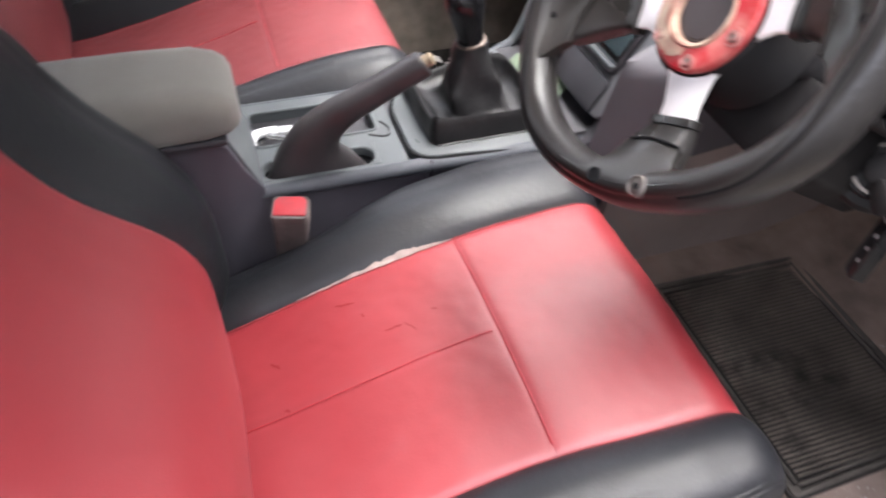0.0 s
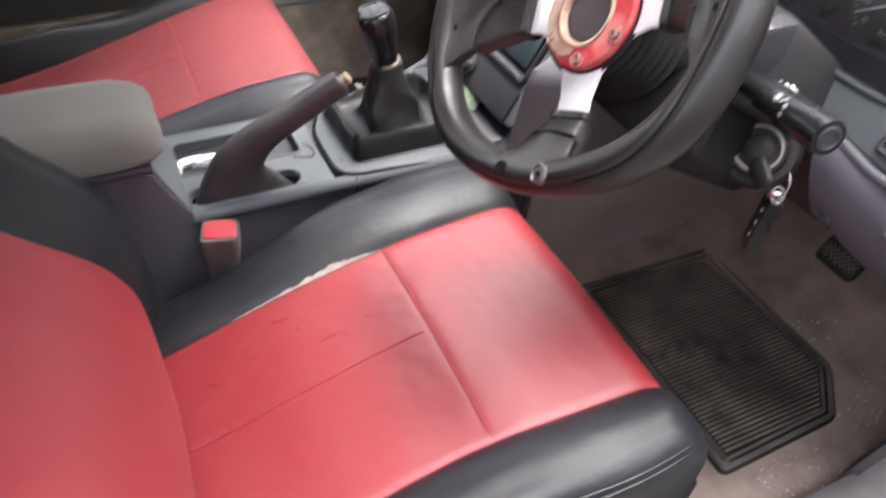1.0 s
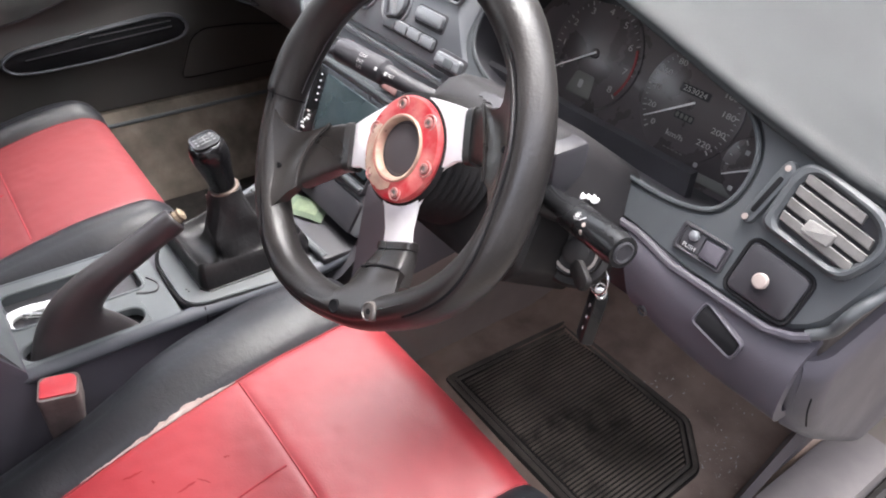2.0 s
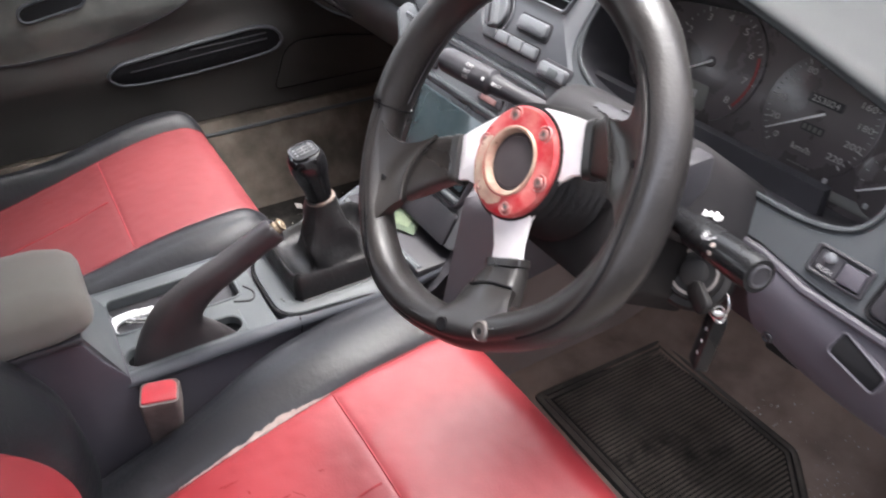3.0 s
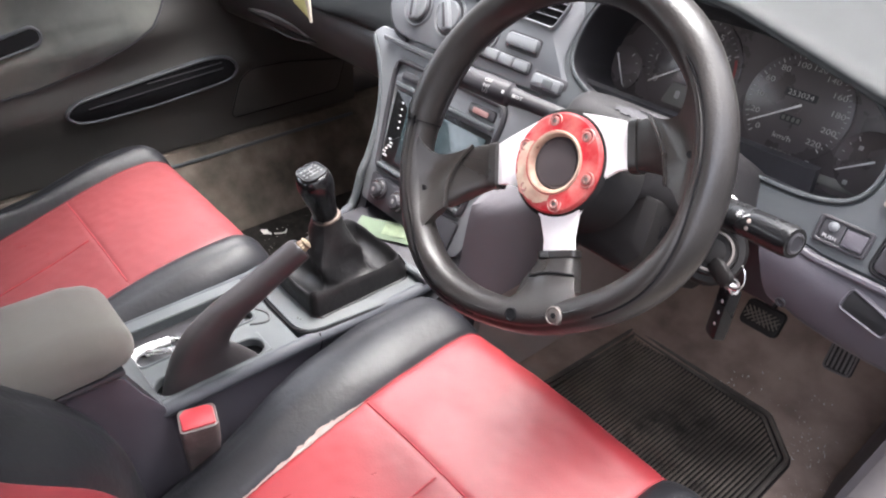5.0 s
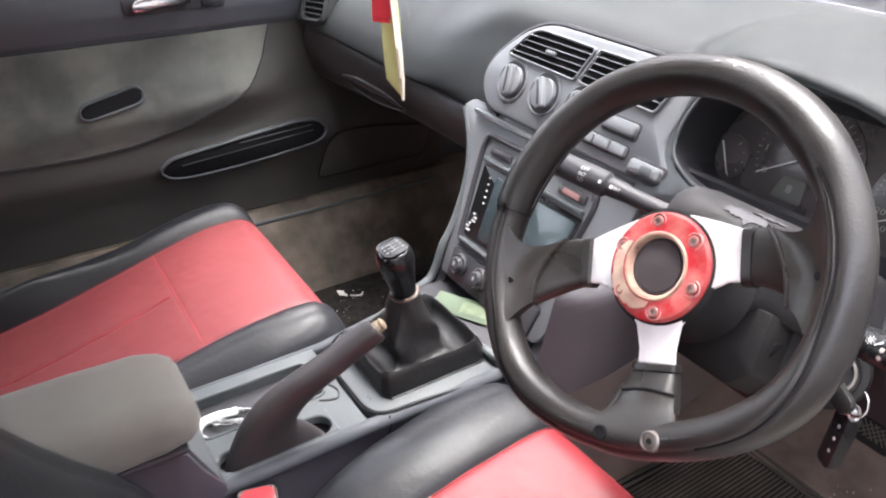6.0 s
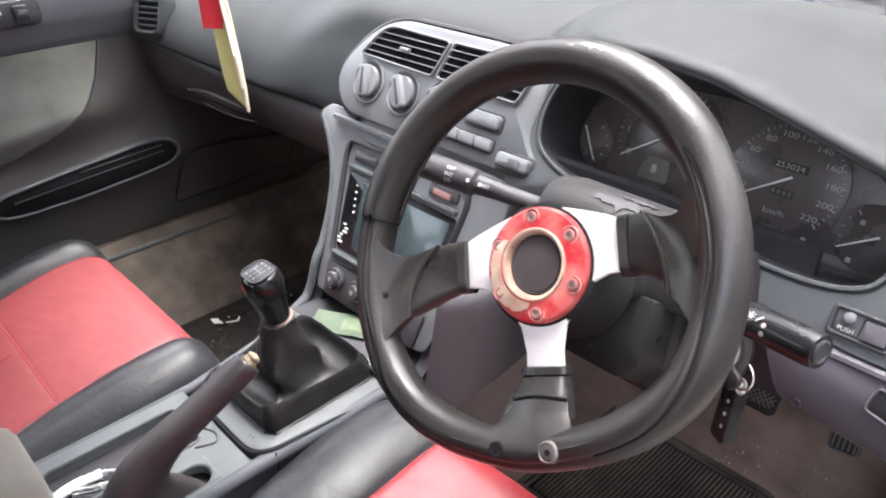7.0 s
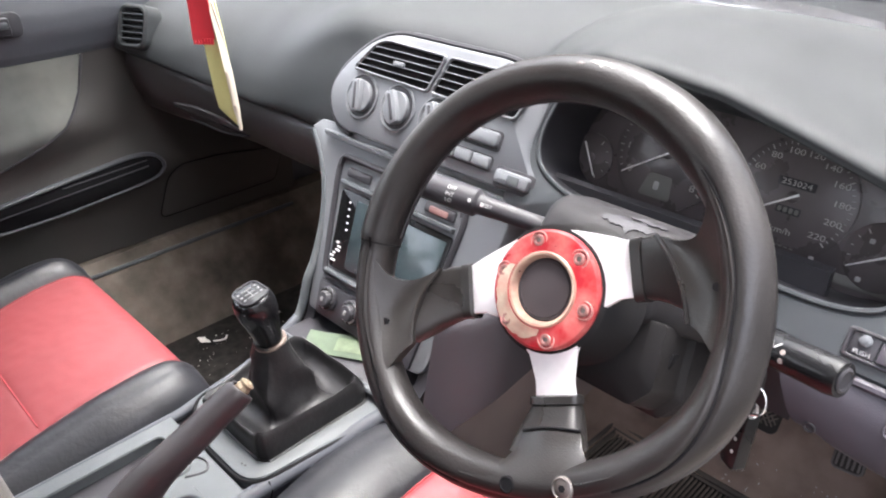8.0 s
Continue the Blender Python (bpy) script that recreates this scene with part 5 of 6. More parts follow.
def keel_ring(d, hw, top, bot, skew):
    """A boxy section with a slanting keel along the bottom."""
    return [MW0 @ V(u, v, -d) for u, v in soft_poly([(-hw, bot * 0.55), (-hw * 0.35, bot), (hw + skew - 0.012, bot), (hw + skew, bot * 0.72), (hw + skew * 0.5, top), (-hw, top)], 0.004, 3)]


part("lower_shroud", loft([keel_ring(0.062, 0.056, 0.004, -0.050, 0.006), keel_ring(0.066, 0.062, 0.004, -0.062, 0.014), keel_ring(0.10, 0.067, 0.004, -0.067, 0.014), keel_ring(0.104, 0.070, 0.004, -0.071, 0.017), keel_ring(0.19, 0.074, 0.004, -0.071, 0.017)]), LOCKM, column, "black lower shroud", angle=25)
part("shroud_seam", tube([MW0 @ V(0.0655 + 0.0075 * k, -0.001, -0.070 - 0.115 * k) for k in (0, 0.5, 1)], 0.0012, 6), SHADOW, column, "seam between the shroud halves")
# Near-black plate on the side face paints the notch's shade
part("shroud_notch", plate(rrect(0.016, 0.012, 0.002, 3), axes(MW0 @ V(0.0745, -0.022, -0.088), MW0.to_3x3() @ V(0, 0, -1), MW0.to_3x3() @ V(0, 1, 0)), 0.004, 0.0004, 0.0015), SHADOW, column, "near-black plate for the shade in the shroud's notch")
for u0, u1, d0, d1, seed in ((-0.014, 0.030, 0.066, 0.080, 1), (0.004, 0.036, 0.080, 0.087, 5)):
    g = []
    for f in np.linspace(0, 1, 26):
        wob = 0.0030 * noise.noise(V(f * 6, seed, 2))
        w_ = (d1 - d0) / 2 * math.sin(math.pi * f) ** 0.5 * (0.8 + 0.7 * noise.noise(V(f * 11, seed, 0)))
        row = []
        for k in (-1, -0.5, 0, 0.5, 1):
            d = (d0 + d1) / 2 + wob + max(0.0003, w_) * k
            row.append(MW0 @ V(u0 + (u1 - u0) * f, 0.0007 + float(np.interp(d, [q[0] for q in SHROUD], [q[4] for q in SHROUD])), -d))
        g.append(row)
    part("worn_patch", skin(g, -0.0006), DARKPL, column, "pale worn patch on the shroud")
for k, (along, dv, big) in enumerate(((0.0, 0.0, 1.0), (0.0065, 0.0010, 0.8), (0.0135, 0.0005, 1.2))):
    m = MW0 @ Matrix.Translation((0.0915 + 0.0036 * along / 0.0135, 0.0265 + dv, -0.124 - along)) @ Matrix.Rotation(radians(77), 4, "Y")
    part("white_mark", plate(soft_poly([(-0.0036 * big, -0.0022 * big), (-0.0006, -0.0030 * big), (0.0032 * big, -0.0012), (0.0030 * big, 0.0020 * big), (0.0004, 0.0012), (-0.0024, 0.0032 * big)], 0.0006, 2), m, 0.006, 0.0002, 0.0028), INK, column, "chipped white mark")
# right-hand stalk
pa, pb = V(0.405, 0.606, 0.598), V(0.530, 0.574, 0.617)
dr = (pb - pa).normalized()
st = part("light_stalk", tube([pa, pa + dr * 0.03, pa + dr * 0.055, pa + dr * 0.06, pb - dr * 0.006, pb], [0.009, 0.009, 0.0095, 0.0122, 0.0128, 0.0118], 20), BLACKGL, column, "glossy black light stalk")
ms = axes(pb, dr.orthogonal(), dr.cross(dr.orthogonal()))
part("stalk_cap", lathe([(0.0085, -0.001), (0.0085, 0.0008), (0.0070, 0.0016), (0.0060, 0.0008), (0, 0.0008)], ms, 22), DARKPL, st)
side = (V(0.68, 0.17, 0.9) - pa).normalized()
side = (side - dr * side.dot(dr)).normalized()
up_s = dr.cross(side) if dr.cross(side).z > 0 else side.cross(dr)


def on_stalk(t, across):
    """A place on the stalk's skin, t along it and across round it."""
    a = across / 0.0124
    out = side * math.cos(a) + up_s * math.sin(a)
    return axes(pa + dr * t + out * 0.0122, dr, out.cross(dr))


for across in (-0.0030, 0.0030):
    part("stalk_mark", lathe([(0.0018, -0.001), (0.0018, 0.0006), (0, 0.0007)], on_stalk(0.095, across - 0.003), 12), WHITE, st)
part("stalk_symbol", lathe([(0.0016, -0.001), (0.0016, 0.0005), (0, 0.0006)], on_stalk(0.0835, 0.0026), 12), INKDIM, st)
for k in range(8):
    part("symbol_ray", plate(rrect(0.0012, 0.0006, 0.0002, 1, 0.0029, 0), on_stalk(0.0835, 0.0026) @ Matrix.Rotation(k * math.pi / 4, 4, "Z"), 0.001, 0.0001, 0.0004), INKDIM, st)
part("stalk_symbol", plate(rrect(0.0010, 0.0062, 0.0003, 1), on_stalk(0.0900, 0.0030) @ Matrix.Rotation(-0.7, 4, "Z"), 0.001, 0.0001, 0.0004), INKDIM, st)
part("stalk_block", block(0.398, 0.432, 0.600, 0.64, 0.585, 0.640, 0.006), DARKPL, column)
# left-hand stalk
pa, pb = V(0.292, 0.600, 0.622), V(0.166, 0.562, 0.640)
dl = (pb - pa).normalized()
st = part("wiper_stalk", tube([pa, pa + dl * 0.05, pa + dl * 0.072, pa + dl * 0.075, pb - dl * 0.004, pb], [0.008, 0.008, 0.0095, 0.0125, 0.0122, 0.0105], 18), DARKPL, column, "black wiper stalk")
side = (V(0.6, 0.15, 0.9) - pa).normalized()
side = (side - dl * side.dot(dl)).normalized()
for t in (0.066, 0.078):
    part("stalk_symbol", plate(rrect(0.0028, 0.0034, 0.0006, 2), axes(pa + dl * t + side * 0.0122, -dl, side.cross(-dl)), 0.002, 0.0002, 0.0006), INKDIM, st)


def round_stalk(t, across):
    """A place on the wiper stalk's skin, t along it and across round it."""
    turn = across / 0.0124
    up_l = side.cross(-dl)
    out = side * math.cos(turn) + up_l * math.sin(turn)
    return axes(pa + dl * t + out * 0.0128, -dl, out.cross(-dl))


for t, across, word in ((0.097, 0.0052, "OFF"), (0.097, -0.0006, "INT"), (0.097, -0.0058, "LO")):
    words(word, 0.0050, round_stalk(t, across), INKDIM, st)
words("MIST", 0.0048, axes(pa + dl * 0.062 + side * 0.0102, -dl, side.cross(-dl)), INKDIM, st)
# ignition
ig = axes(V(0.437, 0.640, 0.533), (0.814, 0.581, 0.0), (-0.292, 0.409, 0.865))
lock = part("ignition_lock", lathe([(0.0240, -0.05), (0.0240, 0.002), (0.0222, 0.005), (0.0200, 0.004), (0.0, 0.004)], ig, 36), LOCKM, column, "round ignition lock")
part("ignition_housing", lathe([(0.034, -0.085), (0.0345, -0.010), (0.0330, -0.003), (0.0300, 0.0), (0.0246, 0.0)], ig, 36), LOCKM, column, "black housing round the lock")
part("lock_ring", lathe([(0.0196, 0.003), (0.0196, 0.0060), (0.0172, 0.0060), (0.0168, 0.003)], ig, 36), SCREWM, lock, "worn metal lock ring")
part("lock_barrel", lathe([(0.0115, 0.003), (0.0115, 0.0075), (0.0095, 0.0085), (0.0, 0.0085)], ig, 24), LOCKM, lock)
keys = thing("car_keys", V(0.446, 0.66, 0.46), "car key in the ignition with a ring and black fob hanging", "keys")
part("key_head", plate(rrect(0.028, 0.016, 0.006, 4), axes(V(0.456, 0.628, 0.524), (0.9, -0.35, -0.3), (0.1, 0.3, 0.9)), 0.006, 0.002, 0.003), LOCKM, keys)
ring_c = V(0.4600, 0.650, 0.512)
mr = axes(ring_c, (0.8, 0.1, 0.5), (0.4, -0.3, -0.8))
part("key_ring", tube([mr @ V(0.0105 * math.cos(a), 0.0130 * math.sin(a), 0) for a in np.linspace(0, 2 * math.pi, 30)], 0.0011, 8), STEEL, keys, "shiny split ring")
mr2 = axes(ring_c + V(-0.001, 0.008, -0.017), (0.5, 0.8, 0.2), (0.3, -0.2, -0.9))
part("chain_link", tube([mr2 @ V(0.005 * math.cos(a), 0.0075 * math.sin(a), 0) for a in np.linspace(0, 2 * math.pi, 24)], 0.0012, 8), STEEL, keys)
mf = axes(V(0.4530, 0.6580, 0.461), (0.80, -0.55, 0.10), (0.29, -0.06, 0.95))
fob = part("key_fob", plate(rrect(0.022, 0.060, 0.006, 5), mf, 0.012, 0.003, 0.004), BLACKGL, keys, "slim black remote fob")
part("fob_cap", plate(rrect(0.016, 0.010, 0.004, 4, 0, 0.031), mf, 0.010, 0.003, 0.0052), STEEL, fob, "chrome fob end")
for k in range(3):
    part("fob_button", lathe([(0.0017, 0), (0.0017, 0.0008), (0, 0.001)], mf @ Matrix.Translation((0.004, 0.014 - 0.013 * k, 0.004)), 12), INKDIM, fob)

# ---- centre console ----
console = thing("centre_console", (-0.005, 0.4, 0.06), "grey moulded plastic centre console between the seats", "centre console")


def console_half(y):
    t = smooth01((y - 0.42) / 0.2)
    return -0.088 - 0.045 * t, 0.078 + 0.012 * t


rings = []
for y in np.linspace(0.185, 0.66, 28):
    a, b = console_half(y)
    zt = 0.299
    rings.append([(a - 0.012, y, 0.05), (b + 0.014, y, 0.05), (b + 0.008, y, 0.20), (b + 0.001, y, 0.285), (b, y, zt), (a, y, zt), (a - 0.001, y, 0.285), (a - 0.006, y, 0.20)])
part("lower_body", loft(rings), LOWER, console, "dark purple-grey console sides")
# top deck: cells round the tray and the brake slot
xs = [-0.088, -0.066, 0.004, 0.030, 0.069, 0.078]
ys = [0.186, 0.214, 0.352, 0.364, 0.386]
cells = []
for i in range(5):
    for j in range(4):
        if (i == 1 and j in (1, 2)) or (i == 3 and j == 1):
            continue
        cells.append((i, j))
bm = bmesh.new()
vt = {}


def deck_v(i, j, z):
    if (i, j, z) not in vt:
        vt[i, j, z] = bm.verts.new((xs[i], ys[j], z))
    return vt[i, j, z]


for i, j in cells:
    for z, rev in ((0.315, False), (0.298, True)):
        q = [deck_v(i, j, z), deck_v(i + 1, j, z), deck_v(i + 1, j + 1, z), deck_v(i, j + 1, z)]
        bm.faces.new(q[::-1] if rev else q)
    for (di, dj), (a, b) in {(0, -1): ((0, 0), (1, 0)), (0, 1): ((1, 1), (0, 1)), (-1, 0): ((0, 1), (0, 0)), (1, 0): ((1, 0), (1, 1))}.items():
        if (i + di, j + dj) not in cells:
            p, q = (i + a[0], j + a[1]), (i + b[0], j + b[1])
            bm.faces.new([deck_v(*p, 0.298), deck_v(*q, 0.298), deck_v(*q, 0.315), deck_v(*p, 0.315)])
bmesh.ops.bevel(bm, geom=[e for e in bm.edges if len(e.link_faces) == 2 and e.calc_face_angle(0) > 1.2], offset=0.003, segments=2, affect="EDGES", profile=0.5)
part("top_deck", bm, CONSOLE, console, "smooth grey console top")
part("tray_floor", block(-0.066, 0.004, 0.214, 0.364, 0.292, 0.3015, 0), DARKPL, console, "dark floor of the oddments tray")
part("tray_lip", ring_tube(rrect(0.072, 0.152, 0.010, 5, -0.031, 0.289), axes((0, 0, 0.315), (1, 0, 0), (0, 1, 0)), 0.0022, 6), CONSOLE, console)
# Shallow floor painted near-black for the shade deep in the brake slot
part("slot_floor_shade", block(0.030, 0.069, 0.214, 0.352, 0.29, 0.3005, 0), SHADOW, console)
part("side_lip", tube([(0.076, 0.19, 0.3062), (0.076, 0.30, 0.3062), (0.0765, 0.40, 0.3065), (0.083, 0.50, 0.309), (0.087, 0.56, 0.313), (0.088, 0.62, 0.322)], 0.0095, 10), LIP, console)
part("side_lip", tube([(-0.089, 0.19, 0.309), (-0.089, 0.30, 0.309), (-0.090, 0.40, 0.310), (-0.105, 0.50, 0.314), (-0.122, 0.565, 0.322), (-0.130, 0.605, 0.334)], 0.0065, 10), LIP, console)
part("slot_rim", bezel(rrect(0.042, 0.141, 0.001, 6, 0.0495, 0.283), rrect(0.033, 0.133, 0.0160, 6, 0.0505, 0.282), axes((0, 0, 0.3157), (1, 0, 0), (0, 1, 0)), 0.012, 0.0015, 0.0), CONSOLE, console, "rounded rim of the brake slot")
MC = axes((0, 0, 0.317), (1, 0, 0), (0, 1, 0))
front = soft_poly([(-0.030, 0.392, 0.02), (0.074, 0.392, 0.03), (0.084, 0.50), (0.088, 0.600), (-0.124, 0.600), (-0.104, 0.50), (-0.090, 0.420, 0.02)], 0.012, 5)
part("shifter_panel", plate(front, MC, 0.018, 0.003, 0.002), CONSOLE, console, "grey gear lever surround panel")
part("panel_gap", ring_tube(inset(front, -0.0022), MC, 0.0022, 6, -0.001), SHADOW, console)
part("deck_seam", tube([(0.0795, 0.4115, 0.287), (0.0865, 0.4115, 0.306), (0.082, 0.4115, 0.3165)], 0.0009, 6), SHADOW, console)
part("panel_pin", lathe([(0.0012, 0), (0.0012, 0.0004), (0, 0.0004)], axes((0.042, 0.404, 0.3191), (1, 0, 0), (0, 1, 0)), 8), SHADOW, console)
part("panel_pin", lathe([(0.0012, 0), (0.0012, 0.0004), (0, 0.0004)], axes((0.047, 0.405, 0.3191), (1, 0, 0), (0, 1, 0)), 8), SHADOW, console)
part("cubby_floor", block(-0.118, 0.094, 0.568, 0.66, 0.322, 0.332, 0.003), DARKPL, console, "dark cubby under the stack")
part("cubby_lip", tube([(-0.115, 0.566, 0.327), (0.0, 0.568, 0.329), (0.088, 0.574, 0.329)], 0.005, 8), CONSOLE, console)
part("cup_edge", tube(spline([(0.012, 0.352, 0.3155), (0.020, 0.372, 0.3155), (0.006, 0.380, 0.3155), (-0.012, 0.372, 0.3155)], 6), 0.0014, 6), DARKPL, console)

# banknote in the cubby
nb = thing("banknote", (-0.01, 0.585, 0.333), "folded green banknote lying in the console cubby", "banknote")
mnote = axes((-0.026, 0.592, 0.341), (0.87, 0.48, -0.02), (-0.28, 0.80, 0.35))
part("note_paper", skin([[mnote @ V(u, v, 0.002 * math.sin(u * 60) + 0.002 * math.cos(v * 90)) for v in np.linspace(-0.016, 0.016, 10)] for u in np.linspace(-0.046, 0.048, 24)], 0.0006), NOTE, nb)
part("note_print", skin([[mnote @ V(u, v, 0.0006 + 0.002 * math.sin(u * 60) + 0.002 * math.cos(v * 90)) for v in np.linspace(-0.009, 0.010, 6)] for u in np.linspace(-0.004, 0.036, 10)], 0.0003), NOTEINK, nb)

# ---- gear lever ----
gear = thing("gear_lever", (-0.004, 0.495, 0.318), "black gear lever with a leather gaiter", "gear lever")
base = dense([V(u, v, 0) for u, v in rrect(0.128, 0.146, 0.016, 6, -0.006, 0.495)] + [V(-0.006 + 0.064, 0.495 + 0.057, 0)], 4)[:-1]
# how far from the edge to the lever's sleeve, and how high
GAITER = [(-0.06, 0.000), (-0.06, 0.008), (-0.045, 0.017), (-0.015, 0.0260), (0.02, 0.0320), (0.05, 0.0340), (0.08, 0.0325), (0.11, 0.0270), (0.15, 0.0205), (0.21, 0.0155), (0.29, 0.0125), (0.38, 0.0110), (0.48, 0.0110), (0.57, 0.0135), (0.635, 0.0190),
          (0.68, 0.0265), (0.71, 0.0345), (0.74, 0.0425), (0.775, 0.0500), (0.815, 0.0570), (0.86, 0.0645), (0.90, 0.0720), (0.94, 0.0800), (0.975, 0.0870), (1.0, 0.0960)]
foot_c, neck_c = V(-0.006, 0.495, 0.319), V(-0.0078, 0.4875, 0.415)
rings = []
for s, h in GAITER:
    c = foot_c.lerp(neck_c, smooth01(h / 0.05) * 0.5 + 0.5 * h / 0.096)
    ring = []
    for q in base:
        sq = Vector((q.x + 0.006, q.y - 0.495))
        a = math.atan2(sq.y, sq.x)
        p = sq * (1 - s) + Vector((math.cos(a), math.sin(a))) * 0.0195 * s
        edge_ = math.exp(-((s - 0.05) / 0.10) ** 2)
        sleeve = smooth01((s - 0.45) / 0.15) * (1 - smooth01((s - 0.95) / 0.05))
        caved = math.exp(-((a + 2.45) / 0.45) ** 2)
        nick = math.exp(-((a + 0.98) / 0.09) ** 2)
        folds = 0.11 * (1 - 2 * abs(math.sin(1.5 * a + 38 * h)) ** 0.7) * sleeve + 0.10 * noise.noise(V(math.cos(a) * 2.4, math.sin(a) * 2.4, h * 30)) * sleeve + 0.05 * noise.noise(V(math.cos(a) * 7, math.sin(a) * 7, h * 70)) * sleeve
        rise = h * (1 - 0.45 * caved * edge_ - 0.22 * nick * edge_) + edge_ * 0.0060 * noise.noise(V(q.x * 28, q.y * 28, 1)) * min(1, h / 0.006)
        rise += (0.0045 * noise.noise(V(p.x * 34 + 5, p.y * 34, 2)) + 0.0025 * math.sin(4 * a + 1.2)) * smooth01((s - 0.12) / 0.1) * (1 - smooth01((s - 0.6) / 0.15))
        k = 1 + folds - 0.05 * nick * edge_
        ring.append(V(c.x + p.x * k, c.y + p.y * k, foot_c.z + rise))
    rings.append(ring)
part("gaiter", loft(rings), BOOTM, gear, "creased black leather gaiter", angle=70)
part("gaiter_welt", tube(rings[0] + rings[0][:1], 0.0022, 6), BOOTM, gear, "stitched welt round the gaiter's foot")
gu = (V(-0.010, 0.474, 0.480) - V(-0.007, 0.490, 0.405)).normalized()
ml = axes(V(-0.0075, 0.4885, 0.4045), (1, 0, 0), gu.cross(V(1, 0, 0)))
part("collar", lathe([(0.0180, 0.0085), (0.0190, 0.0095), (0.0190, 0.0120), (0.0178, 0.0130), (0.014, 0.0130)], ml, 26), material("collar_tan", (0.09, 0.0666, 0.054), 0.4, 0.3, 60), gear, "worn tan collar")
part("shaft", lathe([(0.0150, 0.012), (0.0150, 0.030), (0.0160, 0.038)], ml, 20), DARKPL, gear)
knob = part("knob", lathe([(0.0158, 0.0125), (0.0166, 0.022), (0.0182, 0.034), (0.0208, 0.047), (0.0230, 0.058), (0.0234, 0.066), (0.0225, 0.0735), (0.0203, 0.0785), (0.0175, 0.0808), (0.0, 0.0818)], ml, 32), KNOBM, gear, "glossy black shift knob")
mp = ml @ Matrix.Translation((0, 0, 0.0815))
part("shift_plate", plate(rrect(0.032, 0.030, 0.009, 5), mp, 0.002, 0.0006, 0.0012), BLACKGL, knob, "worn shift pattern plate")
part("plate_rim", ring_tube(rrect(0.0335, 0.0315, 0.0095, 5), mp, 0.0011, 6, 0.0012), DARKPL, knob, "rubbed rim of the plate")
for u, v, w, h in ((-0.007, 0, 0.0010, 0.013), (0, 0, 0.0010, 0.013), (0.007, 0, 0.0010, 0.013), (0, 0, 0.015, 0.0010), (-0.007, 0.0105, 0.0022, 0.0030), (0, 0.0105, 0.0022, 0.0030), (0.007, 0.0105, 0.0022, 0.0030), (-0.007, -0.0105, 0.0022, 0.0030), (0, -0.0105, 0.0022, 0.0030), (0.007, -0.0105, 0.0022, 0.0030)):
    part("pattern_bar", plate(rrect(w, h, 0.0003, 1, u, v), mp, 0.0008, 0.0001, 0.0018), PATTERN, knob)

# ---- handbrake ----
hbk = thing("handbrake", (0.05, 0.24, 0.3), "raised brown-grey handbrake lever with a broken brass tip", "handbrake")
HBS = [((0.052, 0.280, 0.301), 0.060, (0, 1, 0), 0.0165), ((0.052, 0.275, 0.322), 0.048, (0, 1, 0.03), 0.0170), ((0.053, 0.275, 0.345), 0.034, (0, 1, -0.15), 0.0170), ((0.057, 0.286, 0.368), 0.025, (0, 0.85, -0.45), 0.0165),
       ((0.064, 0.310, 0.392), 0.0182, (0, 0.62, -0.78), 0.0155), ((0.073, 0.340, 0.414), 0.0150, (0, 0.55, -0.83), 0.0150), ((0.082, 0.371, 0.437), 0.0140, (0, 0.55, -0.83), 0.0145), ((0.0880, 0.392, 0.4520), 0.0136, (0, 0.55, -0.83), 0.0140),
       ((0.0892, 0.396, 0.4550), 0.0125, (0, 0.55, -0.83), 0.0118)]
cs = spline([c for c, _, _, _ in HBS], 5)
ls = spline([Vector((h, w, 0)) for _, h, _, w in HBS], 5)
ds = spline([Vector(d).normalized() for _, _, d, _ in HBS], 5)
rings = []
for c, lw, d in zip(cs, ls, ds):
    d = d.normalized()
    rings.append([c + d * lw.x * math.copysign(abs(math.cos(a)) ** 0.8, math.cos(a)) + V(1, 0, 0) * lw.y * math.copysign(abs(math.sin(a)) ** 0.7, math.sin(a)) for a in (2 * math.pi * k / 28 for k in range(28))])
part("lever", loft(rings), BRAKE, hbk, "moulded brown-grey lever", angle=60)
ht = (cs[-1] - cs[-5]).normalized()
mt = axes(cs[-1], ht.orthogonal(), ht.cross(ht.orthogonal()))
part("broken_tip", lathe([(0.0075, -0.004), (0.0078, 0.003), (0.0066, 0.006), (0.0074, 0.009), (0.0040, 0.011), (0.0, 0.0095)], mt, 11), BRASS, hbk, "broken brass-coloured button stub", angle=20)
part("tip_collar", lathe([(0.0118, -0.003), (0.0118, 0.0008), (0.0095, 0.0012), (0.009, -0.002)], mt, 18), DARKPL, hbk)

# ---- carabiner in the tray ----
hook = thing("carabiner", (-0.03, 0.26, 0.302), "bright white-metal carabiner hook lying in the tray", "carabiner")
body = spline([(-0.046, 0.272, 0.307), (-0.050, 0.246, 0.307), (-0.046, 0.226, 0.307), (-0.030, 0.219, 0.307), (-0.013, 0.226, 0.307), (-0.006, 0.244, 0.307), (-0.008, 0.262, 0.308), (-0.018, 0.280, 0.309), (-0.026, 0.292, 0.309)], 7)
part("hook_body", tube(body, [0.0062] * (len(body) - 8) + [0.0058, 0.0054, 0.005, 0.0048, 0.0046, 0.0044, 0.0044, 0.0044], 12), material("polished_alloy", (0.82, 0.82, 0.82), 0.34, 0.10, 60, 0.05, metal=0.6), hook, "thick polished hook")
part("gate", tube([(-0.046, 0.272, 0.309), (-0.036, 0.284, 0.310), (-0.024, 0.294, 0.311)], 0.0036, 10), STEEL, hook, "sprung gate")
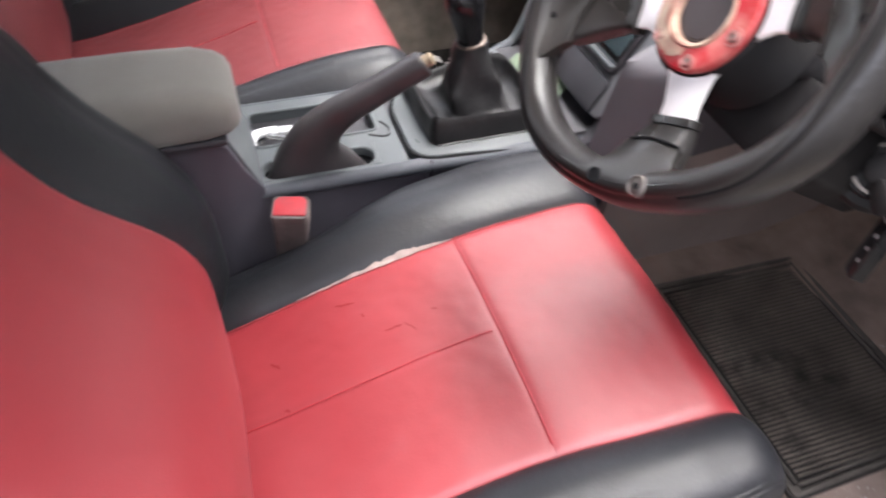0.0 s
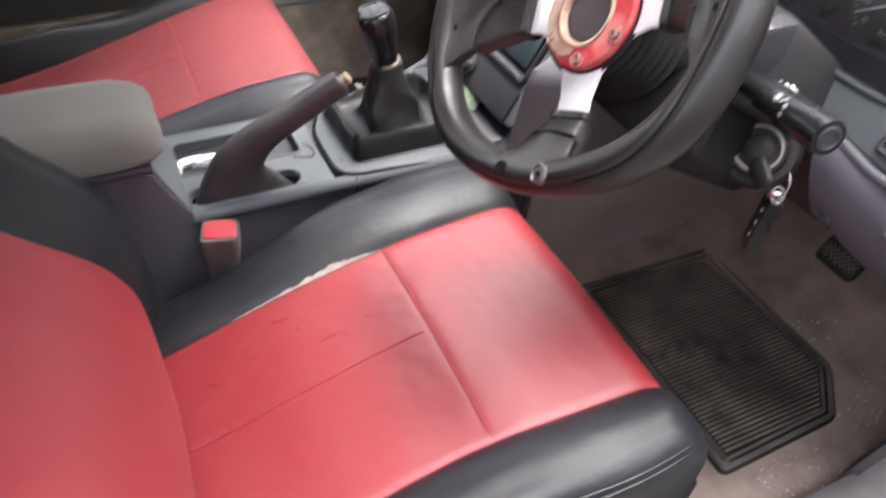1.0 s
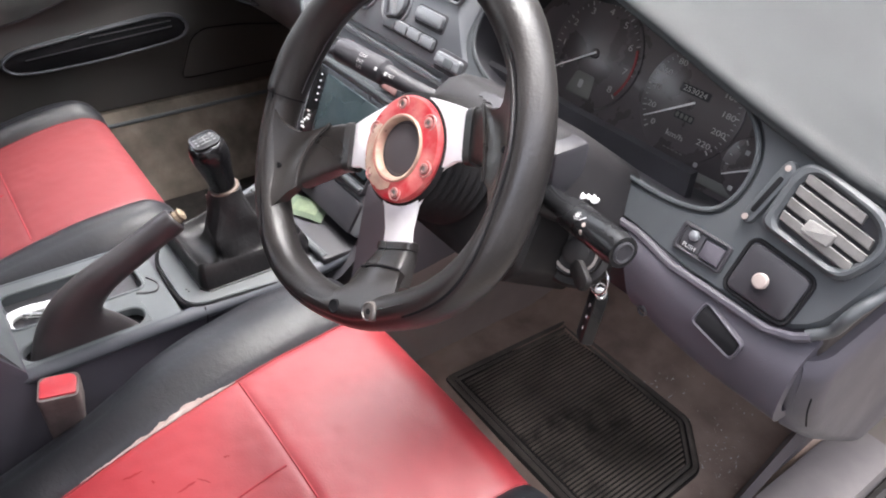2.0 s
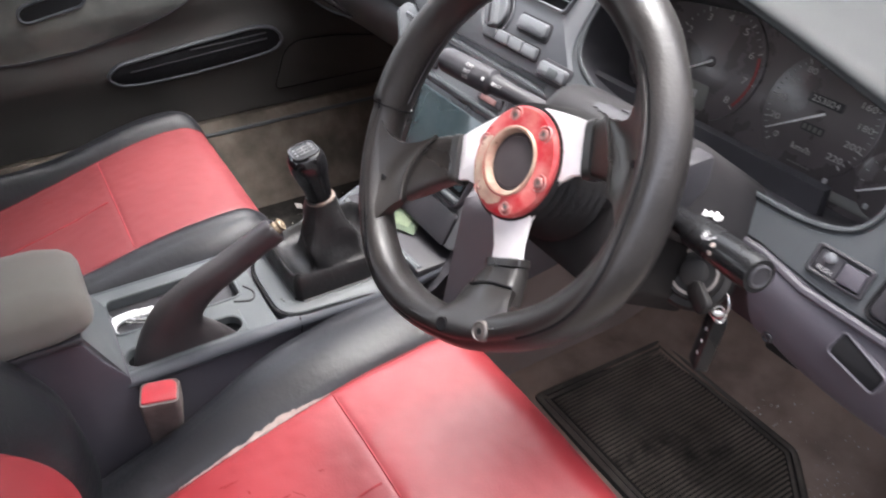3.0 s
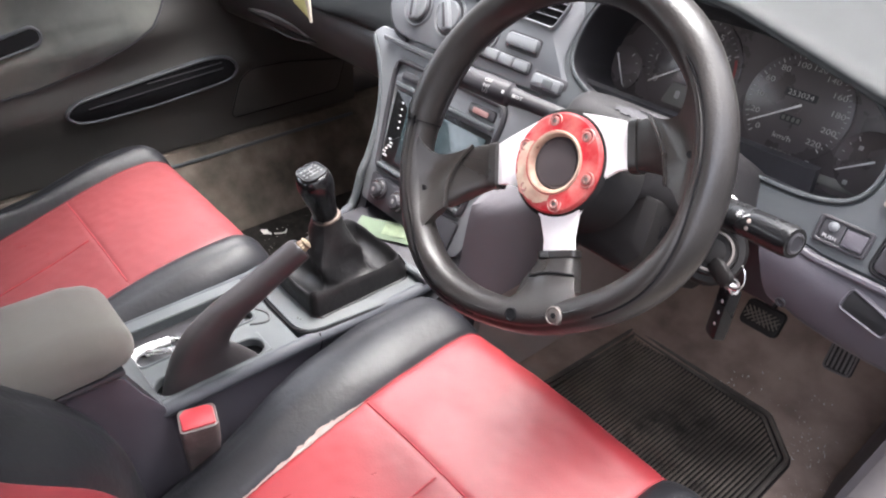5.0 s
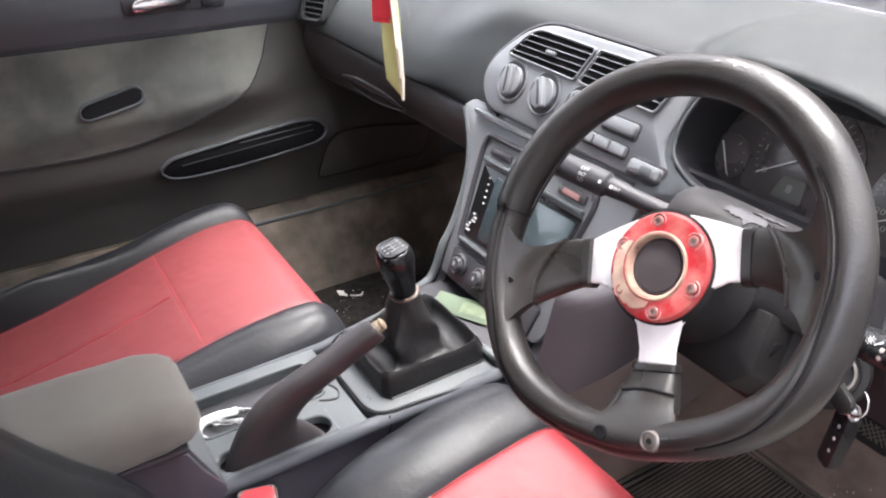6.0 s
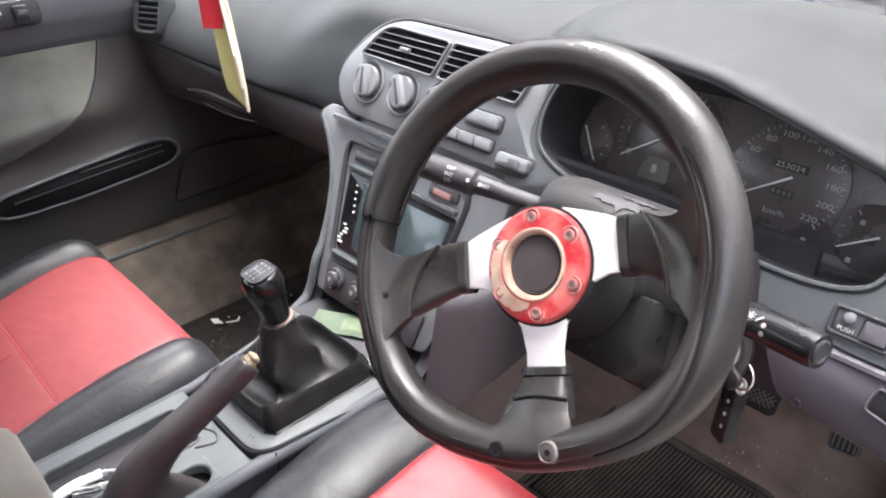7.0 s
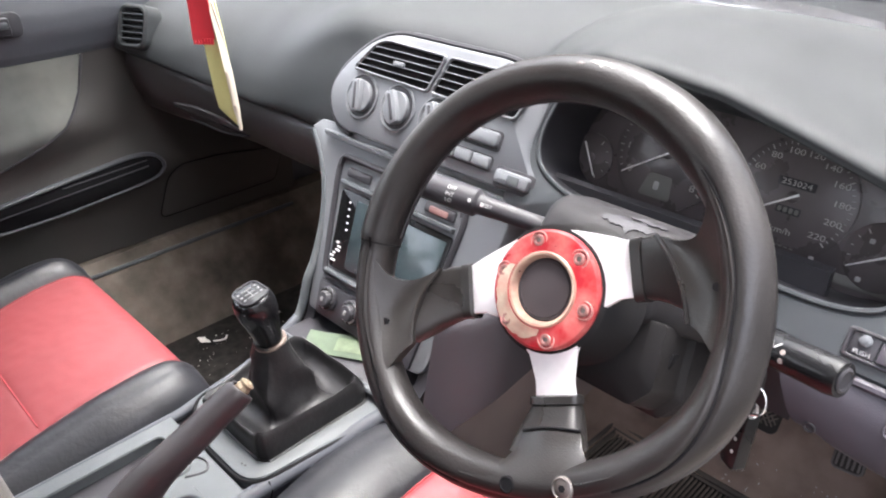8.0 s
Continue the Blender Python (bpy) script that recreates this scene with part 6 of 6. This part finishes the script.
part("eye", tube([(-0.020 + 0.0125 * math.cos(a), 0.306 + 0.0125 * math.sin(a), 0.309) for a in np.linspace(0, 2 * math.pi, 26)], 0.0034, 10), STEEL, hook, "swivel eye ring")
part("clip_pin", tube([(-0.038, 0.240, 0.310), (-0.028, 0.256, 0.311), (-0.022, 0.272, 0.311)], 0.0042, 10), STEEL, hook)

hook.location += V(0.014, -0.008, 0.0)

# ---- armrest ----
arm = thing("armrest", (0.035, 0.05, 0.06), "grey-beige fabric armrest lid on a dark plastic box", "armrest")


def arm_ring(y, x0, x1, z0, z1, r):
    return [(u, y, v) for u, v in soft_poly([(x0, z0, r * 0.5), (x1, z0, r * 0.5), (x1, z1, r), (x0, z1, r)], r, 6)]


part("box", loft([[(-0.055, y, 0.06), (0.088, y, 0.06), (0.088 + dx, y, z * 0.6 + 0.12), (0.086 + dx, y, z), (-0.03, y, z), (-0.05, y, z * 0.6 + 0.12)]
                  for y, z, dx in ((-0.30, 0.395, 0.006), (0.05, 0.395, 0.006), (0.165, 0.395, 0.006), (0.182, 0.385, 0.003), (0.196, 0.35, 0), (0.214, 0.317, -0.004), (0.218, 0.302, -0.006))]), LOWER, arm, "dark plastic storage box")
part("front_fillet", loft([[(-0.045 - 0.008 * k / 5, 0.1835 + 0.006 * k, 0.390 - 0.0145 * k), (0.080, 0.1835 + 0.006 * k, 0.390 - 0.0145 * k), (0.080, 0.17, 0.390 - 0.0145 * k), (-0.045, 0.17, 0.390 - 0.0145 * k)] for k in range(6)]), CONSOLE, arm)
lid = [arm_ring(-0.30, -0.020, 0.106, 0.402, 0.452, 0.03), arm_ring(-0.05, -0.022, 0.106, 0.402, 0.455, 0.03), arm_ring(0.10, -0.022, 0.104, 0.402, 0.456, 0.03), arm_ring(0.165, -0.021, 0.102, 0.402, 0.454, 0.03),
       arm_ring(0.188, -0.018, 0.099, 0.405, 0.447, 0.026), arm_ring(0.199, -0.012, 0.093, 0.411, 0.438, 0.016), arm_ring(0.203, -0.002, 0.084, 0.418, 0.430, 0.008)]
part("lid_cushion", loft(lid), ARM, arm, "soft worn fabric lid", angle=60)
part("lid_base", block(-0.016, 0.100, -0.30, 0.185, 0.396, 0.404, 0.003), DARKPL, arm)

# ---- seat belt buckle ----
bk = thing("seat_belt_buckle", (0.125, 0.2, 0.2), "dark seat belt buckle with a red release button", "seat belt buckle")
mb = axes(V(0.115, 0.236, 0.312), (0.28, 0.96, 0.0), (-0.96, 0.28, 0.10))
part("buckle_case", loft([[mb @ V(u * s - 0.10 * min(0, w + 0.02) * -1, v * s, w) for u, v in rrect(0.042, 0.035, 0.006, 4)] for w, s in ((-0.120, 0.62), (-0.075, 0.80), (-0.03, 0.96), (-0.004, 1.0), (0.0, 0.95))]), BUCKLE, bk)
part("release_button", plate(soft_poly([(-0.018, -0.013), (0.018, -0.013), (0.018, 0.010), (0.012, 0.015), (-0.012, 0.015), (-0.018, 0.010)], 0.003, 3), mb, 0.006, 0.0015, 0.0020), BUTTONRED, bk, "red release button")
part("buckle_stalk", tube([mb @ V(0, 0, -0.09), mb @ V(0.004, 0, -0.12), V(0.14, 0.20, 0.15)], 0.009, 8), RUBBER, bk)


# ---- seats ----
def seat(name, label, xc, yj, zs, hr, outer, wear, slope, roll=(0.052, 0.030), puff=0.007, red=RED):
    """A leather-covered car seat; hr: half width of the red panel; outer: side of its bolster by the door."""
    s = thing(name, (xc, yj + 0.2, 0.06), label, "car seat", "front seats")
    (wb, rs), side = roll, 0.105
    a1 = hr + wb
    a_end = a1 + rs * math.pi / 2 + side
    l0, rf, sy = 0.415, 0.048, 0.268
    s_end = l0 + rf * math.pi / 2 + 0.10

    def top(y):
        return sum(float(np.interp(y + d, (-0.1, 0.0, 0.1, 0.2, 0.27, 0.35, 0.42), slope)) for d in np.linspace(-0.04, 0.04, 9)) / 9

    def at(a, q, lift=0.0):
        b = abs(a)
        y, z, fade = q, top(min(q, l0)), 1.0
        if q > l0:
            th = min((q - l0) / rf, math.pi / 2)
            y, z, fade = l0 + rf * math.sin(th), z - rf * (1 - math.cos(th)), math.cos(th)
            z -= max(0.0, q - l0 - rf * math.pi / 2)
            y += 0.12 * max(0.0, q - l0 - rf * math.pi / 2) * -1
        x = b
        if b <= hr:
            z += puff * (1 - (b / hr) ** 2) * fade
        else:
            t = min(1.0, (b - hr) / wb)
            z += 0.016 * math.sin(2.2 * t) * (0.35 + 0.65 * fade)
            if outer < 0:
                z += 0.034 * math.sin(2.2 * t) * smooth01((0.24 - q) / 0.2)
            if b > a1:
                th = min((b - a1) / rs, math.pi / 2)
                x = a1 + rs * math.sin(th)
                z -= rs * (1 - math.cos(th)) + max(0.0, b - a1 - rs * math.pi / 2)
                x += 0.10 * max(0.0, b - a1 - rs * math.pi / 2) * -0.2
        if a * outer < 0 and outer > 0:
            x += 0.026 * smooth01((q - 0.10) / 0.16) * smooth01((b - hr) / (wb + rs)) * (1 - 0.6 * smooth01((q - l0) / 0.05))
        groove = 0.0030 * math.exp(-((b - hr) / 0.0035) ** 2)
        if b < hr:
            groove = max(groove, 0.0016 * math.exp(-((q - sy) / 0.0032) ** 2), 0.0014 * math.exp(-(a / 0.0035) ** 2) * smooth01((sy - 0.02 - q) / 0.03))
        z -= groove * fade
        z += 0.0012 * noise.noise(V(a * 22, q * 22, zs * 10 + xc)) + 0.0005 * noise.noise(V(a * 70, q * 70, xc))
        corner = smooth01((q - l0 + 0.09) / 0.20) * smooth01((b - hr) / 0.09)
        x *= 1 - 0.085 * corner
        widen = 1 + 0.06 * smooth01((q - 0.22) / 0.2) - 0.02 * smooth01((0.15 - q) / 0.15)
        z = max(z, zs - 0.180)
        return (xc + math.copysign(x * widen, a), yj + y, z + lift)

    a_red = np.linspace(-hr, hr, 71)
    a_bol = np.linspace(hr, a_end, 56)
    q_rear, q_front = np.linspace(-0.11 if outer < 0 else -0.07, sy, 84), np.linspace(sy, s_end, 88)
    part("rear_panel", skin([[at(a, q) for q in q_rear] for a in a_red], 0.006), red, s, "worn red leather rear panel", angle=60)
    part("front_panel", skin([[at(a, q) for q in q_front] for a in a_red], 0.006), red, s, "smooth red leather front panel", angle=60)
    qs = np.concatenate([q_rear[:-1:2], q_front[::2]])
    for sd in (1, -1):
        g = [[at(sd * a, q) for q in qs] for a in (a_bol if sd > 0 else a_bol[::-1])]
        part("side_bolster", skin(g, 0.006), BLACK, s, "creased black leather bolster", angle=60)
    for sd in (1, -1):
        part("seam", tube([Vector(at(sd * hr, q, 0.0012)) for q in q_rear[::4]] + [Vector(at(sd * hr, q, 0.0012)) for q in q_front[1::4]], 0.0011, 5), CRACK, s)
        for aa in (hr + wb + rs * 0.9, hr + wb + rs * 0.9 + 0.007) if sd == outer and outer > 0 else ():
            part("bolster_stitching", tube([Vector(at(sd * aa, q, -0.0004)) for q in qs[4:]], 0.0011, 6), BLACK, s)
    part("centre_seam", tube([Vector(at(0.0, q, 0.0008)) for q in q_rear[6::3]], 0.0010, 5), SEAM, s)
    part("cross_seam", tube([Vector(at(a, sy, 0.0010)) for a in a_red[1:-1:3]], 0.0012, 5), SEAM, s)
    part("foam_core", loft([[(xc + sx * (hr + 0.035), y, z) for sx, y, z in ((-1, yj - 0.03, zs - 0.17), (1, yj - 0.03, zs - 0.17), (1, yj + l0 + 0.01, zs - 0.17), (-1, yj + l0 + 0.01, zs - 0.17))],
                            [(xc + sx * (hr + 0.035), y, z) for sx, y, z in ((-1, yj - 0.03, zs - 0.135), (1, yj - 0.03, zs - 0.135), (1, yj + l0 + 0.01, zs - 0.04), (-1, yj + l0 + 0.01, zs - 0.04))]]), RUBBER, s)
    part("seat_base", block(xc - hr - 0.06, xc + hr + 0.06, yj - 0.05, yj + 0.40, 0.10, zs - 0.16, 0.012), DARKPL, s, "dark plastic seat base")
    for sx in (-1, 1):
        part("seat_rail", block(xc + sx * (hr + 0.02) - 0.016, xc + sx * (hr + 0.02) + 0.016, yj - 0.1, yj + 0.50, 0.045, 0.10, 0.004), SILL, s, "grey metal seat rail")

    # backrest
    up, fw = V(0, -0.34, 0.94).normalized(), V(0, 0.94, 0.34).normalized()
    base = V(xc, yj - 0.048, zs - 0.095) if outer < 0 else V(xc, yj - 0.004, zs - 0.085)
    hb_, wbb, rb = hr + 0.008, 0.062, 0.035
    ab_end = hb_ + wbb + rb * math.pi / 2 + 0.09

    def back(a, t):
        b = abs(a)
        h = 0.048 * math.exp(-((t - 0.14) / 0.11) ** 2) - 0.02 * smooth01((0.05 - t) / 0.06)
        x = b
        if b <= hb_:
            h += 0.010 * (1 - (b / hb_) ** 2)
        else:
            u = min(1.0, (b - hb_) / wbb)
            h += 0.020 * math.sin(2.2 * u)
            if b > hb_ + wbb:
                th = min((b - hb_ - wbb) / rb, math.pi / 2)
                x = hb_ + wbb + rb * math.sin(th)
                h -= rb * (1 - math.cos(th)) + max(0.0, b - hb_ - wbb - rb * math.pi / 2)
        h -= 0.005 * math.exp(-((b - hb_) / 0.004) ** 2)
        end = smooth01((t - 0.50) / 0.12)
        h -= 0.06 * end * end
        x *= 1 + 0.05 * smooth01(t / 0.3) - 0.12 * end
        rise_t = smooth01(t / 0.30)
        k, out_x = (1 - 0.30 * rise_t) if a * outer < 0 else (1 + 0.10 * rise_t), hb_ + wbb + rb
        x = x * k if b <= hb_ else hb_ * k + (x - hb_) * (out_x - hb_ * k) / (out_x - hb_)
        h += 0.0015 * noise.noise(V(a * 18, t * 18, xc + 5))
        return tuple(base + V(math.copysign(x, a), 0, 0) + up * t + fw * h)

    ts = np.linspace(0.0, 0.62, 110)
    part("back_panel", skin([[back(a, t) for t in ts] for a in np.linspace(-hb_, hb_, 61)], 0.006), red, s, "red leather backrest panel", angle=60)
    for sd in (1, -1):
        av = np.linspace(hb_, ab_end, 50)
        part("back_bolster", skin([[back(sd * a, t) for t in ts] for a in (av if sd > 0 else av[::-1])], 0.006), BLACK, s, "black leather backrest bolster", angle=60)
        part("back_seam", tube([Vector(back(sd * hb_, t)) + fw * 0.001 for t in ts[::3]], 0.0011, 5), CRACK, s)
    part("back_shell", loft([[base + V(x, 0, 0) + up * t + fw * h for x, h in ((-hr - 0.07, -0.07), (hr + 0.07, -0.07), (hr + 0.06, -0.02), (-hr - 0.06, -0.02))] for t in (0.0, 0.3, 0.58)]), BLACK, s)

    # wear: strips of torn cover and cracks
    for a0, a1_, q0, q1, w in wear:
        n = 90
        g = []
        for i in range(n + 1):
            f = i / n
            q = q0 + (q1 - q0) * f
            a = a0 + (a1_ - a0) * f + (0.003 * noise.noise(V(f * 4, a0 * 50, 2)) if abs(a0) > hr + 0.01 else 0.0)
            env = math.sin(math.pi * f) ** 0.6
            lo_ = w * env * (0.75 + 0.45 * noise.noise(V(f * 3.1, a0 * 40, q0 * 10)) + 0.35 * noise.noise(V(f * 17, a0 * 40, 3)) + 0.2 * noise.noise(V(f * 47, a0 * 30, 5)))
            hi_ = w * env * (0.55 + 0.4 * noise.noise(V(f * 3.7, a0 * 40 + 9, q0 * 10)) + 0.35 * noise.noise(V(f * 21, a0 * 40, 7)) + 0.2 * noise.noise(V(f * 53, a0 * 30, 8)))
            lo_, hi_ = max(0.0002, lo_), max(0.0002, hi_)
            g.append([at(a - lo_ + (lo_ + hi_) * k, q, 0.0012 + 0.0006 * noise.noise(V(f * 60, k * 3, 1))) for k in (0, 0.3, 0.7, 1)])
        part("torn_strip", skin(g, 0.0014), TORN, s, "pale torn backing showing through")
    rng = random.Random(int(xc * 1000) + 7)
    for k in range(7):
        a, q, turn = rng.uniform(-0.85, 0.10) * hr, rng.uniform(0.02, sy - 0.05), rng.gauss(0.9, 0.35)
        long_, wide_, g = rng.uniform(0.003, 0.013), rng.uniform(0.0006, 0.0017), []
        for f in np.linspace(-1, 1, 12):
            env = (1 - f * f) ** 0.5 * (0.55 + 0.8 * abs(noise.noise(V(f * 4, k, zs))))
            da, dq = long_ * f * math.cos(turn) + 0.002 * noise.noise(V(f * 2, k, 8)), long_ * f * math.sin(turn)
            g.append([at(a + da - wide_ * env * e * math.sin(turn), q + dq + wide_ * env * e * math.cos(turn), 0.0003) for e in (-1, 0, 1)])
        part("scuff", skin(g, 0.0004), SCUFF, s)
    return s, at, back


seat("driver_seat", "red and black leather driver's seat, torn along the seams", 0.335, 0.132, 0.296, 0.137, 1,
     [(-0.1375, -0.1370, 0.118, 0.266, 0.0048), (0.142, 0.140, 0.075, 0.128, 0.0048), (0.190, 0.183, 0.085, 0.125, 0.0040), (0.182, 0.172, 0.120, 0.150, 0.0032), (0.176, 0.170, 0.162, 0.178, 0.0024), (-0.138, -0.137, 0.09, 0.16, 0.0015)], (0.200, 0.223, 0.254, 0.287, 0.300, 0.306, 0.308))
seat("passenger_seat", "faded red and black leather passenger seat slid further back", -0.372, 0.008, 0.284, 0.150, -1,
     [(0.151, 0.151, 0.185, 0.235, 0.0016)], (0.195, 0.206, 0.229, 0.257, 0.278, 0.297, 0.302), (0.044, 0.046), 0.003, FADED)

# ---- floor mats ----
dm = thing("floor_mat", (0.33, 0.86, 0.048), "ribbed black rubber floor mat, dirty, in the driver's footwell", "floor mat", "floor mats")
MM = axes((0, 0, 0.046), (1, 0, 0), (0, 1, 0))
mo = soft_poly([(0.142, 0.742), (0.500, 0.742), (0.494, 0.945), (0.425, 1.010), (0.150, 1.008)], 0.012, 4)
mi = inset(mo, 0.020)
part("mat_base", plate(mo, MM, 0.006, 0.002, 0.005), MAT, dm)
part("mat_border", bezel(inset(mo, 0.003), inset(mo, 0.010), MM, 0.006, 0.002, 0.0105), MATEDGE, dm, "raised dusty border")
part("mat_border", bezel(inset(mo, 0.014), inset(mo, 0.019), MM, 0.006, 0.002, 0.0090), MATEDGE, dm)
turned_line = [(v, u) for u, v in mi]
for k in range(52):
    xx = 0.170 + k * 0.0066
    if xx > 0.474:
        break
    a, b_ = inside_span(turned_line, xx)
    part("rib", loft([[(xx - 0.0015, y, 0.050), (xx - 0.0011, y, 0.0545), (xx + 0.0011, y, 0.0545), (xx + 0.0015, y, 0.050)] for y in (a + 0.004, b_ - 0.004)]), MATRIB, dm, angle=None)
pm = thing("floor_mat", (-0.37, 0.75, 0.048), "dark dusty floor mat in the passenger footwell", "floor mat", "floor mats")
po = soft_poly([(-0.600, 0.50), (-0.15, 0.50), (-0.145, 0.95), (-0.25, 1.02), (-0.600, 1.02)], 0.02, 4)
part("mat_base", plate(po, MM, 0.006, 0.002, 0.006), material("pile_mat", (0.015, 0.0135, 0.0128), 1.0, 0.4, 60, 1.0, 300, dirt=(0.045, 0.040, 0.036), dirt_amount=0.5, dirt_scale=30, spec=0.1), pm)
part("mat_edge", ring_tube(inset(po, 0.002), MM, 0.0035, 6, 0.006), RUBBER, pm)

rng = random.Random(5)
scrap = thing("paper_scrap", (-0.545, 0.635, 0.053), "torn scrap of white paper on the mat", "paper scrap")
g = [[V(-0.545 + u + 0.004 * math.sin(v * 300), 0.635 + v, 0.0545 + 0.004 * abs(math.sin(u * 150 + v * 90))) for v in np.linspace(-0.006, 0.007, 6)] for u in np.linspace(-0.011, 0.012, 9)]
part("scrap", skin(g, 0.0006), PAPER, scrap)
scrap2 = thing("paper_scrap", (-0.52, 0.655, 0.053), "small curl of white paper on the mat", "paper scrap")
part("scrap", tube(spline([(-0.530, 0.648, 0.056), (-0.522, 0.656, 0.057), (-0.520, 0.668, 0.056), (-0.528, 0.676, 0.056)], 5), 0.0018, 6), PAPER, scrap2)


def crumbs(name, label, n, box, z, size, mat, rise=0.0):
    bm = bmesh.new()
    for _ in range(n):
        x, y_ = rng.uniform(box[0], box[1]), rng.uniform(box[2], box[3])
        s = size * rng.uniform(0.4, 1.3)
        p = [bm.verts.new((x + s * rng.uniform(-1, 1), y_ + s * rng.uniform(-1, 1), z + rise * max(0.0, y_ - 0.98) + s * h)) for h in (0, 0, 0, 0.9)]
        for f in ((0, 1, 2), (0, 1, 3), (1, 2, 3), (0, 2, 3)):
            bm.faces.new([p[i] for i in f])
    return lone(name, bm, mat, label, "debris", "stuff", angle=None)


crumbs("debris", "pale crumbs and grit on the passenger mat", 230, (-0.56, -0.18, 0.53, 0.80), 0.0525, 0.0021, PAPER)
crumbs("debris", "pale grit on the driver's carpet", 90, (0.16, 0.50, 1.0, 1.09), 0.045, 0.0024, PAPER, 0.28)
crumbs("debris", "pale grit beside the rubber mat", 260, (0.500, 0.560, 0.78, 0.99), 0.0415, 0.0020, PAPER)
crumbs("debris", "grit between the ribs of the rubber mat", 160, (0.20, 0.46, 0.78, 0.97), 0.0525, 0.0012, SILL)
crumbs("debris", "clods of dry mud beside the tunnel", 26, (0.112, 0.175, 1.012, 1.060), 0.046, 0.0060, PLASTER, 0.28)
crumbs("debris", "spilt grit at the corner of the rubber mat", 90, (0.462, 0.520, 0.955, 1.030), 0.0425, 0.0024, PAPER, 0.28)

# ---- pedals ----
pedal = thing("accelerator_pedal", (0.495, 0.97, 0.24), "worn ribbed metal accelerator pedal", "pedal")
mpd = axes((0.497, 0.955, 0.259), (1, 0, 0.1), (0, 0.55, 0.8))
part("pedal_pad", plate(rrect(0.036, 0.048, 0.006, 4), mpd, 0.008, 0.003, 0.0), RUBBER, pedal)
part("pedal_rim", ring_tube(rrect(0.034, 0.046, 0.006, 4), mpd, 0.0014, 6, 0.001), SILL, pedal, "worn bright edge")
for k in range(5):
    part("pedal_rib", plate(rrect(0.0026, 0.040, 0.001, 2, -0.0124 + 0.0062 * k, 0), mpd, 0.004, 0.001, 0.003), SILL, pedal)
part("pedal_arm", tube([mpd @ V(0, 0.0, -0.008), (0.495, 1.02, 0.32), (0.49, 1.10, 0.50)], 0.008, 8), DARKPL, pedal)
brake = thing("brake_pedal", (0.38, 0.95, 0.2), "dark brake pedal with a crossed grip pattern under the column", "pedal")
mpd = axes((0.380, 0.96, 0.247), (1, 0, 0), (0, 0.5, 0.85))
part("pedal_pad", plate(rrect(0.058, 0.040, 0.008, 4), mpd, 0.010, 0.003, 0.0), RUBBER, brake)
for k in range(-3, 4):
    for tilt in (0.8, -0.8):
        u = 0.0072 * k
        r_ = 0.026 if abs(k) < 2 else (0.022 if abs(k) == 2 else 0.012)
        part("grip_rib", plate(rrect(r_ * 1.15, 0.0018, 0.0008, 2), mpd @ Matrix.Translation((u, 0, 0)) @ Matrix.Rotation(tilt, 4, "Z"), 0.003, 0.0006, 0.0018), MATEDGE, brake)
part("pedal_arm", tube([mpd @ V(0, 0.0, -0.012), (0.375, 1.03, 0.34), (0.36, 1.08, 0.52)], 0.009, 8), DARKPL, brake)

# seat rail bracket by the sill
br = thing("seat_bracket", (0.548, 0.66, 0.05), "grey metal seat rail foot with a bright bolt", "bracket")
part("foot", loft([[(0.520, y, 0.042), (0.560, y, 0.042), (0.560, y, z), (0.520, y, z)] for y, z in ((0.60, 0.085), (0.645, 0.082), (0.665, 0.062), (0.700, 0.056))]), SILL, br)
part("foot_slot", block(0.532, 0.538, 0.61, 0.655, 0.080, 0.0860, 0.001), SHADOW, br)
part("bolt", lathe([(0.010, 0), (0.010, 0.006), (0.008, 0.008), (0, 0.008)], axes((0.548, 0.682, 0.058), (1, 0, 0), (0, 1, 0.1)), 6), CHROME, br, "bright hexagon bolt")

# ---- pennant hanging over the dash ----
pen = thing("hanging_pennant", (0.005, 0.47, 0.70), "red and pale yellow felt pennant hanging on a cord", "pennant")
MP = axes((0.012, 0.47, 0.675), (0.62, 0.45, 0), (-0.02, -0.02, 1))


def cloth(outline_l, outline_r, vs, w):
    g = []
    for f in np.linspace(0, 1, 7):
        g.append([MP @ V((l + (r - l) * f) * 0.62, v, w + 0.003 * math.sin(30 * v + 2 * f)) for l, r, v in zip(outline_l, outline_r, vs)])
    return skin(g, 0.0016)


part("yellow_cloth", cloth([-0.022, -0.020, -0.017, -0.014, -0.011, -0.002, 0.016], [0.004, 0.008, 0.012, 0.016, 0.018, 0.019, 0.0185], [0.115, 0.090, 0.065, 0.040, 0.022, 0.016, 0.004], 0.0), FELTYEL, pen, "pale yellow felt strip")
part("cream_edge", cloth([-0.006, 0.001, 0.008, 0.013, 0.0165], [0.002, 0.009, 0.0145, 0.019, 0.0205], [0.115, 0.085, 0.055, 0.025, 0.002], 0.002), CREAM, pen, "cream folded edge")
part("red_cloth", cloth([-0.034, -0.033, -0.032, -0.031], [-0.004, -0.003, -0.002, -0.002], [0.20, 0.15, 0.11, 0.083], 0.004), FELTRED, pen, "red felt top")
for k in range(7):
    part("fringe", tube([MP @ V(-0.0185 + 0.0027 * k, 0.084, 0.0045), MP @ V(-0.0187 + 0.0027 * k, 0.079, 0.0045)], 0.0013, 5), FELTRED, pen)
part("cord", tube([MP @ V(-0.012, 0.20, 0.004), (0.0, 0.46, 0.95), (0.0, 0.44, 1.045)], 0.0012, 6), CREAM, pen)

# flecks of paint on the dash top
crumbs("debris", "pale flecks on the dash top", 10, (0.1, 0.42, 0.90, 1.02), 0.752, 0.0010, SILL)
